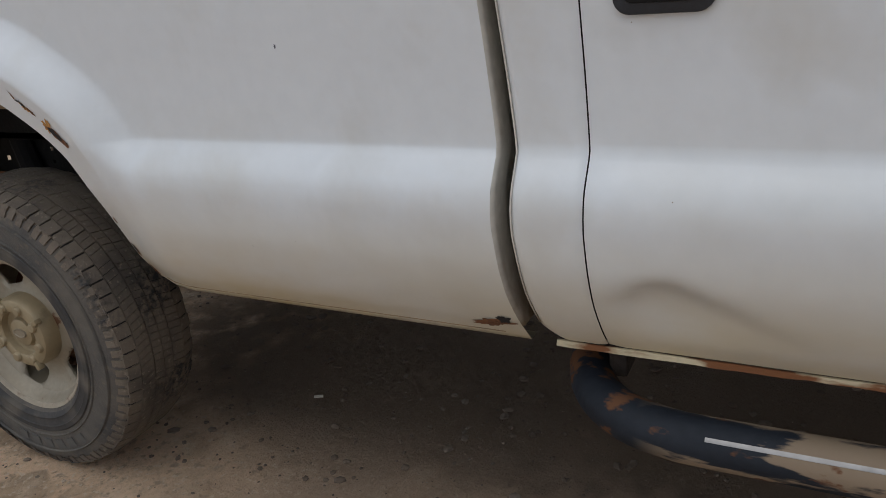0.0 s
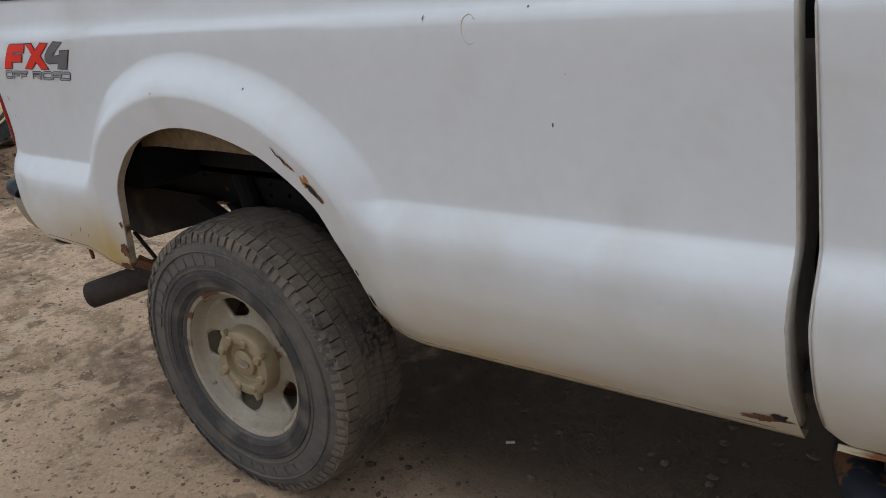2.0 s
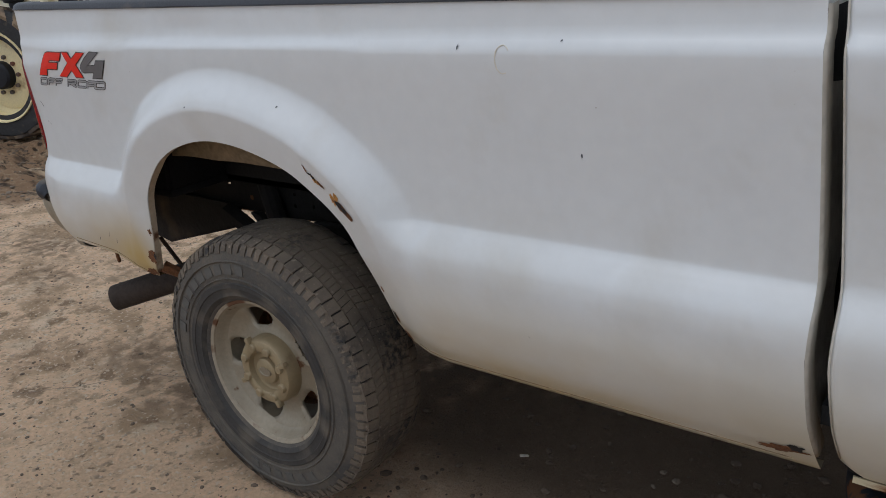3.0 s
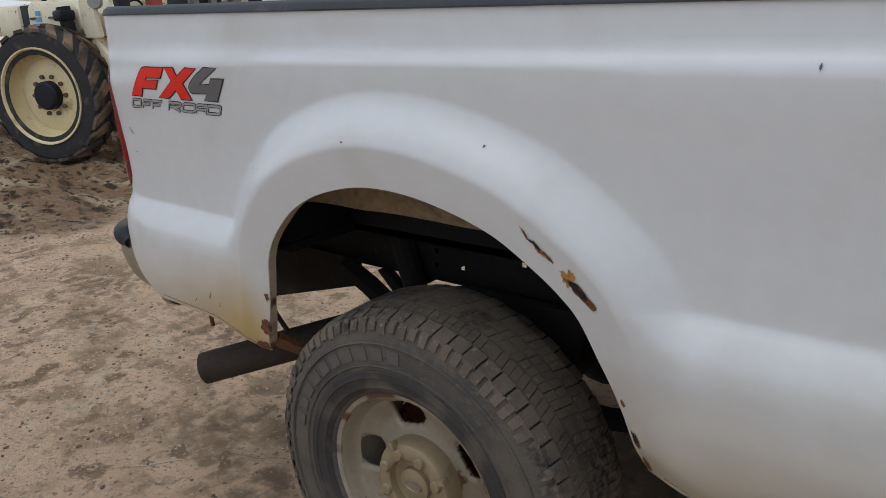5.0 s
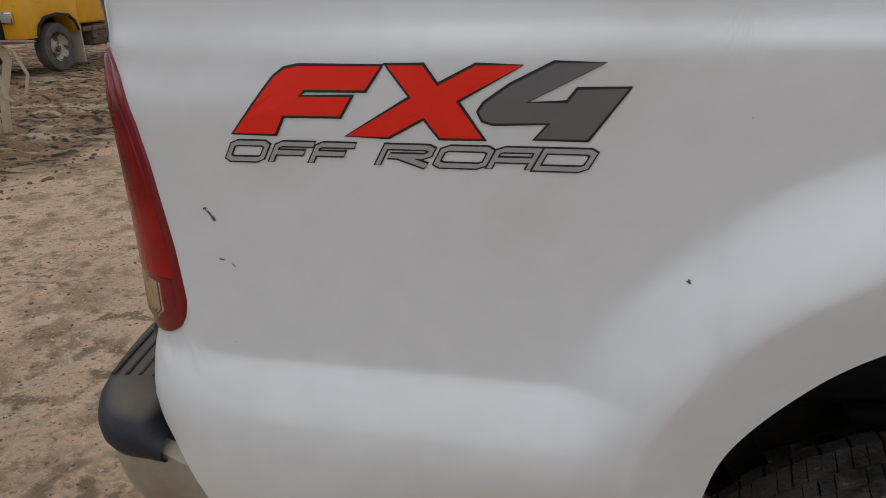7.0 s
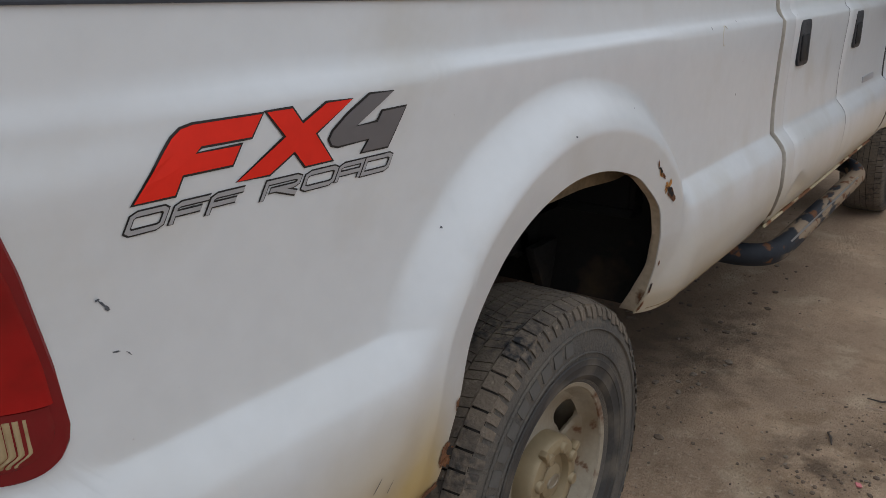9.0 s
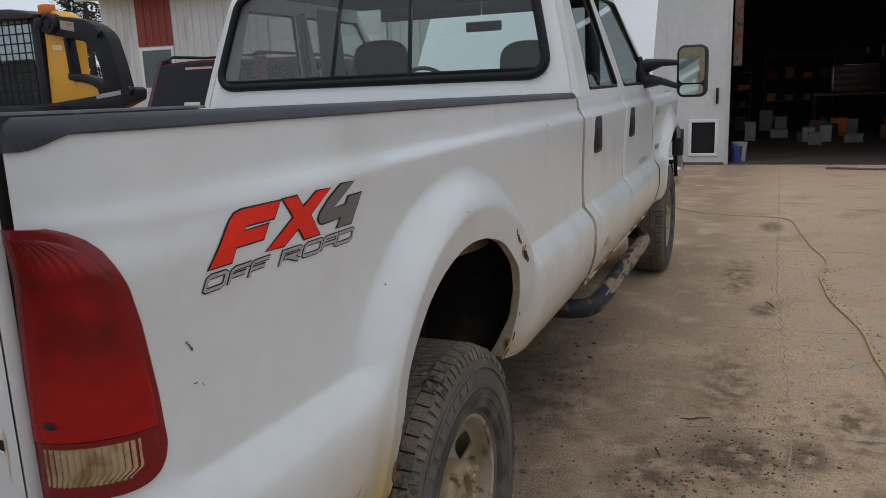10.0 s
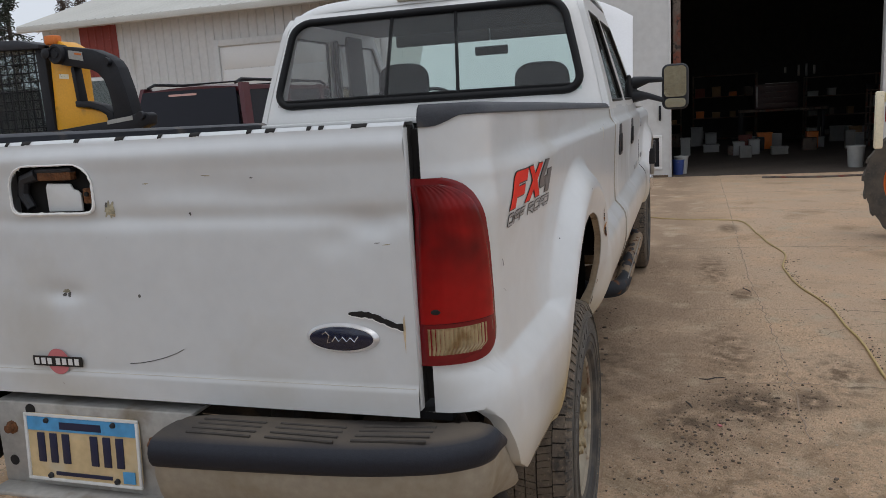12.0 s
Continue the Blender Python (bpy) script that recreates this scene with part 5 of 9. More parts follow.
def rear_wall():
    """Back of the cab with the window's opening."""
    ss = [-1, -0.995, -0.985, -0.965, -0.94, -0.91, -0.885, -0.86, -0.7, -0.4, 0, 0.4, 0.7, 0.86, 0.885, 0.91, 0.94, 0.965, 0.985, 0.995, 1]
    zs = [0.62, 0.9, 1.2, 1.40, 1.46, 1.505, 1.51, 1.55, 1.62, 1.72, 1.82, 1.89, 1.94, 1.946, 1.97, 1.99, 2.0]
    bm = bmesh.new()
    g = []
    for z in zs:
        half = YC - cab_y(z)
        row = []
        for s in ss:
            round_in = 0.085 * (abs(s) ** 14)
            row.append(bm.verts.new((rear_edge(max(z, 1.40)) + round_in + (0.035 if z < 1.40 else 0.0), YC - s * (half - (0.10 if z < 1.40 else 0.0)), z)))
        g.append(row)
    for i in range(len(zs) - 1):
        for j in range(len(ss) - 1):
            zc, sc = (zs[i] + zs[i + 1]) / 2, (ss[j] + ss[j + 1]) / 2
            if 1.507 < zc < 1.943 and abs(sc) < 0.884:
                if not ((zc < 1.56 or zc > 1.89) and abs(sc) > 0.86):
                    continue
            bm.faces.new((g[i][j], g[i][j + 1], g[i + 1][j + 1], g[i + 1][j]))
    bmesh.ops.recalc_face_normals(bm, faces=bm.faces)
    return bm


def rear_at(s, z, off=0.0):
    return Vector((rear_edge(z) - off, YC - s * (YC - cab_y(z)), z))


part("cab_back", rear_wall(), M["clean_white"], truck, "white cab back wall", 50)
bm = bmesh.new()
ring = []
for s, z in [(-0.79, 1.505), (-0.4, 1.505), (0, 1.505), (0.4, 1.505), (0.79, 1.505)] + [(0.79 + 0.098 * math.sin(k * 0.262), 1.585 - 0.08 * math.cos(k * 0.262)) for k in range(1, 6)] + [(0.888, 1.585), (0.888, 1.7), (0.888, 1.866)] + \
        [(0.79 + 0.098 * math.cos(k * 0.262), 1.866 + 0.08 * math.sin(k * 0.262)) for k in range(1, 6)] + [(0.79, 1.947), (0.4, 1.948), (0, 1.949), (-0.4, 1.948), (-0.79, 1.947)] + \
        [(-0.79 - 0.098 * math.sin(k * 0.262), 1.866 + 0.08 * math.cos(k * 0.262)) for k in range(1, 6)] + [(-0.888, 1.866), (-0.888, 1.7), (-0.888, 1.585)] + [(-0.79 - 0.098 * math.cos(k * 0.262), 1.585 - 0.08 * math.sin(k * 0.262)) for k in range(1, 6)]:
    ring.append(rear_at(s, z, 0.002))
tube(bm, ring, 0.020, 8, closed=True)
rear_window = part("rear_window_seal", bm, M["seal"], truck, "thick black rubber rear window seal", 60)
rows = [[rear_at(s, z, -0.004) for s in np.linspace(-0.208, 0.885, 7)] for z in (1.505, 1.65, 1.8, 1.946)]
pane = part("rear_window", sheet(rows), M["dusty_sheen_glass"], truck, "dusty sliding rear window")
pane.visible_shadow = False
rows = [[rear_at(s, z, -0.004) for s in np.linspace(-0.885, -0.209, 5)] for z in (1.505, 1.65, 1.8, 1.946)]
fixed = part("fixed_pane", sheet(rows), M["filmed_glass"], pane, "dust-filmed side pane")
fixed.visible_shadow = False
for s in (-0.208, 0.216):
    bm = bmesh.new()
    tube(bm, [rear_at(s, 1.505, 0.0), rear_at(s, 1.946, 0.0)], 0.010, 6)
    part("slider_bar", bm, M["seal"], truck, "black slider bar")
bm = bmesh.new()
tube(bm, [rear_at(-0.88, 1.53, 0.0), rear_at(0.88, 1.53, 0.0)], 0.008, 6)
part("slider_track", bm, M["seal"], truck)


def roof_mesh():
    rows = []
    for i in range(25):
        t = i / 24
        row = []
        for j in range(33):
            s = -1 + 2 * j / 32
            z = 1.995 + 0.066 * (1 - abs(s) ** 7) + 0.018 * math.sin(math.pi * t)
            z -= 0.05 * max(0, 1 - t / 0.08) ** 2 + 0.03 * max(0, (t - 0.9) / 0.1) ** 2
            a, b = rear_edge(1.99) - 0.0 + 0.06 * abs(s) ** 8, front_edge(1.98) + 0.02
            row.append((a + (b - a) * t, YC - s * (YC - cab_y(1.975)) * 1.0, z))
        rows.append(row)
    return sheet(rows, (0, 0, -0.012))


part("roof", roof_mesh(), M["clean_white"], truck, "white cab roof", 60)
part("brake_light", boxes(((rear_edge(2.0) - 0.018, 0.88, 2.014), (rear_edge(2.0) + 0.06, 1.162, 2.048)), bevel=0.010), M["beige"], truck, "high brake light in a beige housing")
part("brake_lens", boxes(((rear_edge(2.0) - 0.023, 0.945, 2.018), (rear_edge(2.0), 1.085, 2.043)), bevel=0.004), M["red_lens"], bpy.data.objects["brake_light"], "red lens")
# windscreen
rows = [[(front_edge(z) + 0.10 * (1 - s * s) - 0.02, YC - s * (YC - cab_y(z) - 0.02), z) for s in np.linspace(-1, 1, 13)] for z in (1.40, 1.55, 1.7, 1.85, 1.96)]
ws = part("windscreen", sheet(rows), M["glass"], truck, "clear windscreen with a blue sun strip")
ws.visible_shadow = False

# cab interior
part("cab_floor", boxes(((1.45, 0.12, 0.66), (3.6, 2 * YC - 0.12, 0.70))), M["dark_interior"], truck)
part("dashboard", boxes(((3.2, 0.12, 1.05), (3.65, 2 * YC - 0.12, 1.40)), bevel=0.05), M["dark_interior"], truck, "dark dashboard")
part("headliner", boxes(((1.62, 0.24, 1.952), (2.78, 2 * YC - 0.28, 1.970))), M["headliner"], truck, "grey cloth headliner")
for s in (0, 1):
    b = prism([(2.40, 1.38), (2.66, 1.38), (2.60, 1.94), (2.36, 1.94)], 0.03, pose(0, 0.205, 0), bevel=0.01)
    part("pillar_trim", mirrored(b) if s else b, M["headliner"], truck, "grey pillar trim")


def seat_mesh(x, y, w):
    bm = bmesh.new()
    box(bm, (x, y - w / 2, 0.95), (x + 0.52, y + w / 2, 1.10), 0.05)
    box(bm, (-0.07, y - w / 2, 0), (0.07, y + w / 2, 0.46), 0.06, pose(x + 0.02, 0, 1.05, 0, -10, 0))
    return bm


def headrest(x, y, up=0.0):
    bm = bmesh.new()
    bmesh.ops.create_uvsphere(bm, u_segments=24, v_segments=14, radius=1)
    for v in bm.verts:
        c = v.co
        k = (abs(c.x) ** 3 + abs(c.y) ** 3 + abs(c.z) ** 3) ** (1 / 3)
        v.co = Vector((x + 0.07 * c.x / k, y + 0.17 * c.y / k, 1.575 + up + 0.125 * c.z / k))
    return bm


for y in (0.56, 1.47):
    st = part("front_seat", seat_mesh(2.55, y, 0.52), M["seat"], truck, "dark grey front seat", 60)
    part("headrest", headrest(2.50, y, 0.0 if y < YC else 0.05), M["seat"], st, "", 60)
st = part("rear_bench", seat_mesh(1.68, YC, 1.45), M["seat"], truck, "dark grey rear bench", 60)
for y in (0.62, 1.42):
    part("cushion_seam", boxes(((1.60, y - 0.004, 1.12), (1.612, y + 0.004, 1.48)), bevel=0.001), M["seal"], st, "", 60)
bm = bmesh.new()
c = Vector((3.1, 1.44, 1.42))
tube(bm, [c + Matrix.Rotation(radians(-25), 3, "Y") @ Vector((0, 0.19 * math.cos(t), 0.19 * math.sin(t))) for t in [2 * math.pi * k / 28 for k in range(28)]], 0.014, 8, closed=True)
tube(bm, [c + Vector((0, -0.18, 0)), c + Vector((0.02, 0, -0.02)), c + Vector((0, 0.18, 0))], 0.014, 6)
tube(bm, [c + Vector((0.02, 0, -0.02)), c + Vector((0.25, 0, -0.12))], 0.03, 8)
part("steering_wheel", bm, M["dark_interior"], truck, "dark steering wheel", 60)
for y0, y1 in ((0.30, 0.965), (0.968, 1.64)):
    part("sun_visor", boxes(((2.86, y0, 1.882), (2.885, y1, 1.98)), bevel=0.01), M["headliner"], truck, "grey folded sun visor")
part("rear_view_mirror", boxes(((2.92, 0.86, 1.79), (2.94, 1.09, 1.85)), bevel=0.01), M["dark_interior"], truck, "rear-view mirror")
bm = bmesh.new()
tube(bm, [(2.2, 1.80, 1.9), (2.25, 1.83, 1.75), (2.3, 1.84, 1.5), (2.32, 1.84, 1.2)], 0.02, 6)
part("seat_belt", bm, M["seat"], truck)

# open hood, seen over the cab
rows = []
for i in range(13):
    t = i / 12
    row = []
    for j in range(17):
        s = -1 + 2 * j / 16
        w = (0.912 - 0.02 * t)
        cr = 0.05 * (1 - s ** 4)
        x = 3.84 + 0.50 * t - cr * 0.85
        z = 1.38 + 0.70 * t + cr * 0.5 + 0.22 * t ** 3 * (1 - abs(s) ** 2.2)
        row.append((x, YC - s * w, z))
    rows.append(row)
hood = part("hood", sheet(rows, (0.03, 0, 0.02)), M["hood_white"], truck, "white hood, propped open", 50)
part("engine_bay", boxes(((3.75, 0.25, 0.75), (5.05, 2 * YC - 0.25, 1.22)), bevel=0.05), M["underbody"], truck)
part("grille", boxes(((5.08, 0.25, 0.85), (5.2, 2 * YC - 0.25, 1.25)), bevel=0.04), M["chrome"], truck)
part("front_bumper", boxes(((5.12, 0.0, 0.55), (5.32, 2 * YC, 0.80)), bevel=0.06), M["chrome"], truck)
for s in (0, 1):
    b = boxes(((4.78, -0.035, 0.85), (4.84, 0.05, 1.06)), bevel=0.01)
    part("splash_flap", mirrored(b) if s else b, M["black_plastic"], truck)


# tow mirrors
def mirror(flip):
    f = mirrored if flip else (lambda b: b)
    x0, z0 = 3.22, 1.50
    bm = bmesh.new()
    # sail at the door corner
    tube(bm, [(3.32, 0.07, 1.42), (3.30, 0.075, 1.50), (3.26, 0.085, 1.60)], [0.05, 0.045, 0.01], 8)
    for z, zz in ((1.455, 1.415), (1.545, 1.555)):
        tube(bm, [(3.29, 0.05, z), (3.25, -0.05, z + (0.015 if zz > 1.5 else -0.006)), (3.22, -0.15, zz)], [0.045, 0.022, 0.016], 8)
    arm = part("tow_mirror", f(bm), M["black_plastic"], truck, "black telescoping tow mirror", 60)
    shell = prism(rounded(-0.09, 1.35, 0.085, 1.655, 0.045), 0.10, Matrix.Translation((3.22, -0.222, 0)) @ Matrix.Rotation(radians(90), 4, "Z") @ Matrix.Diagonal((1, -1, 1, 1)), bevel=0.012)
    bmesh.ops.recalc_face_normals(shell, faces=shell.faces)
    hs = part("mirror_housing", f(shell), M["black_plastic"], arm, "", 50)
    b1 = prism(rounded(-0.075, 1.435, 0.07, 1.64, 0.03), 0.004, Matrix.Translation((3.204, -0.222, 1.54)) @ Matrix.Rotation(radians(-1.5), 4, "Y") @ Matrix.Rotation(radians(90), 4, "Z") @ Matrix.Translation((0, 0, -1.54)))
    b2 = prism(rounded(-0.07, 1.365, 0.065, 1.425, 0.025), 0.004, Matrix.Translation((3.214, -0.222, 0)) @ Matrix.Rotation(radians(90), 4, "Z"))
    mm = M.setdefault("mirror", mat("mirror", (0.50, 0.58, 0.55), rough=0.03, metal=1.0, amount=0.02))
    part("mirror_glass", f(b1), mm, arm, "mirror glass")
    part("spot_mirror", f(b2), mm, arm, "small lower mirror glass")


mirror(False)
mirror(True)

# ---------------------------------------------------------------- wheels
TW = 0.132      # half the tyre's width
TR = 0.415      # tyre radius


def tyre_profile():
    p = [(0.222, -0.105), (0.235, -0.118), (0.262, -0.126), (0.30, -0.131), (0.335, -0.131), (0.365, -0.127), (0.385, -0.120), (0.397, -0.110), (0.405, -0.095)]
    return p + [(r, -a) for r, a in reversed(p)]


def rim_profile():
    return [(0.226, -0.098), (0.231, -0.106), (0.226, -0.110), (0.218, -0.106), (0.210, -0.092), (0.204, -0.080), (0.198, -0.072), (0.190, -0.066)]


def wheel_face(m):
    """The pressed steel disc with five openings, dished, with a raised middle."""
    bm = bmesh.new()
    n, rs = 300, list(np.linspace(0.070, 0.200, 30))

    def dish(r):
        return ease([(0.07, -0.064), (0.10, -0.060), (0.125, -0.053), (0.15, -0.052), (0.175, -0.060), (0.192, -0.070), (0.200, -0.072)], r)

    def hole(r, t):
        """Below 0 inside an opening; the distance is roughly in metres."""
        k = ((t / (2 * math.pi) * 5 + 0.0417) % 1.0) - 0.5
        a = k * 2 * math.pi / 5 * 0.157
        h = r - 0.161
        w = 0.043 - 0.25 * h
        q = (abs(a / w) ** 2.8 + abs(h / 0.0345) ** 2.8) ** (1 / 2.8)
        return (q - 1) * 0.032, q, a

    g = []
    for i in range(n):
        t = 2 * math.pi * i / n
        row = []
        for r in rs:
            d, q, a = hole(r, t)
            rr, tt = r, t
            if abs(d) < 0.0030:
                rr = 0.161 + (r - 0.161) / q
                tt = t + (a / q - a) / 0.157
            y = dish(rr) + 0.007 * (1 - smooth01((q - 1) / 0.22))
            row.append(bm.verts.new((rr * math.cos(tt), y, rr * math.sin(tt))))
        g.append(row)
    for i in range(n):
        for j in range(len(rs) - 1):
            c = [(i, j), (i, j + 1), ((i + 1) % n, j + 1), ((i + 1) % n, j)]
            if max(hole(rs[y], 2 * math.pi * x / n)[0] for x, y in c) < 0.0031:
                continue
            bm.faces.new([g[x][y] for x, y in c])
    bmesh.ops.delete(bm, geom=[v for v in bm.verts if not v.link_faces], context="VERTS")
    r = bmesh.ops.extrude_face_region(bm, geom=list(bm.faces))
    bmesh.ops.translate(bm, vec=(0, 0.006, 0), verts=[v for v in r["geom"] if isinstance(v, bmesh.types.BMVert)])
    lathe(bm, rim_profile(), 96)
    lathe(bm, [(0.205, -0.075), (0.198, -0.02), (0.195, 0.09), (0.225, 0.10)], 64)
    bmesh.ops.recalc_face_normals(bm, faces=bm.faces)
    if m is not None:
        bmesh.ops.transform(bm, matrix=m, verts=bm.verts)
    return bm


def tread_mesh():
    """Blocks of an all-terrain tread: three inner rows and toothed shoulders."""
    bm = bmesh.new()
    rnd = random.Random(5)

    def block(t0, t1, a0, a1, r0, r1, skew=0.0, drop0=0.0, drop1=0.0):
        vs = []
        for r in (r0, r1):
            for t, a in ((t0 + skew, a0), (t1 + skew, a0), (t1 - skew, a1), (t0 - skew, a1)):
                rr = r - (drop0 if a == a0 else drop1)
                k = 0.97 if r == r1 else 1.0
                tm = (t0 + t1) / 2
                tt = tm + (t - tm) * k
                vs.append(bm.verts.new((rr * math.cos(tt), a, rr * math.sin(tt))))
        for f in ((4, 5, 6, 7), (0, 1, 5, 4), (1, 2, 6, 5), (2, 3, 7, 6), (3, 0, 4, 7)):
            bm.faces.new([vs[i] for i in f])

    n = 66
    st = 2 * math.pi / n
    for k in range(n):
        j = rnd.uniform(-0.03, 0.03) * st
        low = 0.4060
        block(k * st + j, (k + 0.47) * st + j, -0.0305, -0.0015, low, TR, 0.06 * st)
        block((k + 0.50) * st + j, (k + 0.97) * st + j, -0.0305, -0.0015, low, TR - 0.0006, 0.06 * st)
        block((k - 0.16) * st + j, (k + 0.31) * st + j, 0.0015, 0.0305, low, TR, 0.06 * st)
        block((k + 0.34) * st + j, (k + 0.81) * st + j, 0.0015, 0.0305, low, TR - 0.0006, 0.06 * st)
        block((k + 0.35) * st + j, (k + 0.82) * st + j, -0.0755, -0.0345, low, TR - 0.001, -0.10 * st)
        block((k + 0.85) * st + j, (k + 1.32) * st + j, -0.0755, -0.0345, low, TR - 0.0016, -0.10 * st)
        block((k + 0.5) * st + j, (k + 0.97) * st + j, 0.0345, 0.0755, low, TR - 0.001, 0.10 * st)
        block((k + 1.0) * st + j, (k + 1.47) * st + j, 0.0345, 0.0755, low, TR - 0.0016, 0.10 * st)
        for s in (-1, 1):
            long = k % 2
            o = 0.15 if s < 0 else 0.4
            block((k + o) * st, (k + o + 0.90) * st, s * 0.078, s * (0.115 if long else 0.111), 0.397, TR - 0.002, 0, 0.0, 0.009)
    # teeth running down the shoulders
    for k in range(88):
        for s in (-1, 1):
            long = k % 2
            vs = []
            for r, a in ((0.4035, 0.1105), (0.395, 0.1190), (0.374 if long else 0.380, 0.1262)):
                for t in (k * 2 * math.pi / 88, (k + 0.66) * 2 * math.pi / 88):
                    vs.append(bm.verts.new((r * math.cos(t), s * (a + 0.001), r * math.sin(t))))
            for a in (0, 2):
                bm.faces.new((vs[a], vs[a + 1], vs[a + 3], vs[a + 2]))
            low = []
            for v in vs:
                low.append(bm.verts.new((v.co.x * 0.99, v.co.y - s * 0.007, v.co.z * 0.99)))
            for a, b in ((0, 2), (2, 4), (3, 1), (5, 3)):
                bm.faces.new((vs[a], vs[b], low[b], low[a]))
    bmesh.ops.recalc_face_normals(bm, faces=bm.faces)
    return bm


def sidewall_mark(t, w, r0, r1):
    """One raised bar on the sidewall, about the angle t."""
    bm = bmesh.new()
    vs = []
    for a in (-0.1345, -0.128):
        for r, tt in ((r0, t - w / 2), (r0, t + w / 2), (r1, t + w / 2 * 0.95), (r1, t - w / 2 * 0.95)):
            off = 0.0 if r < 0.33 else 0.003
            vs.append(bm.verts.new((r * math.cos(tt), a + off, r * math.sin(tt))))
    for f in ((0, 1, 2, 3), (0, 1, 5, 4), (1, 2, 6, 5), (2, 3, 7, 6), (3, 0, 4, 7)):
        bm.faces.new([vs[i] for i in f])
    bmesh.ops.recalc_face_normals(bm, faces=bm.faces)
    return bm


def hub_mesh():
    bm = bmesh.new()
    lathe(bm, [(0.106, -0.052), (0.104, -0.092), (0.098, -0.102), (0.088, -0.106), (0.070, -0.107), (0.065, -0.104), (0.062, -0.088), (0.052, -0.084), (0.042, -0.086), (0.039, -0.096), (0.034, -0.099), (0.0005, -0.100)], 64)
    for k in range(4):
        t = radians(25 + 90 * k)
        box(bm, (-0.012, -0.12, -0.003), (0.012, -0.10, 0.012), 0.003, Matrix.Rotation(-t, 4, "Y") @ Matrix.Translation((0.100, 0.006, 0)))
    return bm


WHEEL_MESH = {}
# near-black ring: shade between the tread blocks put into the colour
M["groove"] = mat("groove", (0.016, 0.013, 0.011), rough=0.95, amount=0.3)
M["bead"] = mat("bead", (0.034, 0.031, 0.029), rough=0.75, scale=20, amount=0.3, fine=120)
mix_in(M["bead"], (0.13, 0.11, 0.085), noise_mask(M["bead"], 9, 0.48, 0.72, detail=10), rough=0.9)
M["rim_lip"] = mat("rim_lip", (0.30, 0.255, 0.19), rough=0.55, scale=10, amount=0.2)
mix_in(M["rim_lip"], (0.13, 0.06, 0.03), noise_mask(M["rim_lip"], 9, 0.52, 0.6, detail=10), rough=0.9)


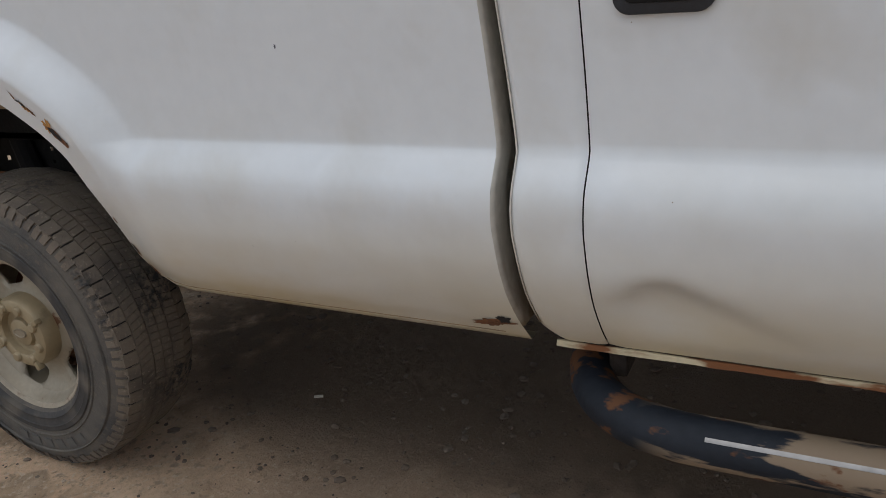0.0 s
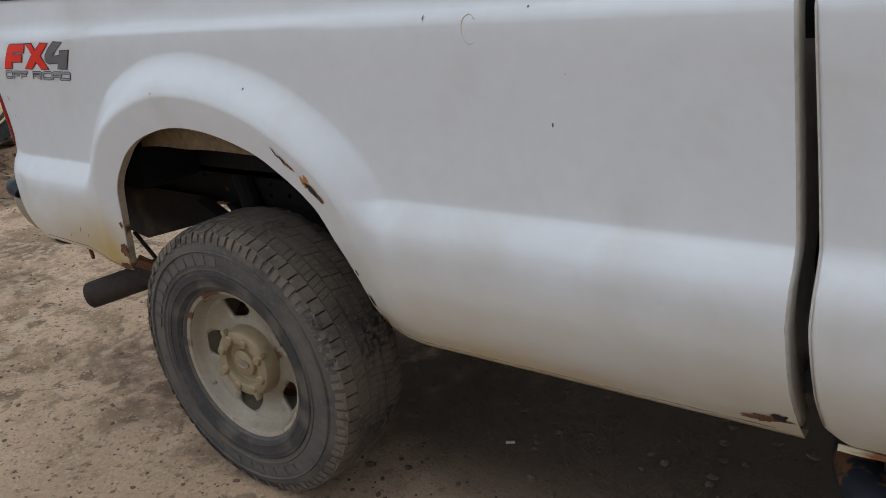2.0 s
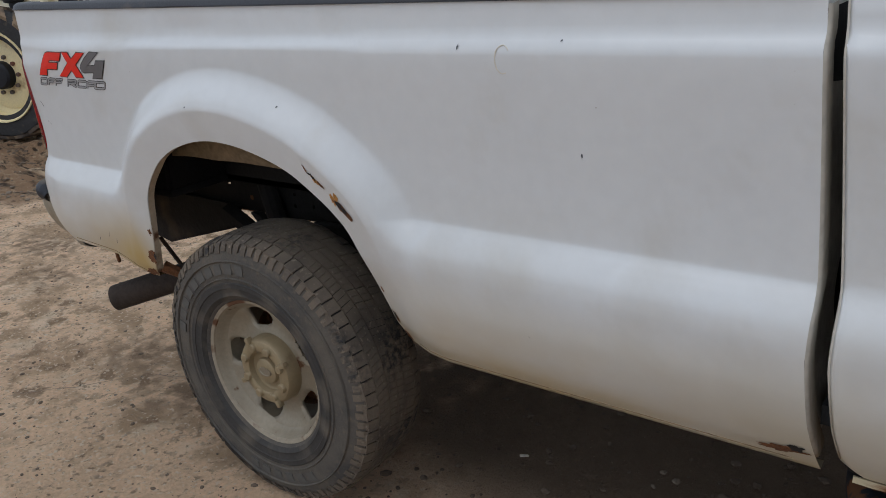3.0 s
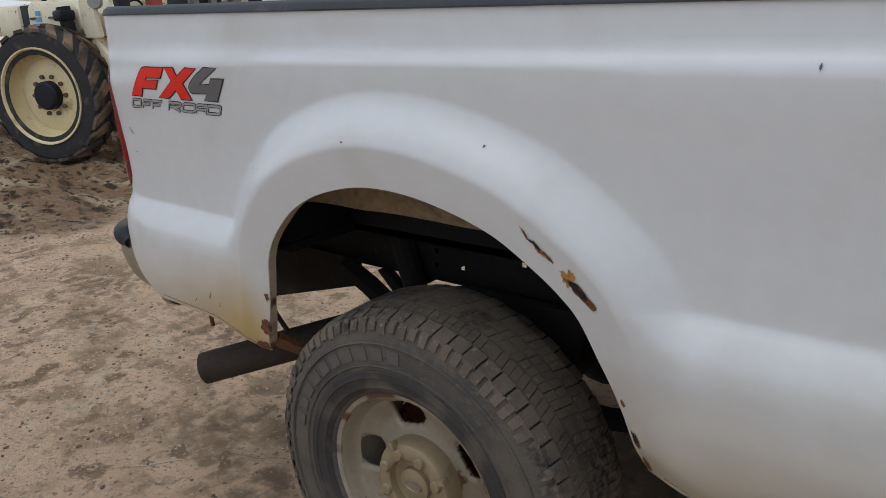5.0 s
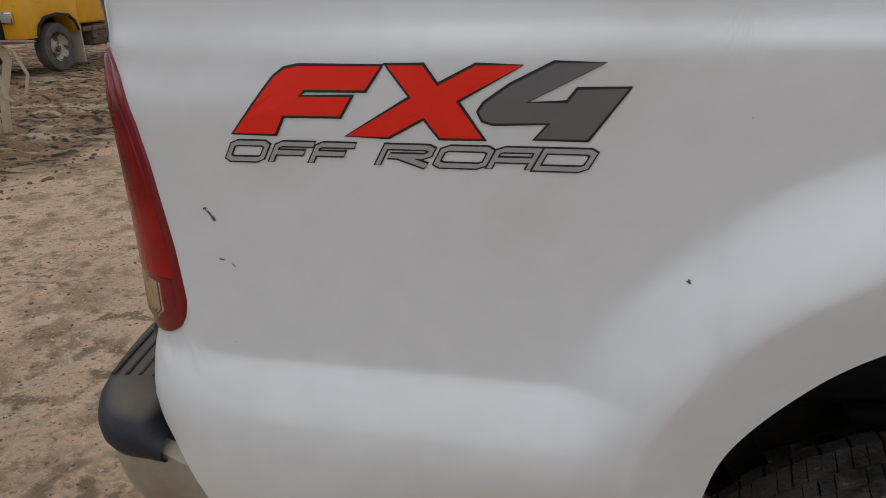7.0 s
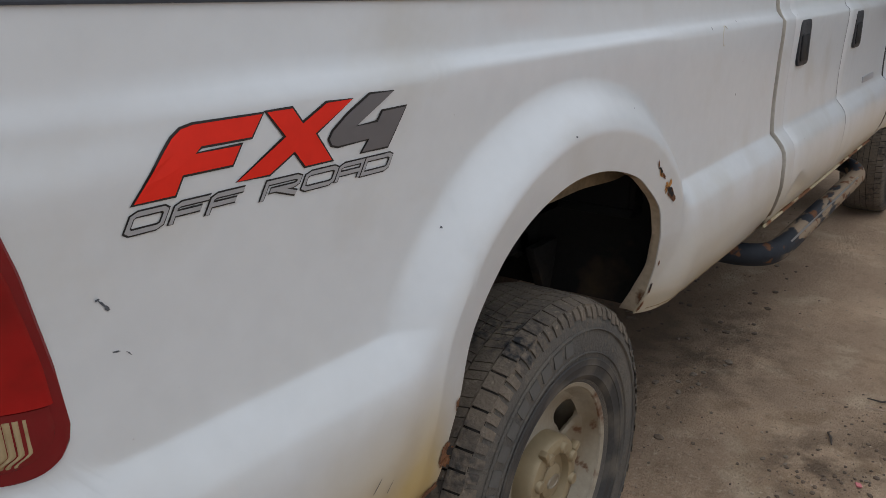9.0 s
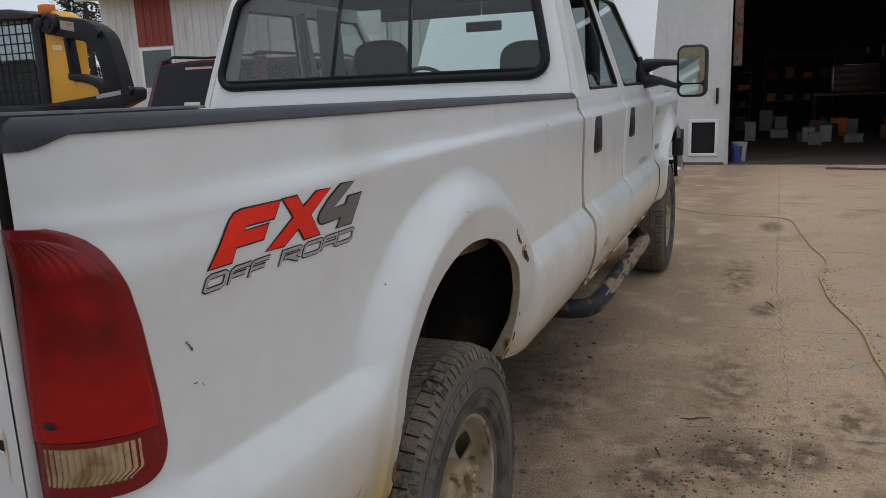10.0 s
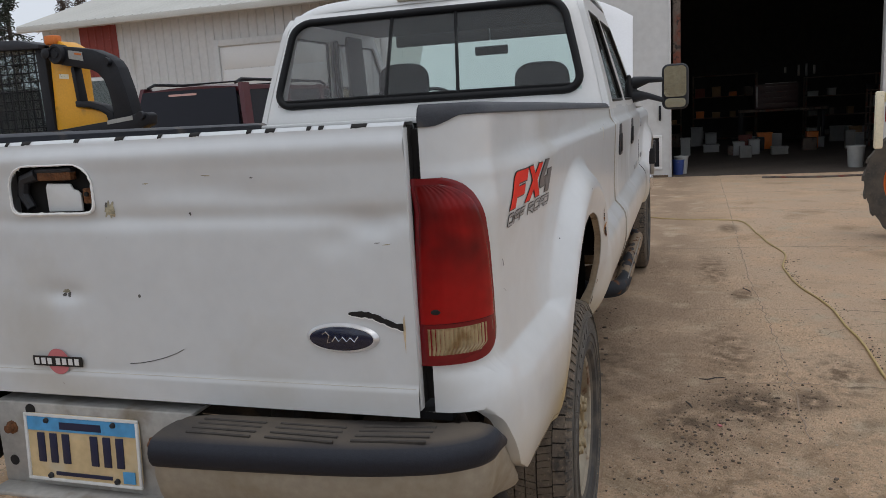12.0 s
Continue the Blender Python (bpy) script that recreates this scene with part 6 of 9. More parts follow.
def wheel(x, y, flip):
    if not WHEEL_MESH:
        bm = bmesh.new()
        lathe(bm, tyre_profile(), 96)
        for r in (0.30, 0.352):
            lathe(bm, [(r - 0.003, -0.130), (r, -0.1345), (r + 0.003, -0.130)], 96)
        WHEEL_MESH["tyre"] = mesh_of(bm, "tyre", 40)
        WHEEL_MESH["tread"] = mesh_of(tread_mesh(), "tread")
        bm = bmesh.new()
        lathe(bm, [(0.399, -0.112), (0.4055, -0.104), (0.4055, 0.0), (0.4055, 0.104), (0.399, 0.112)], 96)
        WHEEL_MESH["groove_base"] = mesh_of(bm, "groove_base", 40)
        bm = bmesh.new()
        lathe(bm, [(0.2325, -0.112), (0.238, -0.1225), (0.246, -0.1262), (0.248, -0.1285), (0.251, -0.1275), (0.262, -0.1300), (0.270, -0.1312), (0.272, -0.1335), (0.275, -0.1328), (0.285, -0.1335), (0.288, -0.131)], 96)
        WHEEL_MESH["bead_ring"] = mesh_of(bm, "bead_ring", 40)
        bm = bmesh.new()
        lathe(bm, [(0.2265, -0.0985), (0.2325, -0.1065), (0.2265, -0.1115), (0.2175, -0.1075), (0.2155, -0.103)], 96)
        WHEEL_MESH["rim_lip"] = mesh_of(bm, "rim_lip", 40)
        WHEEL_MESH["long_mark"] = mesh_of(sidewall_mark(0, radians(5.6), 0.314, 0.343), "raised_mark")
        WHEEL_MESH["wheel"] = mesh_of(wheel_face(None), "wheel", 40)
        WHEEL_MESH["hub_cap"] = mesh_of(hub_mesh(), "hub_cap", 35)
        bm = bmesh.new()
        lathe(bm, [(0.0145, -0.09), (0.014, -0.1165), (0.011, -0.1205), (0.0005, -0.1215)], 14)
        WHEEL_MESH["lug_nut"] = mesh_of(bm, "lug_nut", 40)
        bm = bmesh.new()
        lathe(bm, [(0.027, -0.096), (0.024, -0.1035), (0.020, -0.1035), (0.018, -0.1015), (0.0005, -0.1015)], 24)
        for v in bm.verts:
            v.co.z *= 0.55
        WHEEL_MESH["cap_emblem"] = mesh_of(bm, "cap_emblem", 40)
        bm = bmesh.new()
        lathe(bm, [(0.165, 0.02), (0.165, 0.05), (0.06, 0.05), (0.06, 0.0)], 40)
        WHEEL_MESH["brake_disc"] = mesh_of(bm, "brake_disc", 40)
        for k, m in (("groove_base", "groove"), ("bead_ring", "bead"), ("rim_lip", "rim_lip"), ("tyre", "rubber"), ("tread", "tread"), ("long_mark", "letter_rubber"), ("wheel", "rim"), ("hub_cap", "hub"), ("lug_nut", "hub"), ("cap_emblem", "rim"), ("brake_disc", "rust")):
            WHEEL_MESH[k].materials.append(M[m])
    w = new("wheel", WHEEL_MESH["wheel"])
    w.parent = truck
    w["label"] = "dusty steel wheel with five openings"
    w.matrix_basis = pose(x, y, HUB, 0, 0, 180 if flip else 0)
    for k in ("tyre", "tread", "groove_base", "bead_ring", "rim_lip", "hub_cap", "brake_disc", "cap_emblem"):
        o = new(k, WHEEL_MESH[k])
        o.parent = w
        if k == "tyre":
            o["label"] = "dusty black all-terrain tyre"
        if k == "tread":
            o["kind"] = "stuff"
    for a in [164 - 8.2 * k for k in range(10)] + [-104 + 9.0 * k for k in range(6)]:
        o = new("raised_mark", WHEEL_MESH["long_mark"])
        o.parent = w
        o.rotation_euler = (0, -radians(a), 0)
    for k in range(8):
        o = new("lug_nut", WHEEL_MESH["lug_nut"])
        o.parent = w
        t = radians(22.5 + 45 * k)
        o.location = (0.079 * math.cos(t), 0.006, 0.079 * math.sin(t))
    return w


WY = 0.145
wheel(0.0, WY, False)
wheel(0.0, 2 * YC - WY, True)
wheel(WHEELBASE, WY, False)
wheel(WHEELBASE, 2 * YC - WY, True)

# ---------------------------------------------------------------- chassis
for y in (0.46, 2 * YC - 0.46):
    # web with punched holes, flanges, and the deep bracket at its tail
    holes = [(-0.56, 0.815, 0.007), (-0.45, 0.77, 0.008), (-0.232, 0.805, 0.006), (-0.235, 0.765, 0.006), (-0.15, 0.822, 0.006), (-0.148, 0.772, 0.006), (-0.095, 0.85, 0.006), (0.04, 0.812, 0.006), (0.30, 0.80, 0.007)]
    bm = bmesh.new()
    cuts = sorted({-1.10, 3.9} | {hx + d * r for hx, hz, r in holes for d in (-1, 1)})
    for xa, xb in zip(cuts, cuts[1:]):
        zs = [0.73, 1.02]
        for hx, hz, r in holes:
            if abs((xa + xb) / 2 - hx) < r:
                zs += [hz - r, hz + r]
        zs.sort()
        for za, zb in zip(zs[::2], zs[1::2]):
            bm.faces.new([bm.verts.new(c) for c in ((xa, y, za), (xb, y, za), (xb, y, zb), (xa, y, zb))])
    inn = 0.05 if y < YC else -0.05
    box(bm, (-1.10, min(y, y + inn), 0.722), (3.9, max(y, y + inn), 0.732))
    box(bm, (-1.10, min(y, y + inn), 0.896), (3.9, max(y, y + inn), 0.904))
    part("frame_rail", bm, M["underbody"], truck, "dirty black frame rail with punched holes")
    part("tail_bracket", prism([(-1.08, 0.56), (-0.95, 0.535), (-0.53, 0.655), (-0.50, 0.74), (-1.08, 0.75)], 0.012, Matrix.Translation((0, y - 0.02, 0))), M["underbody"], truck, "black frame bracket")
    part("spring_hanger", prism([(-0.40, 0.74), (-0.36, 0.74), (-0.21, 0.60), (-0.25, 0.585)], 0.03, Matrix.Translation((0, y - 0.06, 0)), bevel=0.004), M["underbody"], truck)
    part("spring_hanger", prism([(-0.10, 0.745), (0.25, 0.745), (0.20, 0.60), (-0.02, 0.60)], 0.03, Matrix.Translation((0, y - 0.06, 0)), bevel=0.004), M["underbody"], truck)
    part("spring_hanger", prism([(0.50, 0.745), (0.75, 0.745), (0.70, 0.55), (0.60, 0.52)], 0.03, Matrix.Translation((0, y - 0.06, 0)), bevel=0.004), M["underbody"], truck)
    bm = bmesh.new()
    tube(bm, [(-0.53, y - 0.05, 0.73), (-0.44, y - 0.05, 0.685), (-0.33, y - 0.05, 0.615), (-0.15, y - 0.06, 0.53), (0, y - 0.06, 0.50), (0.3, y - 0.06, 0.50), (0.65, y - 0.06, 0.57), (0.80, y - 0.06, 0.66)], 0.030, 6)
    part("leaf_spring", bm, M["underbody"], truck, "dark leaf spring")
    bm = bmesh.new()
    tube(bm, [(-0.10, y - 0.12, 0.38), (-0.34, y - 0.02, 0.84)], 0.032, 10)
    part("shock_absorber", bm, M["underbody"], truck)
for x in (-0.95, -0.30, 0.55, 1.3, 2.4):
    part("crossmember", boxes(((x - 0.03, 0.46, 0.70), (x + 0.03, 2 * YC - 0.46, 0.78)), bevel=0.01), M["underbody"], truck)
bm = bmesh.new()
tube(bm, [(0, 0.20, HUB), (0, 2 * YC - 0.20, HUB)], 0.048, 14)
lathe(bm, [(0.001, -0.14), (0.09, -0.12), (0.16, -0.04), (0.16, 0.04), (0.09, 0.12), (0.001, 0.14)], 20, pose(0, YC, HUB))
part("rear_axle", bm, M["underbody"], truck, "dark rear axle", 50)
bm = bmesh.new()
tube(bm, [(WHEELBASE, 0.2, HUB), (WHEELBASE, 2 * YC - 0.2, HUB)], 0.045, 12)
part("front_axle", bm, M["underbody"], truck)
bm = bmesh.new()
tube(bm, [(0.1, YC, 0.44), (2.2, YC, 0.55)], 0.05, 12)
part("drive_shaft", bm, M["underbody"], truck)
# wheel houses: liners above the tyres
M["house_brown"] = mat("house_brown", (0.20, 0.145, 0.085), rough=0.95, scale=8, amount=0.45, bump=0.3)
for x0 in (WHEELBASE,):
    for s in (0, 1):
        rows = []
        for k in range(25):
            t = math.pi * k / 24
            rows.append([(x0 + 0.05 + 0.53 * math.cos(t), y, max(0.66, HUB + 0.08 + 0.61 * math.sin(t))) for y in (0.02, 0.035, 0.05)])
        b = sheet(rows, (0, 0, 0.006))
        part("wheel_house", mirrored(b) if s else b, M["underbody"], truck, "dark inner wheel house lip", 60)
for s in (0, 1):
    # tan inner skin that hangs just inside the lip
    rows = []
    for k in range(31):
        x = -0.36 + 0.82 * k / 30
        top = 1.115
        low = 1.0 + 0.012 * noise.noise((x * 6, 2.0, s)) + 0.05 * abs(x - 0.03) ** 2
        rows.append([(x, 0.13 + 0.02 * math.cos(6 * x), low), (x, 0.125, (low + top) / 2), (x, 0.12, top)])
    b = sheet(rows, (0, 0.004, 0))
    part("inner_arch", mirrored(b) if s else b, M["house_brown"], truck, "dusty tan inner wheel arch skin")
for s in (0, 1):
    rows = [[(0.60 + 0.05 * math.sin(math.pi * k / 12) - 0.10 * (k / 12) ** 3, y, 0.60 + 0.48 * k / 12) for y in (0.095, 0.20, 0.40, 0.60)] for k in range(13)]
    b = sheet(rows, (0.006, 0, 0))
    part("splash_panel", mirrored(b) if s else b, M["underbody"], truck, "dark splash panel behind the wheel", 60)
# exhaust: over the axle and out behind the wheel
bm = bmesh.new()
tube(bm, [(1.3, 0.62, 0.56), (0.5, 0.62, 0.58), (0.25, 0.60, 0.66), (0.0, 0.58, 0.68), (-0.22, 0.48, 0.65), (-0.38, 0.38, 0.60), (-0.53, 0.285, 0.553), (-0.68, 0.185, 0.505), (-0.818, 0.095, 0.460)], 0.046, 22, caps=False)
part("exhaust_pipe", bm, M["exhaust"], truck, "rusty brown exhaust tailpipe", 60)
# near-black lining and plug paint the shade inside the open pipe
bm = bmesh.new()
tube(bm, [(-0.68, 0.185, 0.505), (-0.8177, 0.0954, 0.4601)], 0.0435, 22, caps=False)
tube(bm, [(-0.70, 0.172, 0.4985), (-0.745, 0.143, 0.484)], 0.0425, 18)
part("dark_bore", bm, M["dark_hole"], truck, "dark inside of the tailpipe")
bm = bmesh.new()
tube(bm, [(-0.62, 0.26, 0.49), (-0.60, 0.24, 0.56), (-0.64, 0.2, 0.68)], 0.007, 6)
part("exhaust_hanger", bm, M["exhaust"], truck)

# ---------------------------------------------------------------- side step bar
for s in (0, 1):
    bm = bmesh.new()
    keys = [(1.530, 0.32, 0.515), (1.532, 0.25, 0.497), (1.543, 0.185, 0.487), (1.572, 0.122, 0.479), (1.628, 0.073, 0.471), (1.71, 0.047, 0.467), (1.85, 0.041, 0.466), (2.5, 0.041, 0.466), (3.08, 0.041, 0.466), (3.24, 0.050, 0.467), (3.36, 0.092, 0.473), (3.415, 0.165, 0.485), (3.43, 0.27, 0.51)]
    line = []
    for a, b, c, d in zip([keys[0]] + keys[:-2], keys[:-1], keys[1:], keys[2:] + [keys[-1]]):
        p0, p1, p2, p3 = [np.array(q) for q in (a, b, c, d)]
        line += [tuple(0.5 * (2 * p1 + (p2 - p0) * t + (2 * p0 - 5 * p1 + 4 * p2 - p3) * t ** 2 + (3 * p1 - p0 - 3 * p2 + p3) * t ** 3)) for t in (0, 0.2, 0.4, 0.6, 0.8)]
    tube(bm, line + [keys[-1]], 0.0435, 22)
    bar = part("step_bar", mirrored(bm) if s else bm, M["step_paint"], truck, "blue-black step bar with flaking paint", 60)
    rows = [[(x, 0.0050 + 0.0008 * math.sin(9 * x), 0.4915), (x, 0.0068, 0.4945), (x, 0.0098, 0.4972)] for x in np.linspace(1.78, 3.05, 30)]
    b = sheet(rows, (0, 0.003, -0.003))
    part("bare_strip", mirrored(b) if s else b, M["bare_metal"], bar, "bare metal strip")
    for x in (1.60, 2.4, 3.38):
        b = boxes(((x - 0.018, 0.16, 0.49), (x + 0.018, 0.26, 0.62)), bevel=0.008)
        part("step_bracket", mirrored(b) if s else b, M["exhaust"], bar, "rusty bracket")

# ---------------------------------------------------------------- marks, rust and decals on the near side
def on_side(x, z, off=0.0015):
    return side_point(x, z, off)


def patch(pts, off=0.0015):
    """A flat shape laid on the bed's side, from its outline in (x, z)."""
    bm = bmesh.new()
    from mathutils.geometry import tessellate_polygon
    vs = [bm.verts.new((x, 0, z)) for x, z in pts]
    for tri in tessellate_polygon([[Vector((x, z, 0)) for x, z in pts]]):
        bm.faces.new([vs[i] for i in tri])
    bmesh.ops.subdivide_edges(bm, edges=[e for e in bm.edges if e.calc_length() > 0.03], cuts=2)
    for v in bm.verts:
        v.co = on_side(v.co.x, v.co.z, off)
    bmesh.ops.recalc_face_normals(bm, faces=bm.faces)
    if bm.faces and sum(f.normal.y for f in bm.faces) > 0:
        bmesh.ops.reverse_faces(bm, faces=bm.faces)
    return bm


def grown(pts, d):
    """The outline pushed outwards by d."""
    n = len(pts)
    area = sum(a[0] * b[1] - b[0] * a[1] for a, b in zip(pts, pts[1:] + pts[:1]))
    s = 1 if area > 0 else -1
    out = []
    for i in range(n):
        p0, p1, p2 = pts[i - 1], pts[i], pts[(i + 1) % n]
        u = Vector((p1[0] - p0[0], p1[1] - p0[1])).normalized()
        v = Vector((p2[0] - p1[0], p2[1] - p1[1])).normalized()
        n1, n2 = Vector((u.y, -u.x)) * s, Vector((v.y, -v.x)) * s
        m = n1 + n2
        m = m / max(0.5, m.length_squared / 2) if m.length > 1e-6 else n1
        out.append((p1[0] + m.x * d, p1[1] + m.y * d))
    return out


def slope(pts):
    """Drawing units, millimetres from the decal's lower corner, to the panel."""
    return [(-0.885 + u * 0.001, 1.2425 + h * 0.001) for u, h in pts]


GLYPHS = {
    "red_decal": [
        [(2, 0), (50, 0), (61, 20), (125, 20), (138, 40), (80, 40), (88, 47), (154, 47), (172, 71), (82, 71), (67, 68), (55, 60), (43, 47)],
        [(130, -1), (176, -1), (215, 20), (231, -1), (275, -1), (249, 37), (315, 72), (270, 72), (230, 52), (216, 72), (179, 72), (203, 40)],
    ],
    "grey_decal": [[(346, 74), (393, 74), (319, 36), (359, 36), (369, 49), (416, 50), (379, 0), (329, 0), (343, 16), (286, 15), (276, 18), (272, 26), (278, 35), (304, 53)]],
}
for key, shapes in GLYPHS.items():
    for g in shapes:
        outline = slope(g)
        o = part("decal_outline", patch(grown(outline, 0.0028), 0.0012), M["black_decal"], bed, "", None)
        part("decal", patch(outline, 0.0022), M[key], bed, "red decal letter" if key == "red_decal" else "dark grey decal figure", None)


STROKES = {
    "O": [[(0.12, 0), (0, 0.14), (0, 0.86), (0.12, 1), (0.88, 1), (1, 0.86), (1, 0.14), (0.88, 0), (0.12, 0)]],
    "F": [[(0, -0.04), (0, 0.86), (0.12, 1), (1.0, 1)], [(0, 0.48), (0.82, 0.48)]],
    "R": [[(0, -0.04), (0, 1), (0.88, 1), (1, 0.88), (1, 0.60), (0.88, 0.46), (0.18, 0.46)], [(0.36, 0.46), (1.02, -0.06)]],
    "A": [[(0, -0.04), (0, 0.86), (0.14, 1), (1, 1), (1, -0.04)], [(0, 0.42), (1, 0.42)]],
    "D": [[(0, 0), (0, 1), (0.88, 1), (1, 0.86), (1, 0.14), (0.88, 0), (0, 0)]],
}


def stroke(line, w, place):
    """A flat band of half-width w along a broken line, mitred at its bends."""
    closed = line[0] == line[-1]
    pts = [Vector(p) for p in (line[:-1] if closed else line)]
    n = len(pts)
    bm = bmesh.new()
    ring = []
    for i, p in enumerate(pts):
        a = pts[i - 1] if (i or closed) else None
        b = pts[(i + 1) % n] if (i < n - 1 or closed) else None
        d1 = (p - a).normalized() if a else (b - p).normalized()
        d2 = (b - p).normalized() if b else d1
        n1, n2 = Vector((-d1.y, d1.x)), Vector((-d2.y, d2.x))
        m = (n1 + n2)
        m = m / max(0.6, m.length_squared / 2)
        q = p if (a and b) else (p - d1 * w * 0.4 if not a else p + d1 * w * 0.4)
        ring.append((bm.verts.new(place(q + m * w)), bm.verts.new(place(q - m * w))))
    for i in range(n if closed else n - 1):
        (a, b), (c, d) = ring[i], ring[(i + 1) % n]
        bm.faces.new((a, b, d, c))
    bmesh.ops.recalc_face_normals(bm, faces=bm.faces)
    if sum(f.normal.y for f in bm.faces) > 0:
        bmesh.ops.reverse_faces(bm, faces=bm.faces)
    return bm


LH, LW = 0.0182, 0.0400           # stroke box of one letter
for ch, x0 in zip("OFFROAD", (-0.895, -0.843, -0.797, -0.722, -0.660, -0.603, -0.556)):
    for k, line in enumerate(STROKES[ch]):
        for w, off, key in ((0.0042, 0.0011 + 0.0002 * k, "black_decal"), (0.0024, 0.0019 + 0.0002 * k, "silver_decal")):
            def place(q, x0=x0, off=off):
                z = 1.2135 + q.y - 0.004 * (x0 + q.x + 0.9)
                return on_side(x0 + q.x + 0.55 * q.y, z, off)

            scaled = [(px * LW * {"R": 1.26, "D": 1.22, "O": 1.0 if x0 < -0.8 else 1.25}.get(ch, 1.0), pz * LH) for px, pz in line]
            part("decal_letter", stroke(scaled, w, place), M[key], bed, "silver letter stroke with a black edge" if key == "silver_decal" else "", None)


def blotch(cx, cz, rx, rz, turn, seed, n=18, rag=0.35):
    """A ragged oval outline."""
    out = []
    n *= 2
    for k in range(n):
        t = 2 * math.pi * k / n
        c, s = math.cos(t), math.sin(t)
        r = 1 + rag * (1.3 * noise.noise((c * 1.6, s * 1.6, seed * 3.7)) + 0.9 * noise.noise((c * 4.5, s * 4.5, seed * 1.9)))
        x, z = rx * r * math.cos(t), rz * r * math.sin(t)
        c, s = math.cos(radians(turn)), math.sin(radians(turn))
        out.append((cx + x * c - z * s, cz + x * s + z * c))
    return out


# rust round the arch: stain first, torn dark metal on top
for cx, cz, rx, rz, turn, key, off, seed, rag in (
        (0.420, 0.998, 0.012, 0.017, 20, "rust_light", 0.0010, 3, 0.6), (0.440, 0.980, 0.026, 0.0065, -38, "rust", 0.0016, 4, 0.5), (0.457, 0.965, 0.017, 0.008, -36, "rust", 0.0018, 8, 0.4),
        (0.432, 0.987, 0.013, 0.006, -36, "dark_hole", 0.0022, 5, 0.3), (0.447, 0.974, 0.010, 0.005, -40, "dark_hole", 0.0024, 6, 0.3),
        (0.343, 1.064, 0.010, 0.0024, -58, "rust", 0.0016, 7, 0.6), (0.353, 1.054, 0.009, 0.0020, -22, "dark_hole", 0.0018, 27, 0.6), (0.364, 1.046, 0.010, 0.0030, -55, "dark_hole", 0.0016, 28, 0.6), (0.369, 1.040, 0.016, 0.0052, -38, "rust_light", 0.0010, 29, 0.7), (0.384, 1.030, 0.012, 0.0034, -40, "rust", 0.0014, 9, 0.6),
        (-0.389, 0.795, 0.006, 0.011, 0, "rust", 0.0016, 10, 0.6), (-0.415, 0.705, 0.019, 0.022, 10, "rust", 0.0016, 11, 0.4), (-0.402, 0.71, 0.008, 0.010, 10, "dark_hole", 0.002, 12, 0.3),
        (-0.452, 0.645, 0.032, 0.014, 15, "rust", 0.0016, 13, 0.4), (1.405, 0.640, 0.035, 0.010, 8, "rust", 0.0016, 14, 0.5), (1.43, 0.652, 0.014, 0.012, 0, "dark_hole", 0.0018, 15, 0.4),
        (0.516, 0.695, 0.006, 0.020, 10, "rust", 0.0014, 17, 0.6), (0.514, 0.70, 0.004, 0.012, 10, "dark_hole", 0.0018, 18, 0.5), (0.527, 0.635, 0.008, 0.014, 10, "rust", 0.0014, 19, 0.5), (0.502, 0.775, 0.003, 0.010, 15, "rust", 0.0014, 20, 0.4)):
    part("rust_patch", patch(blotch(cx, cz, rx, rz, turn, seed, rag=rag), off), M[key], bed, "rust-eaten patch", None)
M["hem"] = mat("hem", (0.27, 0.20, 0.12), rough=0.9, scale=30, amount=0.4)
# small scuffs
M["scuff"] = mat("scuff", (0.09, 0.095, 0.11), rough=0.8, scale=200, amount=0.5)
for cx, cz, rx, rz, turn, seed in ((-0.929, 1.147, 0.007, 0.0013, -55, 21), (-0.925, 1.141, 0.004, 0.0022, -60, 22), (-0.934, 1.153, 0.003, 0.0012, 10, 23), (-0.922, 1.090, 0.004, 0.0010, -10, 24), (-0.908, 1.083, 0.004, 0.0008, -50, 25),
                                   (-0.06, 1.19, 0.003, 0.002, 0, 26), (0.76, 1.335, 0.002, 0.004, 0, 27), (0.98, 1.345, 0.0018, 0.0018, 0, 28), (1.02, 1.14, 0.002, 0.004, 0, 29),
                                   (-0.60, 0.76, 0.012, 0.0012, 55, 31), (-0.57, 0.74, 0.010, 0.0010, 60, 32), (-0.68, 0.73, 0.014, 0.0010, 40, 33), (0.25, 1.2, 0.002, 0.002, 0, 34), (-0.40, 1.10, 0.002, 0.002, 0, 35)):
    part("scuff", patch(blotch(cx, cz, rx, rz, turn, seed, 10, 0.4), 0.0012), M["scuff"], bed, "", None)
# grimy hem along the lower edge behind the arch, and in front of it
for xs in (np.linspace(-0.86, -0.47, 40), np.linspace(0.56, 1.42, 40)):
    bm = bmesh.new()
    tube(bm, [on_side(float(x), lerp(LOW, float(x)) + 0.014, -0.0006) for x in xs], 0.0018, 5)
    part("hem_seam", bm, M["hem"], bed, "dirty seam along the lower edge")
# a shallow pushed-in ring high on the side
bm = bmesh.new()
tube(bm, [on_side(0.862 + 0.017 * math.cos(t), 1.312 + 0.026 * math.sin(t), 0.0) for t in [2 * math.pi * k / 26 for k in range(3, 22)]], 0.0014, 5)
part("dent_ring", bm, M["paint_edge"], bed)
bm = bmesh.new()
tube(bm, [(-0.76, 0.10, 0.68), (-0.765, 0.105, 0.62), (-0.77, 0.11, 0.60)], 0.006, 6)
part("drain_hook", bm, M["rust"], truck, "small rusty hook")
bm = bmesh.new()
tube(bm, [(-0.43, 0.06, 0.66), (-0.40, 0.10, 0.625), (-0.36, 0.14, 0.60)], [0.02, 0.016, 0.01], 6)
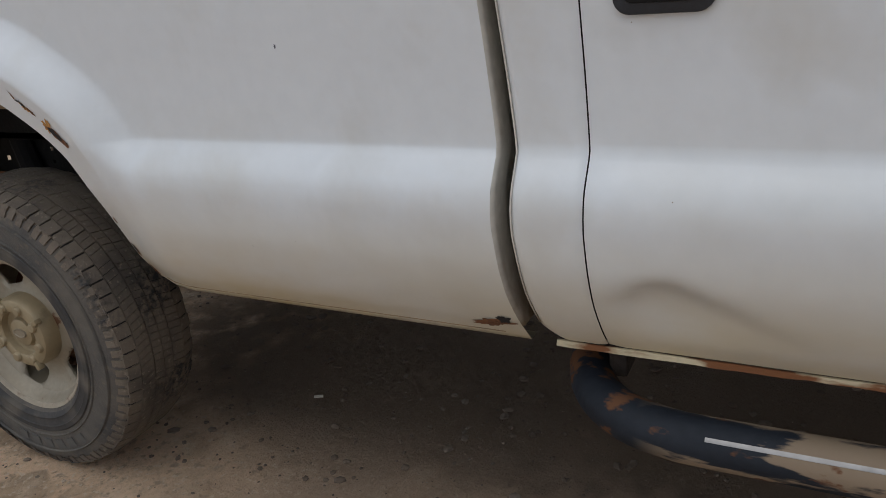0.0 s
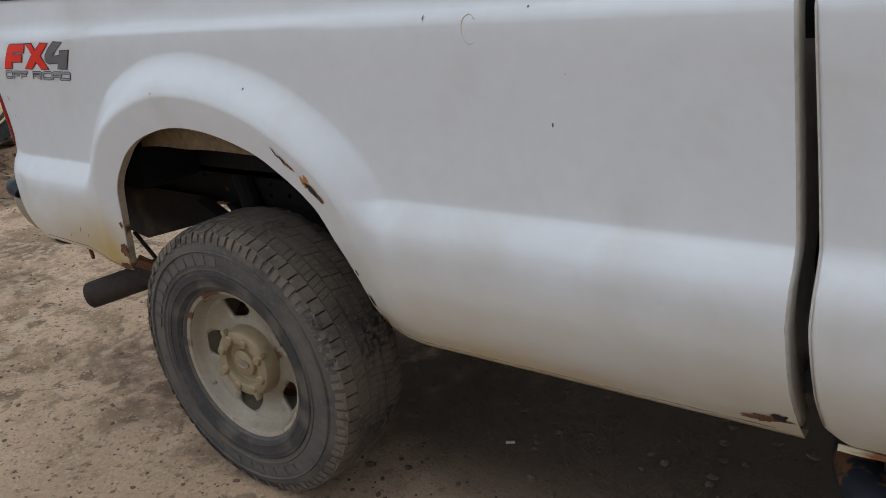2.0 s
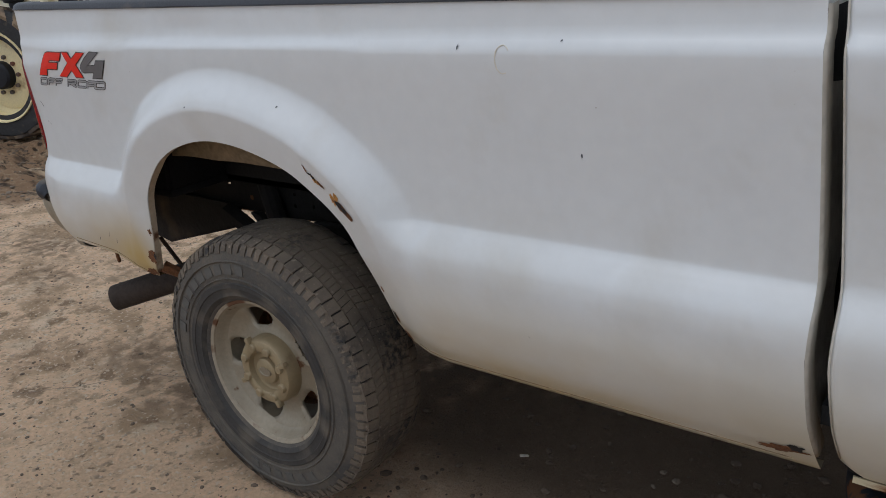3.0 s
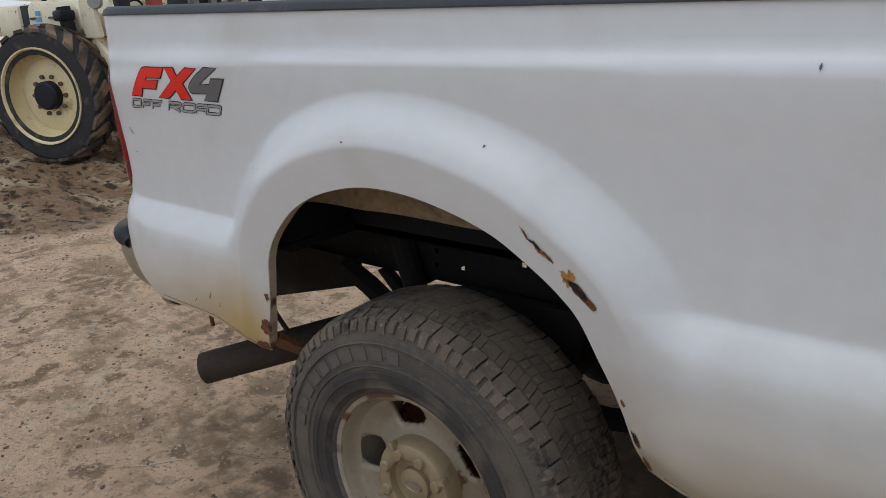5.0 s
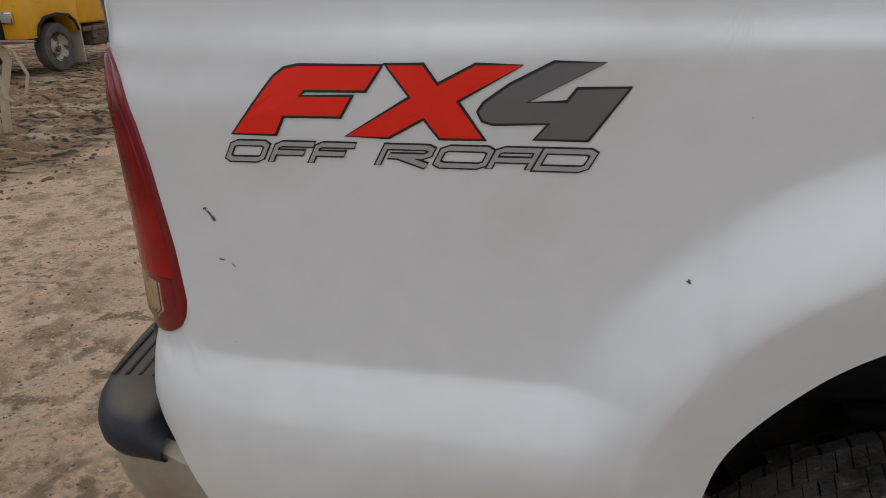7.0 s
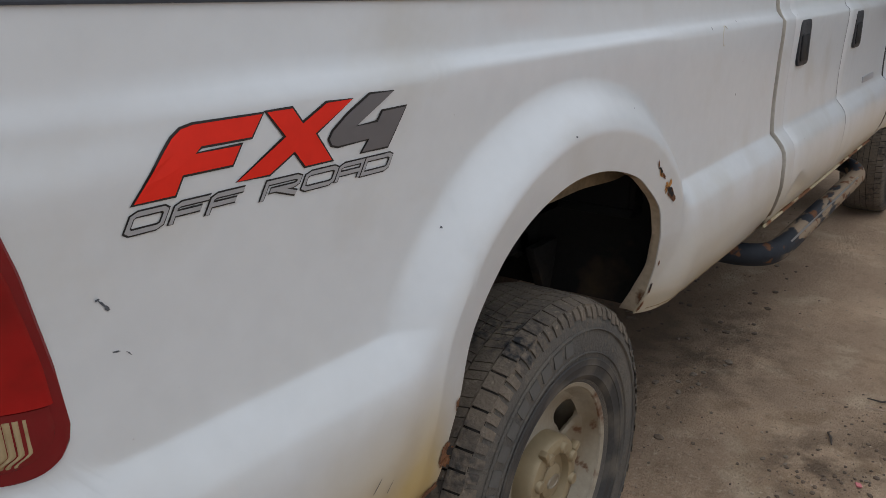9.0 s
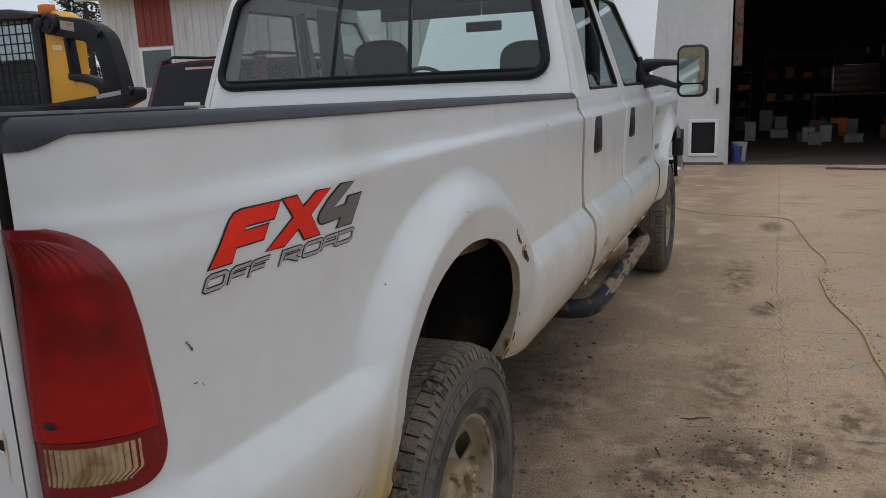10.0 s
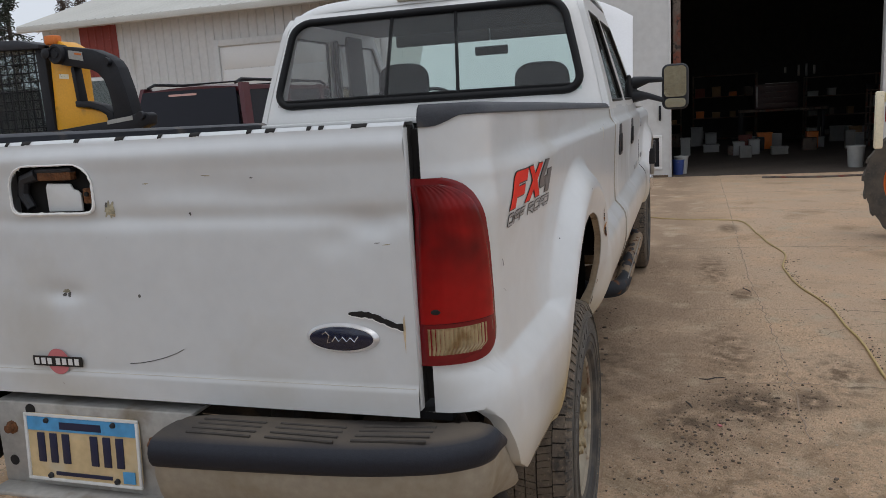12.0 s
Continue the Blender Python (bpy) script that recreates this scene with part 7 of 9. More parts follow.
part("bent_bracket", bm, M["rust"], truck, "bent rusty bracket")

# ---------------------------------------------------------------- ground: one sheet to the horizon
def ground_z(x, y):
    m = smooth01((-4.0 - x) / 1.6) * smooth01((y - 0.2) / 1.4)
    far = 1 - smooth01((math.hypot(x, y) - 22) / 10)
    rut = 0.045 * noise.noise((x * 0.9, y * 3.2, 2.0)) + 0.045 * noise.noise((x * 2.2 + 0.4 * y, y * 6.5, 5.0)) + 0.045 * noise.noise((x * 6, y * 9, 7.0)) - 0.04
    dirt = 0.010 * noise.noise((x * 3.5, y * 3.5, 1.0)) + 0.011 * noise.noise((x * 8, y * 8, 3.0))
    return far * (m * rut + dirt * (0.35 if x > 0.5 else 1.0)) - 0.002


def spread(lo, hi, step, far, growth=1.35):
    xs = list(np.arange(lo, hi + step / 2, step))
    d, a, b = step, xs[0], xs[-1]
    left, right = [], []
    while a > -far:
        d *= growth
        a -= d
        left.append(a)
    d = step
    while b < far:
        d *= growth
        b += d
        right.append(b)
    return left[::-1] + xs + right


gx, gy = spread(-11.0, 5.0, 0.055, 400), spread(-2.5, 9.0, 0.055, 400)
verts = [(x, y, ground_z(x, y)) for x in gx for y in gy]
k = len(gy)
faces = [(i * k + j, (i + 1) * k + j, (i + 1) * k + j + 1, i * k + j + 1) for i in range(len(gx) - 1) for j in range(k - 1)]
me = bpy.data.meshes.new("ground")
me.from_pydata(verts, [], faces)
me.shade_smooth()
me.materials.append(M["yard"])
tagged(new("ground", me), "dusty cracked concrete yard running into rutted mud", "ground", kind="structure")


def scatter(name, count, area, size, material, label, seed, squash=0.6):
    """Loose bits lying on the ground, as one mesh."""
    rnd = random.Random(seed)
    base = bmesh.new()
    bmesh.ops.create_icosphere(base, subdivisions=1, radius=1)
    bv = [v.co.copy() for v in base.verts]
    bf = [[v.index for v in f.verts] for f in base.faces]
    base.free()
    vs, fs = [], []
    for _ in range(count):
        x, y = area(rnd)
        if name == "pebbles" and -0.3 < x and 0.05 < y < 2.1:
            continue
        r = size[0] + (size[1] - size[0]) * rnd.random() ** 3
        a = rnd.uniform(0, 6.28)
        st = rnd.uniform(0.6, 1.5)
        z = ground_z(x, y) + r * squash * 0.45
        o = len(vs)
        for c in bv:
            q = c * (1 + 0.35 * noise.noise(c * 2 + Vector((x * 9, y * 9, 0))))
            px, py = q.x * st, q.y
            vs.append((x + r * (px * math.cos(a) - py * math.sin(a)), y + r * (px * math.sin(a) + py * math.cos(a)), z + r * squash * q.z))
        fs += [[o + i for i in f] for f in bf]
    me = bpy.data.meshes.new(name)
    me.from_pydata(vs, [], fs)
    me.materials.append(material)
    tagged(new(name, me), label, name.replace("_", " "), kind="stuff")


scatter("pebbles", 4500, lambda r: (r.uniform(-5.5, 3.0), r.uniform(-1.4, 3.4)), (0.0018, 0.0075), M["pebble"], "small pale stones strewn over the yard", 11, 0.45)
scatter("grit", 700, lambda r: (r.gauss(1.3, 0.5) if r.random() < 0.5 else r.uniform(-3.5, 5.0), r.gauss(-0.62, 0.22) if r.random() < 0.5 else r.uniform(-2.2, 1.8)), (0.0015, 0.0062), M["dark_grit"], "dark grit and clods on the concrete", 12)
scatter("dirt_crumbs", 4000, lambda r: (r.uniform(-5.0, 1.2), r.uniform(-0.9, 3.2)), (0.002, 0.009), M["mud"], "small brown crumbs of dirt on the yard", 14, 0.5)
scatter("dirt_lumps", 900, lambda r: (r.uniform(0.1, 2.9), r.uniform(0.15, 1.9)), (0.003, 0.018), M["mud"], "lumps of brown dirt under the truck", 18, 0.4)
scatter("clods", 4200, lambda r: (r.uniform(-10, -4.3), r.uniform(0.8, 8.0)), (0.005, 0.026), M["mud"], "churned mud clods", 13)


scatter("gravel_patch", 240, lambda r: (r.gauss(1.32, 0.17), r.gauss(-0.60, 0.14)), (0.002, 0.009), M["dark_grit"], "dark gravelly crumbs spilt on the concrete", 15, 0.6)
scatter("gravel_patch", 220, lambda r: (r.gauss(0.85, 0.22), r.gauss(-0.36, 0.12)), (0.002, 0.009), M["dark_grit"], "brown crumbs beside the wheel", 16, 0.6)


def crack(pts, width, seed):
    """A thin ragged crack or joint, a hair above the slab."""
    rnd = random.Random(seed)
    line = []
    for a, b in zip(pts, pts[1:]):
        n = max(2, int((Vector(b) - Vector(a)).length / 0.06))
        for i in range(n):
            t = i / n
            line.append((a[0] + (b[0] - a[0]) * t + rnd.uniform(-0.012, 0.012), a[1] + (b[1] - a[1]) * t + rnd.uniform(-0.012, 0.012)))
    rows = []
    for i, (x, y) in enumerate(line):
        q = line[min(i + 1, len(line) - 1)]
        p = line[max(i - 1, 0)]
        d = Vector((q[0] - p[0], q[1] - p[1])).normalized()
        w = width * rnd.uniform(0.15, 1.0)
        z = ground_z(x, y) + 0.0028
        rows.append([(x - d.y * w, y + d.x * w, z), (x, y, z + 0.0006), (x + d.y * w, y - d.x * w, z)])
    return sheet(rows)


M["crack"] = mat("crack", (0.33, 0.24, 0.17), rough=0.95, amount=0.3)
for i, (pts, w) in enumerate((([(0.9, -0.78), (2.2, -0.80), (4.0, -0.76), (7.0, -0.8), (11.5, -0.85)], 0.005), ([(1.55, -0.35), (1.62, -0.8), (1.58, -1.5), (1.6, -2.6)], 0.006), ([(3.0, -0.2), (3.05, -1.2), (2.9, -2.6)], 0.006),
                              ([(5.2, -0.1), (5.3, -1.4), (5.2, -3.2)], 0.008), ([(7.6, 0.2), (7.7, -1.5), (7.5, -3.6)], 0.010), ([(9.6, 0.2), (9.5, -1.6), (9.7, -3.8)], 0.010), ([(2.3, -0.9), (2.7, -1.3), (2.9, -1.9)], 0.004),
                              ([(-1.4, -0.1), (-1.0, 0.3), (-0.6, 0.45), (-0.2, 0.9)], 0.003))):
    ob = single("slab_joint", crack(pts, w, 40 + i), M["crack"], "dirt-filled joint in the concrete", "crack", kind="structure")

# extension cord
pts = [(9.8, 1.2), (8.2, 0.6), (7.3, 0.2), (7.0, -0.3), (6.9, -0.8), (6.5, -0.95), (6.0, -0.98), (5.4, -1.06), (4.9, -1.12), (4.62, -1.10), (4.3, -1.05), (3.9, -1.07), (3.4, -1.15), (2.9, -1.22), (2.35, -1.235), (1.9, -1.25), (1.5, -1.23), (1.1, -1.20), (0.7, -1.24), (0.2, -1.4)]
cu = [pts[0]]
for i in range(len(pts) - 1):
    p0, p1, p2, p3 = [np.array(pts[max(0, min(len(pts) - 1, i + d))]) for d in (-1, 0, 1, 2)]
    for t in np.linspace(0, 1, 9)[1:]:
        q = 0.5 * (2 * p1 + (p2 - p0) * t + (2 * p0 - 5 * p1 + 4 * p2 - p3) * t ** 2 + (3 * p1 - p0 - 3 * p2 + p3) * t ** 3)
        cu.append((float(q[0]) + 0.008 * math.sin(9 * q[0]), float(q[1]) + 0.010 * math.sin(7 * q[0] + 1)))
bm = bmesh.new()
tube(bm, [(x, y, ground_z(x, y) + 0.007) for x, y in cu], 0.0075, 8)
scatter("cord_litter", 420, lambda r: (lambda p: (p[0] + r.gauss(0, 0.04), p[1] - abs(r.gauss(0, 0.035)) - 0.008))(cu[int(len(cu) * r.uniform(0.45, 0.99))]), (0.002, 0.008), M["dark_grit"], "dark litter gathered along the cord", 17, 0.5)
single("extension_cord", bm, M["cord"], "yellowish extension cord lying across the concrete", "cord", smooth=80)


def stick(x, y, turn, size, seed):
    rnd = random.Random(seed)
    bm = bmesh.new()
    c, s = math.cos(radians(turn)), math.sin(radians(turn))
    tube(bm, [(x + c * t * size - s * rnd.uniform(-0.01, 0.01), y + s * t * size + c * rnd.uniform(-0.01, 0.01), 0.006) for t in (-0.5, -0.2, 0.1, 0.35, 0.5)], [0.002, 0.004, 0.004, 0.003, 0.001], 6)
    single("twig", bm, M["bark"], "dry dark twig on the concrete", "twig", "twigs on the concrete")


for x, y, a, sz, sd in ((3.55, -0.72, 20, 0.16, 1), (1.62, -0.42, -70, 0.14, 2), (3.3, -1.6, 60, 0.12, 3), (1.25, -0.3, 10, 0.09, 4), (4.2, -1.9, -30, 0.2, 5)):
    stick(x, y, a, sz, sd)
single("paper_scrap", boxes(((-0.014, -0.005, 0.0), (0.014, 0.005, 0.004)), bevel=0.001, m=pose(0.555, 0.555, 0.004, 10, 8, 40)), M["paint_edge"], "small pale scrap lying under the truck", "scrap")
single("candy_wrapper", boxes(((-0.012, -0.008, 0.0), (0.012, 0.008, 0.005)), bevel=0.001, m=pose(1.02, -0.43, 0.003, 8, 5, 20)), M["sticker_red"], "small crumpled red wrapper on the concrete", "wrapper")

# ---------------------------------------------------------------- the workshop: white steel front with a wide open doorway
SX = 12.0
shop_wall = single("wall_north", boxes(((SX, 0.62, 0), (SX + 0.15, 5.2, 5.2)), ((SX, -9.0, 0), (SX + 0.15, -3.36, 5.2)), ((SX, -3.36, 4.1), (SX + 0.15, 0.62, 5.2)), ((SX, -0.02, 0.75), (SX + 0.15, 0.62, 4.1)), ((SX, 0.55, 0), (SX + 0.15, 0.62, 0.75)),
                                    ((SX, -0.02, 0), (SX + 0.15, 0.12, 0.75)), ((SX, 0.12, 0), (SX + 0.15, 0.55, 0.16))), M["steel_white"], "white steel workshop front with a wide doorway", "wall", kind="structure")
for y in (0.95, 1.6, 2.25, 2.9, 3.55, 4.2, 4.85, -4.0, -4.9, -5.8, -6.7):
    part("panel_seam", boxes(((SX - 0.006, y - 0.012, 0.0), (SX + 0.002, y + 0.012, 5.2)), bevel=0.003), M["steel_white"], shop_wall)
part("door_jamb", boxes(((SX - 0.02, -0.06, 0), (SX + 0.17, -0.02, 4.1)), bevel=0.004), M["steel_white"], shop_wall)
part("door_track", boxes(((SX + 0.16, -0.22, 1.6), (SX + 0.26, -0.09, 4.1)), bevel=0.005), M["rusty_steel"], shop_wall, "rusty door track")
part("jamb", boxes(((SX - 0.02, -3.40, 0), (SX + 0.17, -3.355, 4.1)), bevel=0.004), M["steel_white"], shop_wall)
part("sill_board", boxes(((SX - 0.015, 0.0, 0.0), (SX, 5.2, 0.04)), bevel=0.004), M["dark_grit"], shop_wall)
flap = part("pet_flap", boxes(((SX + 0.03, 0.14, 0.18), (SX + 0.045, 0.53, 0.73))), M["machine_black"], shop_wall, "black rubber pet flap")
for lo, hi in (((SX - 0.03, 0.10, 0.14), (SX + 0.02, 0.57, 0.19)), ((SX - 0.03, 0.10, 0.70), (SX + 0.02, 0.57, 0.75)), ((SX - 0.03, 0.10, 0.19), (SX + 0.02, 0.15, 0.70)), ((SX - 0.03, 0.52, 0.19), (SX + 0.02, 0.57, 0.70))):
    part("flap_frame", boxes((lo, hi), bevel=0.006), M["clean_white"], shop_wall, "white plastic flap frame")
part("door_pull", boxes(((SX - 0.05, 0.11, 1.0), (SX, 0.15, 1.26)), bevel=0.012), M["machine_black"], shop_wall, "black pull handle")
# dark inside: the room's shade is painted into floor, walls and ceiling
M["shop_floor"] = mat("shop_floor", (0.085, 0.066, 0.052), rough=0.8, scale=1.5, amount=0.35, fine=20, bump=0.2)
single("workshop_floor", boxes(((SX + 0.02, -9.0, -0.05), (22.0, 5.0, 0.006))), M["shop_floor"], "dark workshop floor slab", "floor", kind="structure")
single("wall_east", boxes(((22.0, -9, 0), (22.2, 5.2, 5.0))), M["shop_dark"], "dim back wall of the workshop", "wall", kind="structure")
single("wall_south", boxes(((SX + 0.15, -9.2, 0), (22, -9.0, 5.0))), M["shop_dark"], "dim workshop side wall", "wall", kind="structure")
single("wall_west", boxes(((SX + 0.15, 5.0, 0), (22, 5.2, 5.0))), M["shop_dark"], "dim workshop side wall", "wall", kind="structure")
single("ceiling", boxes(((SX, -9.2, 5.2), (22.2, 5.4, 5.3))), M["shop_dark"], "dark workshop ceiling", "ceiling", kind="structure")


def bucket(x, y, s, material, label):
    bm = bmesh.new()
    lathe(bm, [(0.001, 0), (0.115 * s, 0.0), (0.14 * s, 0.33 * s), (0.147 * s, 0.33 * s), (0.147 * s, 0.36 * s), (0.128 * s, 0.36 * s), (0.108 * s, 0.02)], 20, Matrix.Rotation(radians(90), 4, "X"))
    b = single("bucket", bm, material, label, "bucket", "buckets in the workshop")
    b.location = (x, y, 0.002)
    bm = bmesh.new()
    tube(bm, [(0.14 * s * math.cos(t), 0, 0.33 * s - 0.10 * s * math.sin(t)) for t in [math.pi * i / 10 for i in range(11)]], 0.004, 5)
    h = part("bail", bm, M["bare_metal"], b)


def carton(x, y, z, w, h, d, material, label, lid=True):
    bm = boxes(((-d / 2, -w / 2, 0), (d / 2, w / 2, h)), bevel=0.008)
    c = single("storage_box", bm, material, label, "box", "boxes in the workshop")
    c.location = (x, y, z)
    if lid:
        part("lid", boxes(((-d / 2 - 0.008, -w / 2 - 0.008, h - 0.03), (d / 2 + 0.008, w / 2 + 0.008, h + 0.008)), bevel=0.006), material, c)


# dim_ colours are darkened to hold the shade inside the workshop
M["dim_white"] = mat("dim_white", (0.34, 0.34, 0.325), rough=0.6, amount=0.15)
M["blue_plastic"] = mat("blue_plastic", (0.03, 0.06, 0.22), rough=0.4, amount=0.15)
M["cardboard"] = mat("cardboard", (0.26, 0.17, 0.09), rough=0.9, amount=0.15)
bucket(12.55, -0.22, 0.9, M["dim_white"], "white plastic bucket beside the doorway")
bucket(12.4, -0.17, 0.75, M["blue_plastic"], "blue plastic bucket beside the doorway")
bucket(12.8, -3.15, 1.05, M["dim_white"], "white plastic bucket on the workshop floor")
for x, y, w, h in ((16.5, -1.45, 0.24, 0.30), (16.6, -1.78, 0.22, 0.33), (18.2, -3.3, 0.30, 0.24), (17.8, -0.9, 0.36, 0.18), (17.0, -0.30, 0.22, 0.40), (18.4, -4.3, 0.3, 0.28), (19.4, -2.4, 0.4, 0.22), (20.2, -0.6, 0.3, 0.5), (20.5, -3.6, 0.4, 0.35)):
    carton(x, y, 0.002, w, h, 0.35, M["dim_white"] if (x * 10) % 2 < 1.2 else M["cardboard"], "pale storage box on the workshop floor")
bench = thing("workbench", "dark steel workbench against the back of the workshop", "workbench")
part("bench_top", boxes(((18.6, -3.6, 0.88), (19.4, -1.6, 0.94)), bevel=0.01), M["rusty_steel"], bench)
for x in (18.65, 19.3):
    for y in (-3.55, -1.68):
        part("leg", boxes(((x, y, 0.002), (x + 0.07, y + 0.07, 0.88)), bevel=0.006), M["machine_black"], bench)
chest = thing("tool_chest", "dark brown-red tool chest with drawers", "tool chest")
M["chest_paint"] = mat("chest_paint", (0.05, 0.022, 0.020), rough=0.5, amount=0.2)
part("body", boxes(((18.75, -2.95, 0.945), (19.3, -1.95, 1.55)), bevel=0.015), M["chest_paint"], chest)
for i in range(4):
    d = part("drawer", boxes(((18.735, -2.92, 0.97 + 0.14 * i), (18.76, -1.98, 1.09 + 0.14 * i)), bevel=0.006), M["chest_paint"], chest)
    part("drawer_pull", boxes(((18.72, -2.7, 1.065 + 0.14 * i), (18.735, -2.2, 1.08 + 0.14 * i)), bevel=0.004), M["rusty_steel"], d)
part("chest_edge", boxes(((18.70, -2.9, 1.56), (18.80, -2.2, 1.575)), bevel=0.003), M["bare_metal"], chest)
rack = thing("wall_tools", "tools hung on the back wall", "tools")
for y, z, h in ((-3.35, 1.75, 0.3), (-3.55, 1.73, 0.34), (-3.75, 1.78, 0.24), (-3.0, 1.85, 0.16)):
    part("hung_tool", boxes(((21.94, y - 0.03, z), (21.985, y + 0.03, z + h)), bevel=0.01), M["bare_metal"], rack)
part("tool_board", boxes(((21.985, -4.2, 1.5), (21.998, -2.6, 2.4))), M["shop_dark"], rack)
part("chest_post", boxes(((18.72, -2.02, 1.0), (18.74, -1.99, 1.5)), bevel=0.003), M["bare_metal"], chest)


def shelf_rack(x, y, w, h, tiers):
    """Open steel shelving with four posts."""
    t = thing("shelf_rack", "dim open steel shelving in the workshop", "shelving", "racks in the workshop")
    for dx in (0, 0.42):
        for dy in (0, w - 0.04):
            part("post", boxes(((x + dx, y + dy, 0.006), (x + dx + 0.04, y + dy + 0.04, h)), bevel=0.004), M["rusty_steel"], t)
    for k in range(tiers):
        z = 0.12 + (h - 0.16) * k / (tiers - 1)
        part("shelf", boxes(((x, y, z), (x + 0.46, y + w, z + 0.025)), bevel=0.004), M["rusty_steel"], t)
    return [0.145 + (h - 0.16) * k / (tiers - 1) for k in range(tiers)]


# grey and red clutter, likewise coloured darker for the indoor shade
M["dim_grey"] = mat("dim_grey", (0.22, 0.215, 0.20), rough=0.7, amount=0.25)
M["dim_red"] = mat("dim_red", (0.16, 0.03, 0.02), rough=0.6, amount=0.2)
rnd = random.Random(77)
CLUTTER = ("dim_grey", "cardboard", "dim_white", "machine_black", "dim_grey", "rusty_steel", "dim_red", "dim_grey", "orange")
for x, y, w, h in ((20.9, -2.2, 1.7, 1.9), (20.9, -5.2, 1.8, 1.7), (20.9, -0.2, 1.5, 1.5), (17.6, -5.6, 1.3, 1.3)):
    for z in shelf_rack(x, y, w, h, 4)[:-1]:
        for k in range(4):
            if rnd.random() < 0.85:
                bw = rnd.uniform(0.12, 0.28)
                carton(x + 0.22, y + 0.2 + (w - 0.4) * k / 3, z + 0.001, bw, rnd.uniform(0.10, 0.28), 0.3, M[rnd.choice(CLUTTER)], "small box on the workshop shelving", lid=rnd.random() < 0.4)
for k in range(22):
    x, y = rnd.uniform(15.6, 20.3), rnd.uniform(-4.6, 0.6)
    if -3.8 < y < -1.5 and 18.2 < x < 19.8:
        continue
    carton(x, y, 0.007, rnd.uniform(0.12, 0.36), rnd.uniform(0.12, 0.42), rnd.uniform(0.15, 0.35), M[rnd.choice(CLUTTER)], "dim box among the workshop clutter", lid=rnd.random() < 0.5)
bm = bmesh.new()
tube(bm, [(11.4, -1.5, 0.012), (11.3, -2.0, 0.012), (11.25, -2.5, 0.012), (11.35, -3.0, 0.012), (11.2, -3.4, 0.012)], 0.018, 8)
single("air_hose", bm, M["rusty_steel"], "brown hose lying across the threshold", "hose", smooth=60)

# ---------------------------------------------------------------- the long shed: ribbed white walls, red door, pale roof
shed = thing("shed", "long white ribbed steel shed with a red door and pale roof", "shed")


def ribbed(x, y0, y1, z0, z1, pitch=0.23):
    """Ribbed steel cladding facing -x."""
    bm = bmesh.new()
    ys = [y0]
    y = y0
    line = [(x, y0)]
    while y < y1 - pitch:
        line += [(x, y + pitch * 0.72), (x - 0.02, y + pitch * 0.79), (x - 0.02, y + pitch * 0.91), (x, y + pitch)]
        y += pitch
    line.append((x, y1))
    lo = [bm.verts.new((a, b, z0)) for a, b in line]
    hi = [bm.verts.new((a, b, z1)) for a, b in line]
    for i in range(len(line) - 1):
        bm.faces.new((lo[i], hi[i], hi[i + 1], lo[i + 1]))
    bmesh.ops.recalc_face_normals(bm, faces=bm.faces)
    return bm


HX = 14.0
part("wall", boxes(((HX + 0.01, 5.2, 0), (HX + 0.15, 15.12, 3.95))), M["steel_white"], shed)
part("cladding", ribbed(HX, 5.2, 12.90, 0, 3.94), M["steel_white"], shed, "white ribbed cladding", None)
part("cladding", ribbed(HX, 14.02, 15.14, 0, 3.94), M["steel_white"], shed, "white ribbed cladding", None)
part("red_panel", ribbed(HX - 0.01, 12.91, 14.01, 2.70, 3.94, 0.22), M["steel_red"], shed, "dark red ribbed panel", None)
win = part("shed_window", boxes(((HX - 0.03, 12.92, 1.6), (HX, 14.0, 2.68)), bevel=0.01), M["clean_white"], shed, "white framed window below the red panel")
part("pane", boxes(((HX - 0.04, 13.0, 1.7), (HX - 0.03, 13.9, 2.6))), M["tinted_glass"], win)
gar = part("garage_door", boxes(((HX - 0.012, 7.2, 0.0), (HX + 0.005, 10.1, 3.15))), M["clean_white"], shed, "white sectional garage door")
for i in range(6):
    part("door_section", boxes(((HX - 0.024, 7.22, 0.03 + 0.52 * i), (HX - 0.012, 10.08, 0.53 + 0.52 * i)), bevel=0.006), M["clean_white"], gar)
for lo, hi in (((HX - 0.07, 10.1, 0), (HX + 0.01, 10.24, 3.3)), ((HX - 0.07, 7.06, 0), (HX + 0.01, 7.2, 3.3)), ((HX - 0.07, 7.2, 3.15), (HX + 0.01, 10.1, 3.3))):
    part("door_trim", boxes((lo, hi), bevel=0.008), M["steel_white"], shed)
rows = []
for i in range(161):
    y = 4.9 + (15.30 - 4.9) * i / 160
    r = 0.03 if i % 4 == 0 else 0.0
    rows.append([(HX - 0.62, y, 3.97 + r), (HX + 2.07, y, 4.87 + r), (HX + 5.5, y, 6.0 + r)])
part("roof", sheet(rows, (0, 0, -0.04)), M["roof_steel"], shed, "pale ribbed steel roof", None)
part("gutter", boxes(((HX - 0.66, 4.9, 3.83), (HX - 0.56, 15.30, 3.98)), bevel=0.02), M["roof_steel"], shed, "white gutter")
part("soffit", boxes(((HX - 0.58, 5.2, 3.90), (HX, 15.28, 3.93))), M["steel_white"], shed)
part("end_wall", boxes(((HX + 0.15, 15.0, 0), (HX + 11, 15.12, 3.95))), M["steel_white"], shed)

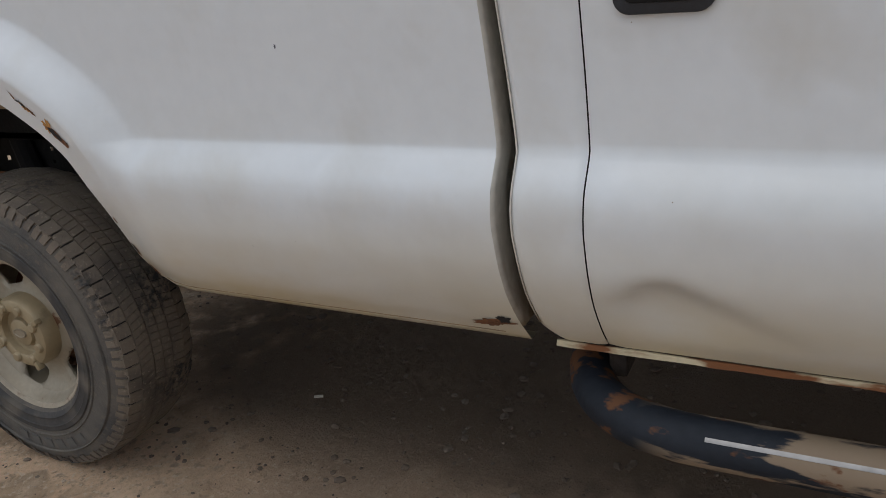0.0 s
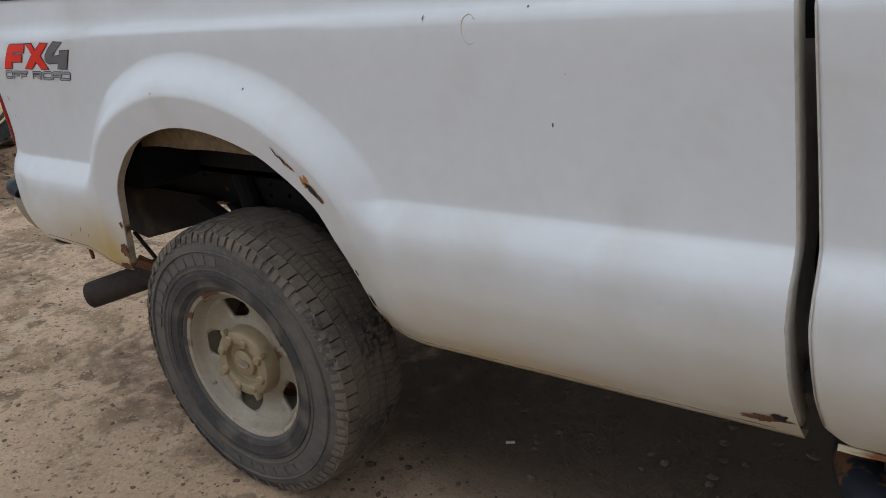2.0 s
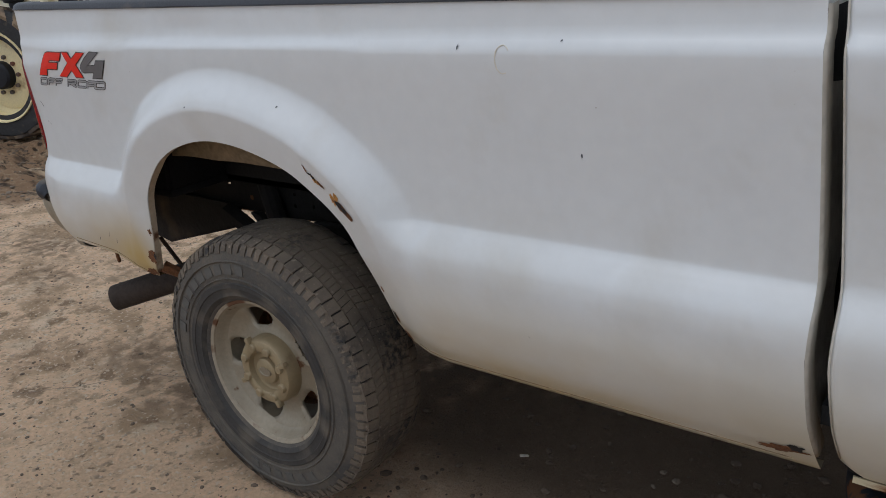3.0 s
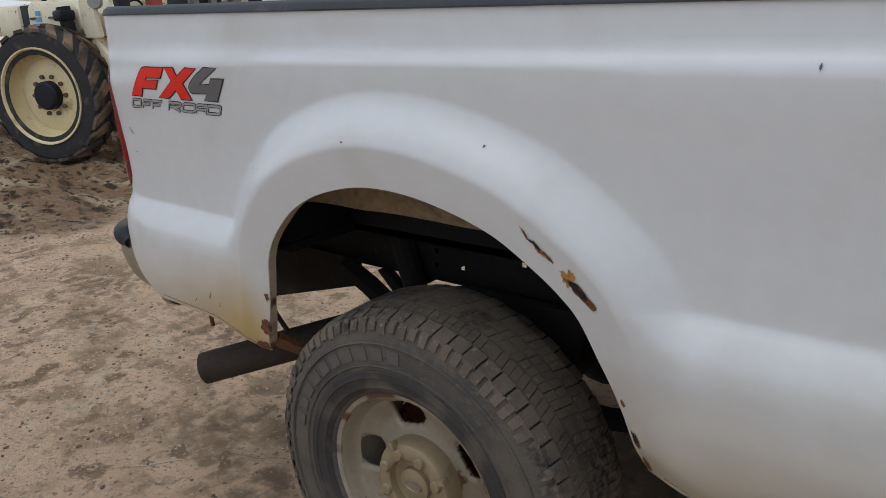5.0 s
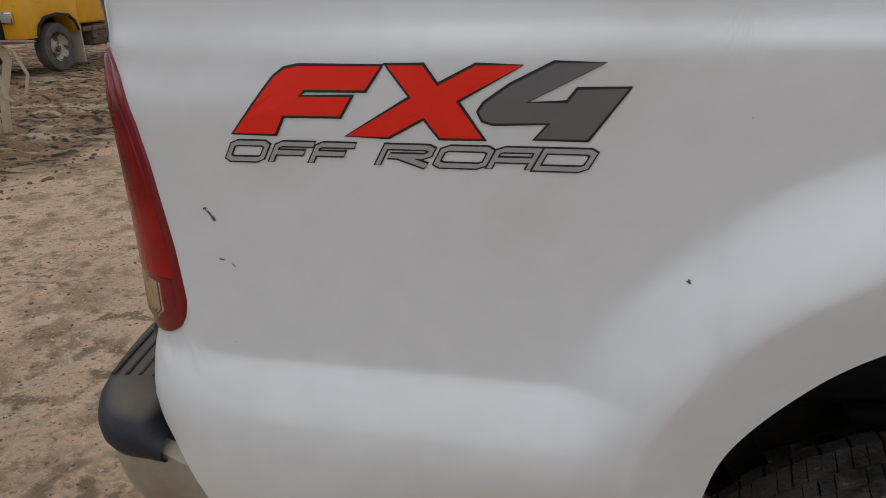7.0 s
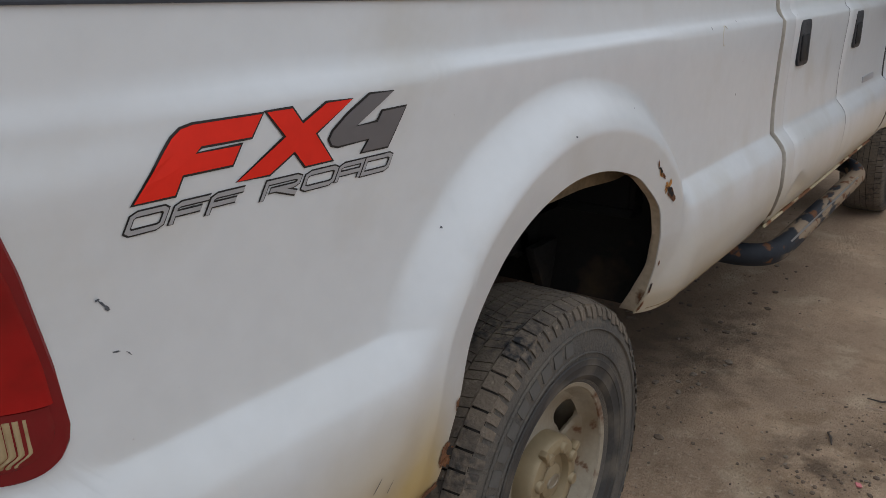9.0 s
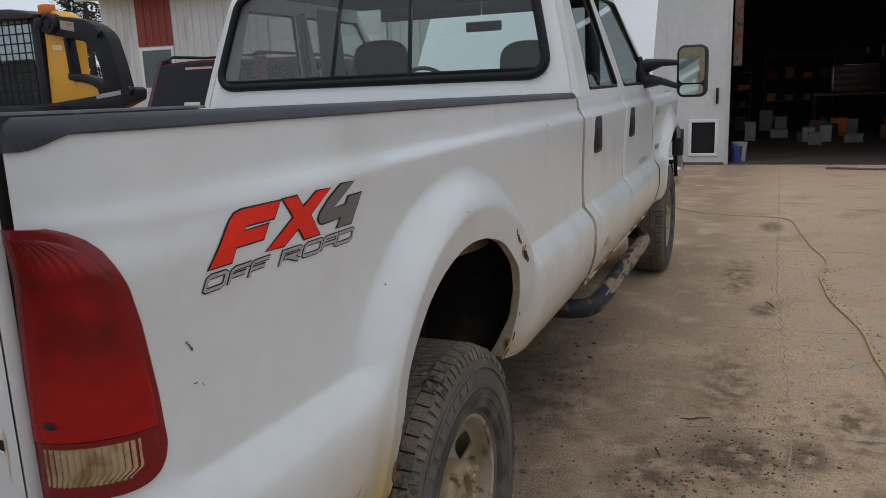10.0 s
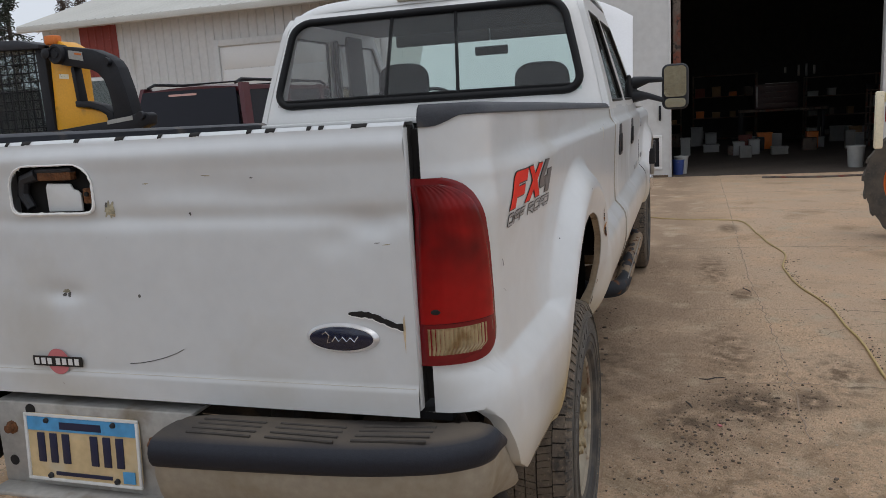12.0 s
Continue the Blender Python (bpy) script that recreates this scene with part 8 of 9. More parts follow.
# ---------------------------------------------------------------- trees behind the shed
def spruce(x, y, h, seed, bare):
    rnd = random.Random(seed)
    t = thing("spruce_tree" if not bare else "bare_tree", "thin dark spruce with gaps between its boughs" if not bare else "leafless tree with dark twigs", "tree", "trees behind the shed")
    bm = bmesh.new()
    tube(bm, [(x, y, 0), (x + 0.05, y, h * 0.4), (x, y + 0.05, h)], [0.22, 0.14, 0.02], 9)
    part("trunk", bm, M["bark"], t)
    limbs = bmesh.new()
    vs, fs = [], []
    n = 90
    for i in range(n):
        z = h * (0.18 + 0.80 * i / n)
        a = rnd.uniform(0, 6.283)
        ln = (1 - z / h) ** 0.8 * h * 0.26 * rnd.uniform(0.5, 1.1) + 0.15
        if bare:
            ln = h * 0.30 * rnd.uniform(0.4, 1.0) * (1.1 - z / h)
        droop = -0.25 if not bare else 0.7
        p0 = Vector((x, y, z))
        p1 = p0 + Vector((math.cos(a) * ln, math.sin(a) * ln, ln * droop))
        tube(limbs, [p0, p0.lerp(p1, 0.5) + Vector((0, 0, 0.06 * ln)), p1], [0.035, 0.022, 0.006], 5)
        m = 46 if not bare else 26
        for j in range(m):
            f = rnd.uniform(0.15, 1.0)
            c = p0.lerp(p1, f) + Vector((rnd.gauss(0, 0.10 * ln), rnd.gauss(0, 0.10 * ln), rnd.gauss(-0.05, 0.07 * ln + 0.03)))
            d = Vector((rnd.uniform(-1, 1), rnd.uniform(-1, 1), rnd.uniform(-0.8, 0.3))).normalized() * rnd.uniform(0.12, 0.3)
            w = d.cross(Vector((0, 0, 1))).normalized() * (0.05 if not bare else 0.012)
            o = len(vs)
            vs += [c, c + d * 0.5 + w, c + d, c + d * 0.5 - w, c + d * 0.5 + Vector((0, 0, 0.04))]
            fs += [(o, o + 1, o + 4), (o + 1, o + 2, o + 4), (o + 2, o + 3, o + 4), (o + 3, o, o + 4)]
    part("limbs", limbs, M["bark"], t)
    me = bpy.data.meshes.new("crown")
    me.from_pydata([tuple(v) for v in vs], [], fs)
    me.materials.append(M["needles"] if not bare else M["twigs"])
    ob = new("crown", me)
    ob.parent = t
    ob["kind"] = "stuff"


spruce(30.0, 32.2, 10.5, 1, False)
spruce(31.0, 29.6, 8.6, 2, True)
spruce(33.0, 36.5, 9.5, 3, True)
spruce(36.0, 33.0, 9.0, 4, True)

M["sticker_pink"] = mat("sticker_pink", (0.62, 0.40, 0.40), rough=0.6, amount=0.1)
# ---------------------------------------------------------------- maroon SUV
suv = thing("parked_suv", "dark maroon SUV with tinted rear glass and roof rack", "car")
SVX, SY0, SY1 = 5.45, 4.44, 6.14


def suv_body():
    bm = bmesh.new()
    box(bm, (SVX, SY0, 0.42), (SVX + 4.65, SY1, 1.18), 0.10, None, 3)
    box(bm, (SVX + 3.3, SY0 + 0.05, 0.9), (SVX + 4.6, SY1 - 0.05, 1.22), 0.10, None, 3)
    return bm


part("body", suv_body(), M["maroon"], suv, "maroon lower body", 50)
yc = (SY0 + SY1) / 2


def cabin_at(x, z, s):
    half = 0.85 - 0.16 * (z - 1.15) / 0.75
    return (x + 0.22 * (z - 1.15) / 0.75, yc + s * half, z)


bm = bmesh.new()
rows = [[(SVX + 0.22 + 2.6 * t, yc + s * 0.70, 1.86 + 0.035 * (1 - s * s) - 0.03 * (abs(2 * t - 1) ** 6)) for s in np.linspace(-1, 1, 9)] for t in np.linspace(0, 1, 12)]
part("roof", sheet(rows, (0, 0, -0.05)), M["maroon"], suv, "maroon roof", 50)
# pillars
for s in (-1, 1):
    for x, w in ((SVX + 0.02, 0.16), (SVX + 1.05, 0.12), (SVX + 2.05, 0.10)):
        bm = bmesh.new()
        vs = []
        for z in (1.15, 1.88):
            for dx in (0, w):
                for inn in (0, 0.05):
                    p = Vector(cabin_at(x + dx, z, s))
                    p.y -= s * inn
                    vs.append(bm.verts.new(p))
        for f in ((0, 2, 6, 4), (1, 3, 7, 5), (0, 1, 5, 4), (2, 3, 7, 6), (4, 5, 7, 6), (0, 1, 3, 2)):
            bm.faces.new([vs[i] for i in f])
        bmesh.ops.recalc_face_normals(bm, faces=bm.faces)
        part("pillar", bm, M["maroon"], suv)
    for x0, x1 in ((SVX + 0.18, SVX + 1.05), (SVX + 1.17, SVX + 2.05), (SVX + 2.15, SVX + 2.9)):
        rows = [[tuple(Vector(cabin_at(x, z, s)) - Vector((0, s * 0.02, 0))) for x in (x0, x1)] for z in (1.16, 1.86)]
        part("side_window", sheet(rows), M["privacy_glass"], suv, "dark tinted side glass")
gate = part("rear_hatch", boxes(((SVX - 0.01, SY0 + 0.12, 0.62), (SVX + 0.04, SY1 - 0.12, 1.16)), bevel=0.02), M["maroon"], suv)
rows = [[tuple(Vector(cabin_at(SVX + 0.0, z, s)) - Vector((0.012, 0, 0))) for s in np.linspace(-0.9, 0.9, 7)] for z in (1.14, 1.4, 1.65, 1.83)]
part("rear_glass", sheet(rows, (0.006, 0, 0)), M["privacy_glass"], suv, "dark tinted rear glass")
# added black sheet behind the rear glass, keeps the empty cabin dark
rows = [[tuple(Vector(cabin_at(SVX + 0.02, z, s)) - Vector((-0.03, 0, 0))) for s in np.linspace(-0.88, 0.88, 3)] for z in (1.14, 1.83)]
part("dark_backing", sheet(rows), M["machine_black"], suv)
part("glass_sticker", boxes(((SVX + 0.165, yc - 0.12, 1.765), (SVX + 0.172, yc + 0.26, 1.79)), m=None), M["sticker_pink"], suv, "pale red sticker strip on the rear glass")
part("number_plate", boxes(((SVX - 0.022, yc - 0.05, 1.30), (SVX - 0.012, yc + 0.17, 1.40)), bevel=0.004), M["clean_white"], suv, "pale blank plate")
for s in (-1, 1):
    bm = bmesh.new()
    y = yc + s * 0.60
    tube(bm, [(SVX + 0.25, y, 1.88), (SVX + 0.38, y, 1.925), (SVX + 2.5, y, 1.925), (SVX + 2.65, y, 1.88)], 0.018, 8)
    part("roof_rail", bm, M["machine_black"], suv, "black roof rail")
for x in (SVX + 0.75, SVX + 1.9):
    bm = bmesh.new()
    tube(bm, [(x, yc - 0.6, 1.92), (x, yc + 0.6, 1.92)], 0.010, 8)
    part("cross_bar", bm, M["machine_black"], suv)
for x in (SVX + 0.9, SVX + 3.7):
    for y in (SY0 + 0.08, SY1 - 0.08):
        bm = bmesh.new()
        lathe(bm, [(0.2, -0.10), (0.33, -0.11), (0.36, -0.06), (0.36, 0.06), (0.33, 0.11), (0.2, 0.10)], 28, pose(x, y, 0.36))
        w = part("wheel", bm, M["rubber"], suv)
        bm = bmesh.new()
        lathe(bm, [(0.2, -0.10), (0.19, -0.06), (0.001, -0.05), (0.001, 0.05), (0.19, 0.06), (0.2, 0.10)], 24, pose(x, y, 0.36))
        part("rim", bm, M["bare_metal"], w)
for y in (SY0 + 0.03, SY1 - 0.18):
    part("tail_lamp", boxes(((SVX - 0.02, y, 0.85), (SVX + 0.06, y + 0.15, 1.12)), bevel=0.02), M["red_lens"], suv)

# ---------------------------------------------------------------- skid steer, boom lowered
skid = thing("skid_steer", "yellow and black skid steer loader with mesh-guarded cab", "loader")
KX = 3.35
part("chassis", boxes(((KX - 0.3, 4.35, 0.35), (KX + 1.9, 6.3, 1.05)), bevel=0.06), M["machine_yellow"], skid)
part("engine_cover", boxes(((KX - 0.5, 4.75, 0.9), (KX + 0.2, 6.0, 1.45)), bevel=0.05), M["machine_black"], skid)
def skid_plate(outline, depth, x=3.3, bevel=0.012):
    """A plate across the machine: outline in (distance from the cab's corner, height)."""
    return prism(outline, depth, pose(x, 5.06, 0, 0, 0, -90), bevel=bevel)


part("tower", skid_plate([(-0.01, 1.2), (-0.01, 1.5), (0.03, 2.19), (0.14, 2.22), (0.28, 2.14), (0.25, 2.0), (0.25, 1.64), (0.40, 1.62), (0.52, 1.585), (0.60, 1.53), (0.62, 1.2)], 0.22), M["machine_yellow"], skid, "yellow boom tower")
bm = bmesh.new()
lathe(bm, [(0.001, -0.10), (0.03, -0.10), (0.035, -0.09), (0.055, -0.09), (0.06, -0.10), (0.075, -0.10), (0.085, -0.085), (0.085, 0.1), (0.001, 0.1)], 28, pose(3.3, 4.89, 2.10, 0, 0, 90 + 180))
part("pivot_pin", bm, M["machine_black"], skid, "black boom pivot")
bm = bmesh.new()
lathe(bm, [(0.001, -0.12), (0.03, -0.12), (0.045, -0.11), (0.045, 0.1), (0.001, 0.1)], 20, pose(3.3, 4.98, 2.11, 0, 0, 90 + 180))
part("hose_fitting", bm, M["machine_black"], skid)
part("boom_arm", skid_plate([(0.18, 2.17), (0.30, 2.155), (0.53, 2.115), (0.66, 2.06), (0.73, 2.01), (0.77, 1.95), (0.82, 1.77), (0.88, 1.48), (0.67, 1.48), (0.655, 1.66), (0.64, 1.76), (0.61, 1.85), (0.56, 1.91), (0.50, 1.945), (0.31, 1.985), (0.18, 2.01)], 0.14, 3.24), M["machine_black"], skid, "black arched boom arm")
part("boom_brace", skid_plate([(0.26, 1.70), (0.43, 1.68), (0.55, 1.645), (0.64, 1.58), (0.66, 1.50), (0.58, 1.50), (0.57, 1.56), (0.50, 1.60), (0.40, 1.63), (0.26, 1.645)], 0.12, 3.26), M["machine_black"], skid)
part("arm_post", skid_plate([(0.25, 1.99), (0.29, 1.99), (0.315, 1.68), (0.27, 1.68)], 0.10, 3.27), M["machine_black"], skid)
part("lift_arm", skid_plate([(-0.5, 1.30), (-0.5, 1.40), (0.28, 1.47), (0.81, 1.52), (0.97, 1.56), (1.05, 1.56), (1.085, 1.54), (1.07, 1.46), (0.9, 1.40)], 0.12, 3.16), M["machine_black"], skid, "long black lift arm")
for a_, z_, x_ in ((0.685, 2.0, 3.225), (1.02, 1.535, 3.15)):
    bm = bmesh.new()
    lathe(bm, [(0.001, -0.02), (0.018, -0.02), (0.022, -0.012), (0.034, -0.012), (0.036, 0.03), (0.001, 0.03)], 18, pose(x_, 5.06 - a_, z_, 0, 0, -90 + 180))
    part("arm_pin", bm, M["machine_black"], skid)
part("warning_label", skid_plate([(0.285, 2.055), (0.43, 2.025), (0.43, 2.10), (0.285, 2.125)], 0.004, 3.234, 0), M["dim_white"], skid, "white safety label")
part("label_mark", skid_plate([(0.35, 2.085), (0.42, 2.072), (0.42, 2.088), (0.35, 2.10)], 0.003, 3.230, 0), M["orange"], skid)
part("model_mark", skid_plate([(0.66, 1.478), (0.92, 1.505), (0.92, 1.54), (0.66, 1.512)], 0.003, 3.156, 0), M["dim_white"], skid)
part("tower_label", skid_plate([(0.10, 1.90), (0.20, 1.89), (0.20, 1.93), (0.10, 1.94)], 0.003, 3.296, 0), M["cream"], skid)
# cab
for y in (5.07, 6.15):
    part("cab_post", boxes(((3.28, y, 1.0), (3.36, y + 0.10, 2.2)), bevel=0.012), M["machine_black"], skid, "black cab post")
part("cab_roof", prism([(-1.30, 2.20), (-0.01, 2.16), (-0.01, 2.20), (-0.25, 2.25), (-1.30, 2.30)], 0.45, pose(3.22, 5.06, 0, 0, 0, -90), bevel=0.012), M["grey_plastic"], skid, "dark cab roof")
bm = bmesh.new()
for i in range(12):
    z = 1.25 + 0.08 * i
    tube(bm, [(3.29, 5.15, z), (3.29, 6.16, z)], 0.006, 5)
for i in range(12):
    y = 5.19 + 0.08 * i
    tube(bm, [(3.285, y, 1.2), (3.285, y, 2.17)], 0.006, 5)
g = part("window_guard", bm, M["machine_black"], skid, "black steel mesh guard")
g["kind"] = "stuff"
part("cab_window", boxes(((3.32, 5.16, 1.2), (3.325, 6.16, 2.17))), M["tinted_glass"], skid)
part("cab_back", boxes(((3.62, 5.2, 1.0), (3.66, 6.1, 1.55)), bevel=0.02), M["machine_black"], skid)
part("operator_seat", boxes(((3.42, 5.4, 1.2), (3.55, 5.9, 1.85)), bevel=0.05), M["seat"], skid, "dark operator seat")
part("beacon", boxes(((3.26, 4.93, 2.19), (3.36, 5.04, 2.27)), bevel=0.015), M["orange"], skid, "orange marker lamp")
for x in (KX + 0.05, KX + 1.4):
    for y in (4.2, 6.45):
        bm = bmesh.new()
        lathe(bm, [(0.2, -0.14), (0.36, -0.16), (0.42, -0.12), (0.42, 0.12), (0.36, 0.16), (0.2, 0.14)], 30, pose(x, y, 0.415))
        w = part("wheel", bm, M["rubber"], skid)
        bm = bmesh.new()
        lathe(bm, [(0.2, -0.13), (0.15, -0.06), (0.001, -0.05), (0.001, 0.05), (0.15, 0.06), (0.2, 0.13)], 24, pose(x, y, 0.415))
        part("rim", bm, M["machine_yellow"], w)

# ---------------------------------------------------------------- tractor beside the doorway
tractor = thing("tractor", "old tractor with orange wheel rims and pale fenders", "tractor")
TX, TY = 5.6, -2.37


def big_tyre(r, half, m):
    bm = bmesh.new()
    lathe(bm, [(r * 0.60, -half * 0.9), (r * 0.78, -half * 1.02), (r * 0.92, -half * 0.95), (r * 0.96, -half * 0.7), (r * 0.965, 0), (r * 0.96, half * 0.7), (r * 0.92, half * 0.95), (r * 0.75, half), (r * 0.58, half * 0.9)], 48, m)
    return bm


def lugs(r, half, m, n=18, wide=1.0):
    """Slanting bars of a field tyre."""
    bm = bmesh.new()
    for k in range(n):
        for s in (-1, 1):
            t0 = 2 * math.pi * (k + (0.5 if s > 0 else 0)) / n
            vs = []
            for rr in (r * 0.955, r):
                for a, dt, w in ((0.02, 0.13, 0.045), (half * 0.96, -0.13, 0.055)):
                    drop = r * 0.05 if a > half * 0.5 else 0
                    for d in (-w, w):
                        t = t0 + dt + wide * d * (0.8 if rr == r else 1)
                        vs.append(bm.verts.new(((rr - drop) * math.cos(t), s * a, (rr - drop) * math.sin(t))))
            for f in ((4, 5, 7, 6), (0, 1, 5, 4), (2, 3, 7, 6), (0, 2, 6, 4), (1, 3, 7, 5)):
                bm.faces.new([vs[i] for i in f])
    bmesh.ops.recalc_face_normals(bm, faces=bm.faces)
    bmesh.ops.transform(bm, matrix=m, verts=bm.verts)
    return bm


for x, y in ((TX, TY), (TX + 1.05, TY - 1.25)):
    mw = pose(x, y, 0.533, 0, 0, 48)
    w = part("wheel", big_tyre(0.533, 0.14, mw), M["rubber"], tractor, "worn black tractor tyre")
    lg = part("lug_ring", lugs(0.545, 0.14, mw), M["rubber"], w)
    lg["kind"] = "stuff"
    bm = bmesh.new()
    lathe(bm, [(0.335, -0.13), (0.325, -0.12), (0.31, -0.07), (0.24, -0.045), (0.12, -0.05), (0.10, -0.09), (0.001, -0.095), (0.001, 0.095), (0.10, 0.09), (0.24, 0.045), (0.31, 0.07), (0.335, 0.13)], 36, mw)
    part("rim", bm, M["orange"], w, "faded orange rim")
part("axle", boxes(((-0.06, -1.7, 0.47), (0.06, 0.0, 0.60)), bevel=0.03, m=pose(TX, TY, 0, 0, 0, -36)), M["rusty_steel"], tractor)
part("tractor_body", boxes(((-0.35, -1.7, 0.5), (2.6, -0.75, 1.15)), bevel=0.08, m=pose(TX + 0.2, TY, 0, 0, 0, -36)), M["orange"], tractor)
part("fender_post", boxes(((TX - 0.14, -1.985, 0.86), (TX - 0.08, -1.915, 1.37)), bevel=0.014), M["cream"], tractor, "pale upright guard")
part("fender_rail", boxes(((TX - 0.14, -2.75, 1.27), (TX - 0.08, -1.99, 1.36)), bevel=0.014), M["cream"], tractor, "pale top rail")
part("lamp_plate", prism(rounded(-0.10, 1.10, 0.10, 1.27, 0.03), 0.02, pose(TX - 0.15, -2.15, 0, 0, 0, -90), bevel=0.004), M["cream"], tractor)
part("reflector", boxes(((TX - 0.152, -2.045, 1.10), (TX - 0.14, -1.99, 1.24)), bevel=0.004), M["red_lens"], tractor, "red reflector")
bm = bmesh.new()
lathe(bm, [(0.001, -0.03), (0.03, -0.028), (0.034, -0.035), (0.055, -0.035), (0.058, 0.0), (0.001, 0.0)], 20, pose(TX - 0.16, -2.14, 1.19, 0, 0, -90))
part("work_lamp", bm, M["machine_black"], tractor, "round dark lamp")
bm = bmesh.new()
tube(bm, [(TX - 0.11, -2.03, 1.36), (TX - 0.11, -2.02, 1.42), (TX - 0.11, -2.06, 1.46), (TX - 0.11, -2.11, 1.45), (TX - 0.11, -2.13, 1.36)], 0.012, 6)
part("wire_loop", bm, M["orange"], tractor, "orange wire loop", 60)

# ---------------------------------------------------------------- telehandler with pallet forks, behind the pickup
tele = thing("telehandler", "muddy cream telehandler with rusty pallet forks", "telehandler")
FX_, FY1, FY2 = -7.4, 2.88, 5.05


def tele_wheel(x, y, z, turn):
    mw = pose(x, y, z, 0, 0, turn)
    w = part("wheel", big_tyre(0.695, 0.19, mw), M["tele_tyre"], tele, "big black tyre with mud on its tread")
    lg = part("lug_ring", lugs(0.715, 0.20, mw, 20, 1.9), M["mud_rubber"], w)
    lg["kind"] = "stuff"
    bm = bmesh.new()
    lathe(bm, [(0.492, -0.165), (0.492, -0.205), (0.480, -0.205), (0.468, -0.19), (0.455, -0.11), (0.435, -0.03), (0.385, -0.015), (0.372, -0.012), (0.366, -0.028), (0.34, -0.040), (0.22, -0.05), (0.001, -0.055)], 56, mw)
    r = part("rim", bm, M["rim_yellow"], w, "yellowed cream dished rim")
    bm = bmesh.new()
    lathe(bm, [(0.15, -0.03), (0.145, -0.13), (0.12, -0.15), (0.001, -0.155)], 24, mw)
    part("hub", bm, M["machine_black"], w, "black hub")
    for k in range(10):
        bm = bmesh.new()
        lathe(bm, [(0.022, -0.04), (0.022, -0.10), (0.001, -0.105)], 8, mw @ pose(0.195 * math.cos(k * 0.6283), 0.02, 0.195 * math.sin(k * 0.6283)))
        part("wheel_nut", bm, M["rusty_steel"], w)


tele_wheel(FX_ + 0.12, FY1 + 0.06, 0.675, 21)
tele_wheel(FX_ - 0.05, FY2, 0.585, 30)
tele_wheel(FX_ - 3.0, FY1 + 0.05, 0.66, 0)
tele_wheel(FX_ - 3.0, FY2, 0.60, 0)
part("frame", prism([(-3.6, 0.55), (0.86, 0.57), (0.95, 0.86), (0.47, 1.22), (-3.6, 1.22)], 1.08, pose(FX_, 3.32, 0), bevel=0.03), M["cream"], tele, "cream main frame")
part("wheel_arch", prism([(0.64, 0.56), (0.88, 0.575), (0.965, 0.86), (0.47, 1.235), (0.2, 1.235), (0.2, 1.05), (0.62, 0.76)], 0.05, pose(FX_, 3.27, 0), bevel=0.012), M["cream"], tele, "cream wheel arch")
part("axle", boxes(((FX_ - 0.12, 3.0, 0.5), (FX_ + 0.12, 4.70, 0.72)), bevel=0.04), M["cream"], tele)
part("engine_deck", boxes(((FX_ - 1.57, 3.25, 1.23), (FX_ - 1.02, 3.75, 1.60)), bevel=0.06), M["cream"], tele, "cream rear engine cover")
hood_box = part("engine_hood", prism([(-0.80, 1.27), (0.26, 1.27), (0.36, 1.33), (0.30, 1.52), (0.20, 1.60), (-0.68, 1.62), (-0.78, 1.56)], 0.42, pose(FX_, 3.25, 0), bevel=0.03), M["cream"], tele, "cream engine hood")
part("hood_gap", boxes(((FX_ - 1.02, 3.29, 1.23), (FX_ - 0.79, 3.70, 1.585)), bevel=0.01), M["machine_black"], tele)
for k in range(3):
    part("hood_decal", boxes(((FX_ - 0.62 + 0.012 * k, 3.246, 1.335 + 0.065 * k), (FX_ - 0.45 - 0.02 * k, 3.2505, 1.385 + 0.065 * k))), M["plate_blue"], hood_box, "faded blue decal bar")
for x in (-0.72, -0.30):
    part("hood_latch", boxes(((FX_ + x, 3.232, 1.43), (FX_ + x + 0.11, 3.252, 1.452)), bevel=0.004), M["rusty_steel"], hood_box, "steel latch")
part("vent_opening", boxes(((FX_ + 0.61, 3.40, 1.33), (FX_ + 0.655, 3.53, 1.435)), bevel=0.006), M["machine_black"], tele, "black vent opening")
part("front_cowl", boxes(((FX_ + 0.10, 3.34, 1.23), (FX_ + 0.65, 3.66, 1.47)), bevel=0.05), M["cream"], tele, "cream front cowl")
part("deck_edge", boxes(((FX_ - 0.2, 3.34, 1.222), (FX_ + 0.44, 4.38, 1.245)), bevel=0.004), M["house_brown"], tele, "dirty step plate")
part("mast_bracket", prism([(0.15, 1.22), (0.45, 1.22), (0.36, 1.9), (0.2, 1.95), (0.12, 1.9)], 0.06, pose(FX_ + 0.26, 3.22, 0), bevel=0.02), M["cream"], tele, "cream upright bracket")
bm = bmesh.new()
tube(bm, [(FX_ + 0.24, 3.14, 1.54), (FX_ + 0.26, 3.15, 1.32), (FX_ + 0.31, 3.16, 1.00)], [0.07, 0.07, 0.045], 12)
part("tilt_ram", bm, M["machine_black"], tele, "black hydraulic ram")
part("ram_head", boxes(((FX_ + 0.15, 3.05, 1.40), (FX_ + 0.33, 3.22, 1.51)), bevel=0.03), M["machine_black"], tele)
bm = bmesh.new()
lathe(bm, [(0.001, -0.05), (0.06, -0.05), (0.07, -0.02), (0.07, 0.05), (0.001, 0.05)], 20, pose(FX_ + 0.66, 3.26, 1.57, 0, 0, 50))
part("head_lamp", bm, M["dim_white"], tele, "round lamp")
part("boom", prism([(-4.2, 1.75), (1.3, 1.42), (1.55, 1.35), (1.6, 1.75), (-4.2, 2.15)], 0.30, pose(FX_, 4.24, 0), bevel=0.03), M["cream"], tele, "cream telescopic boom")
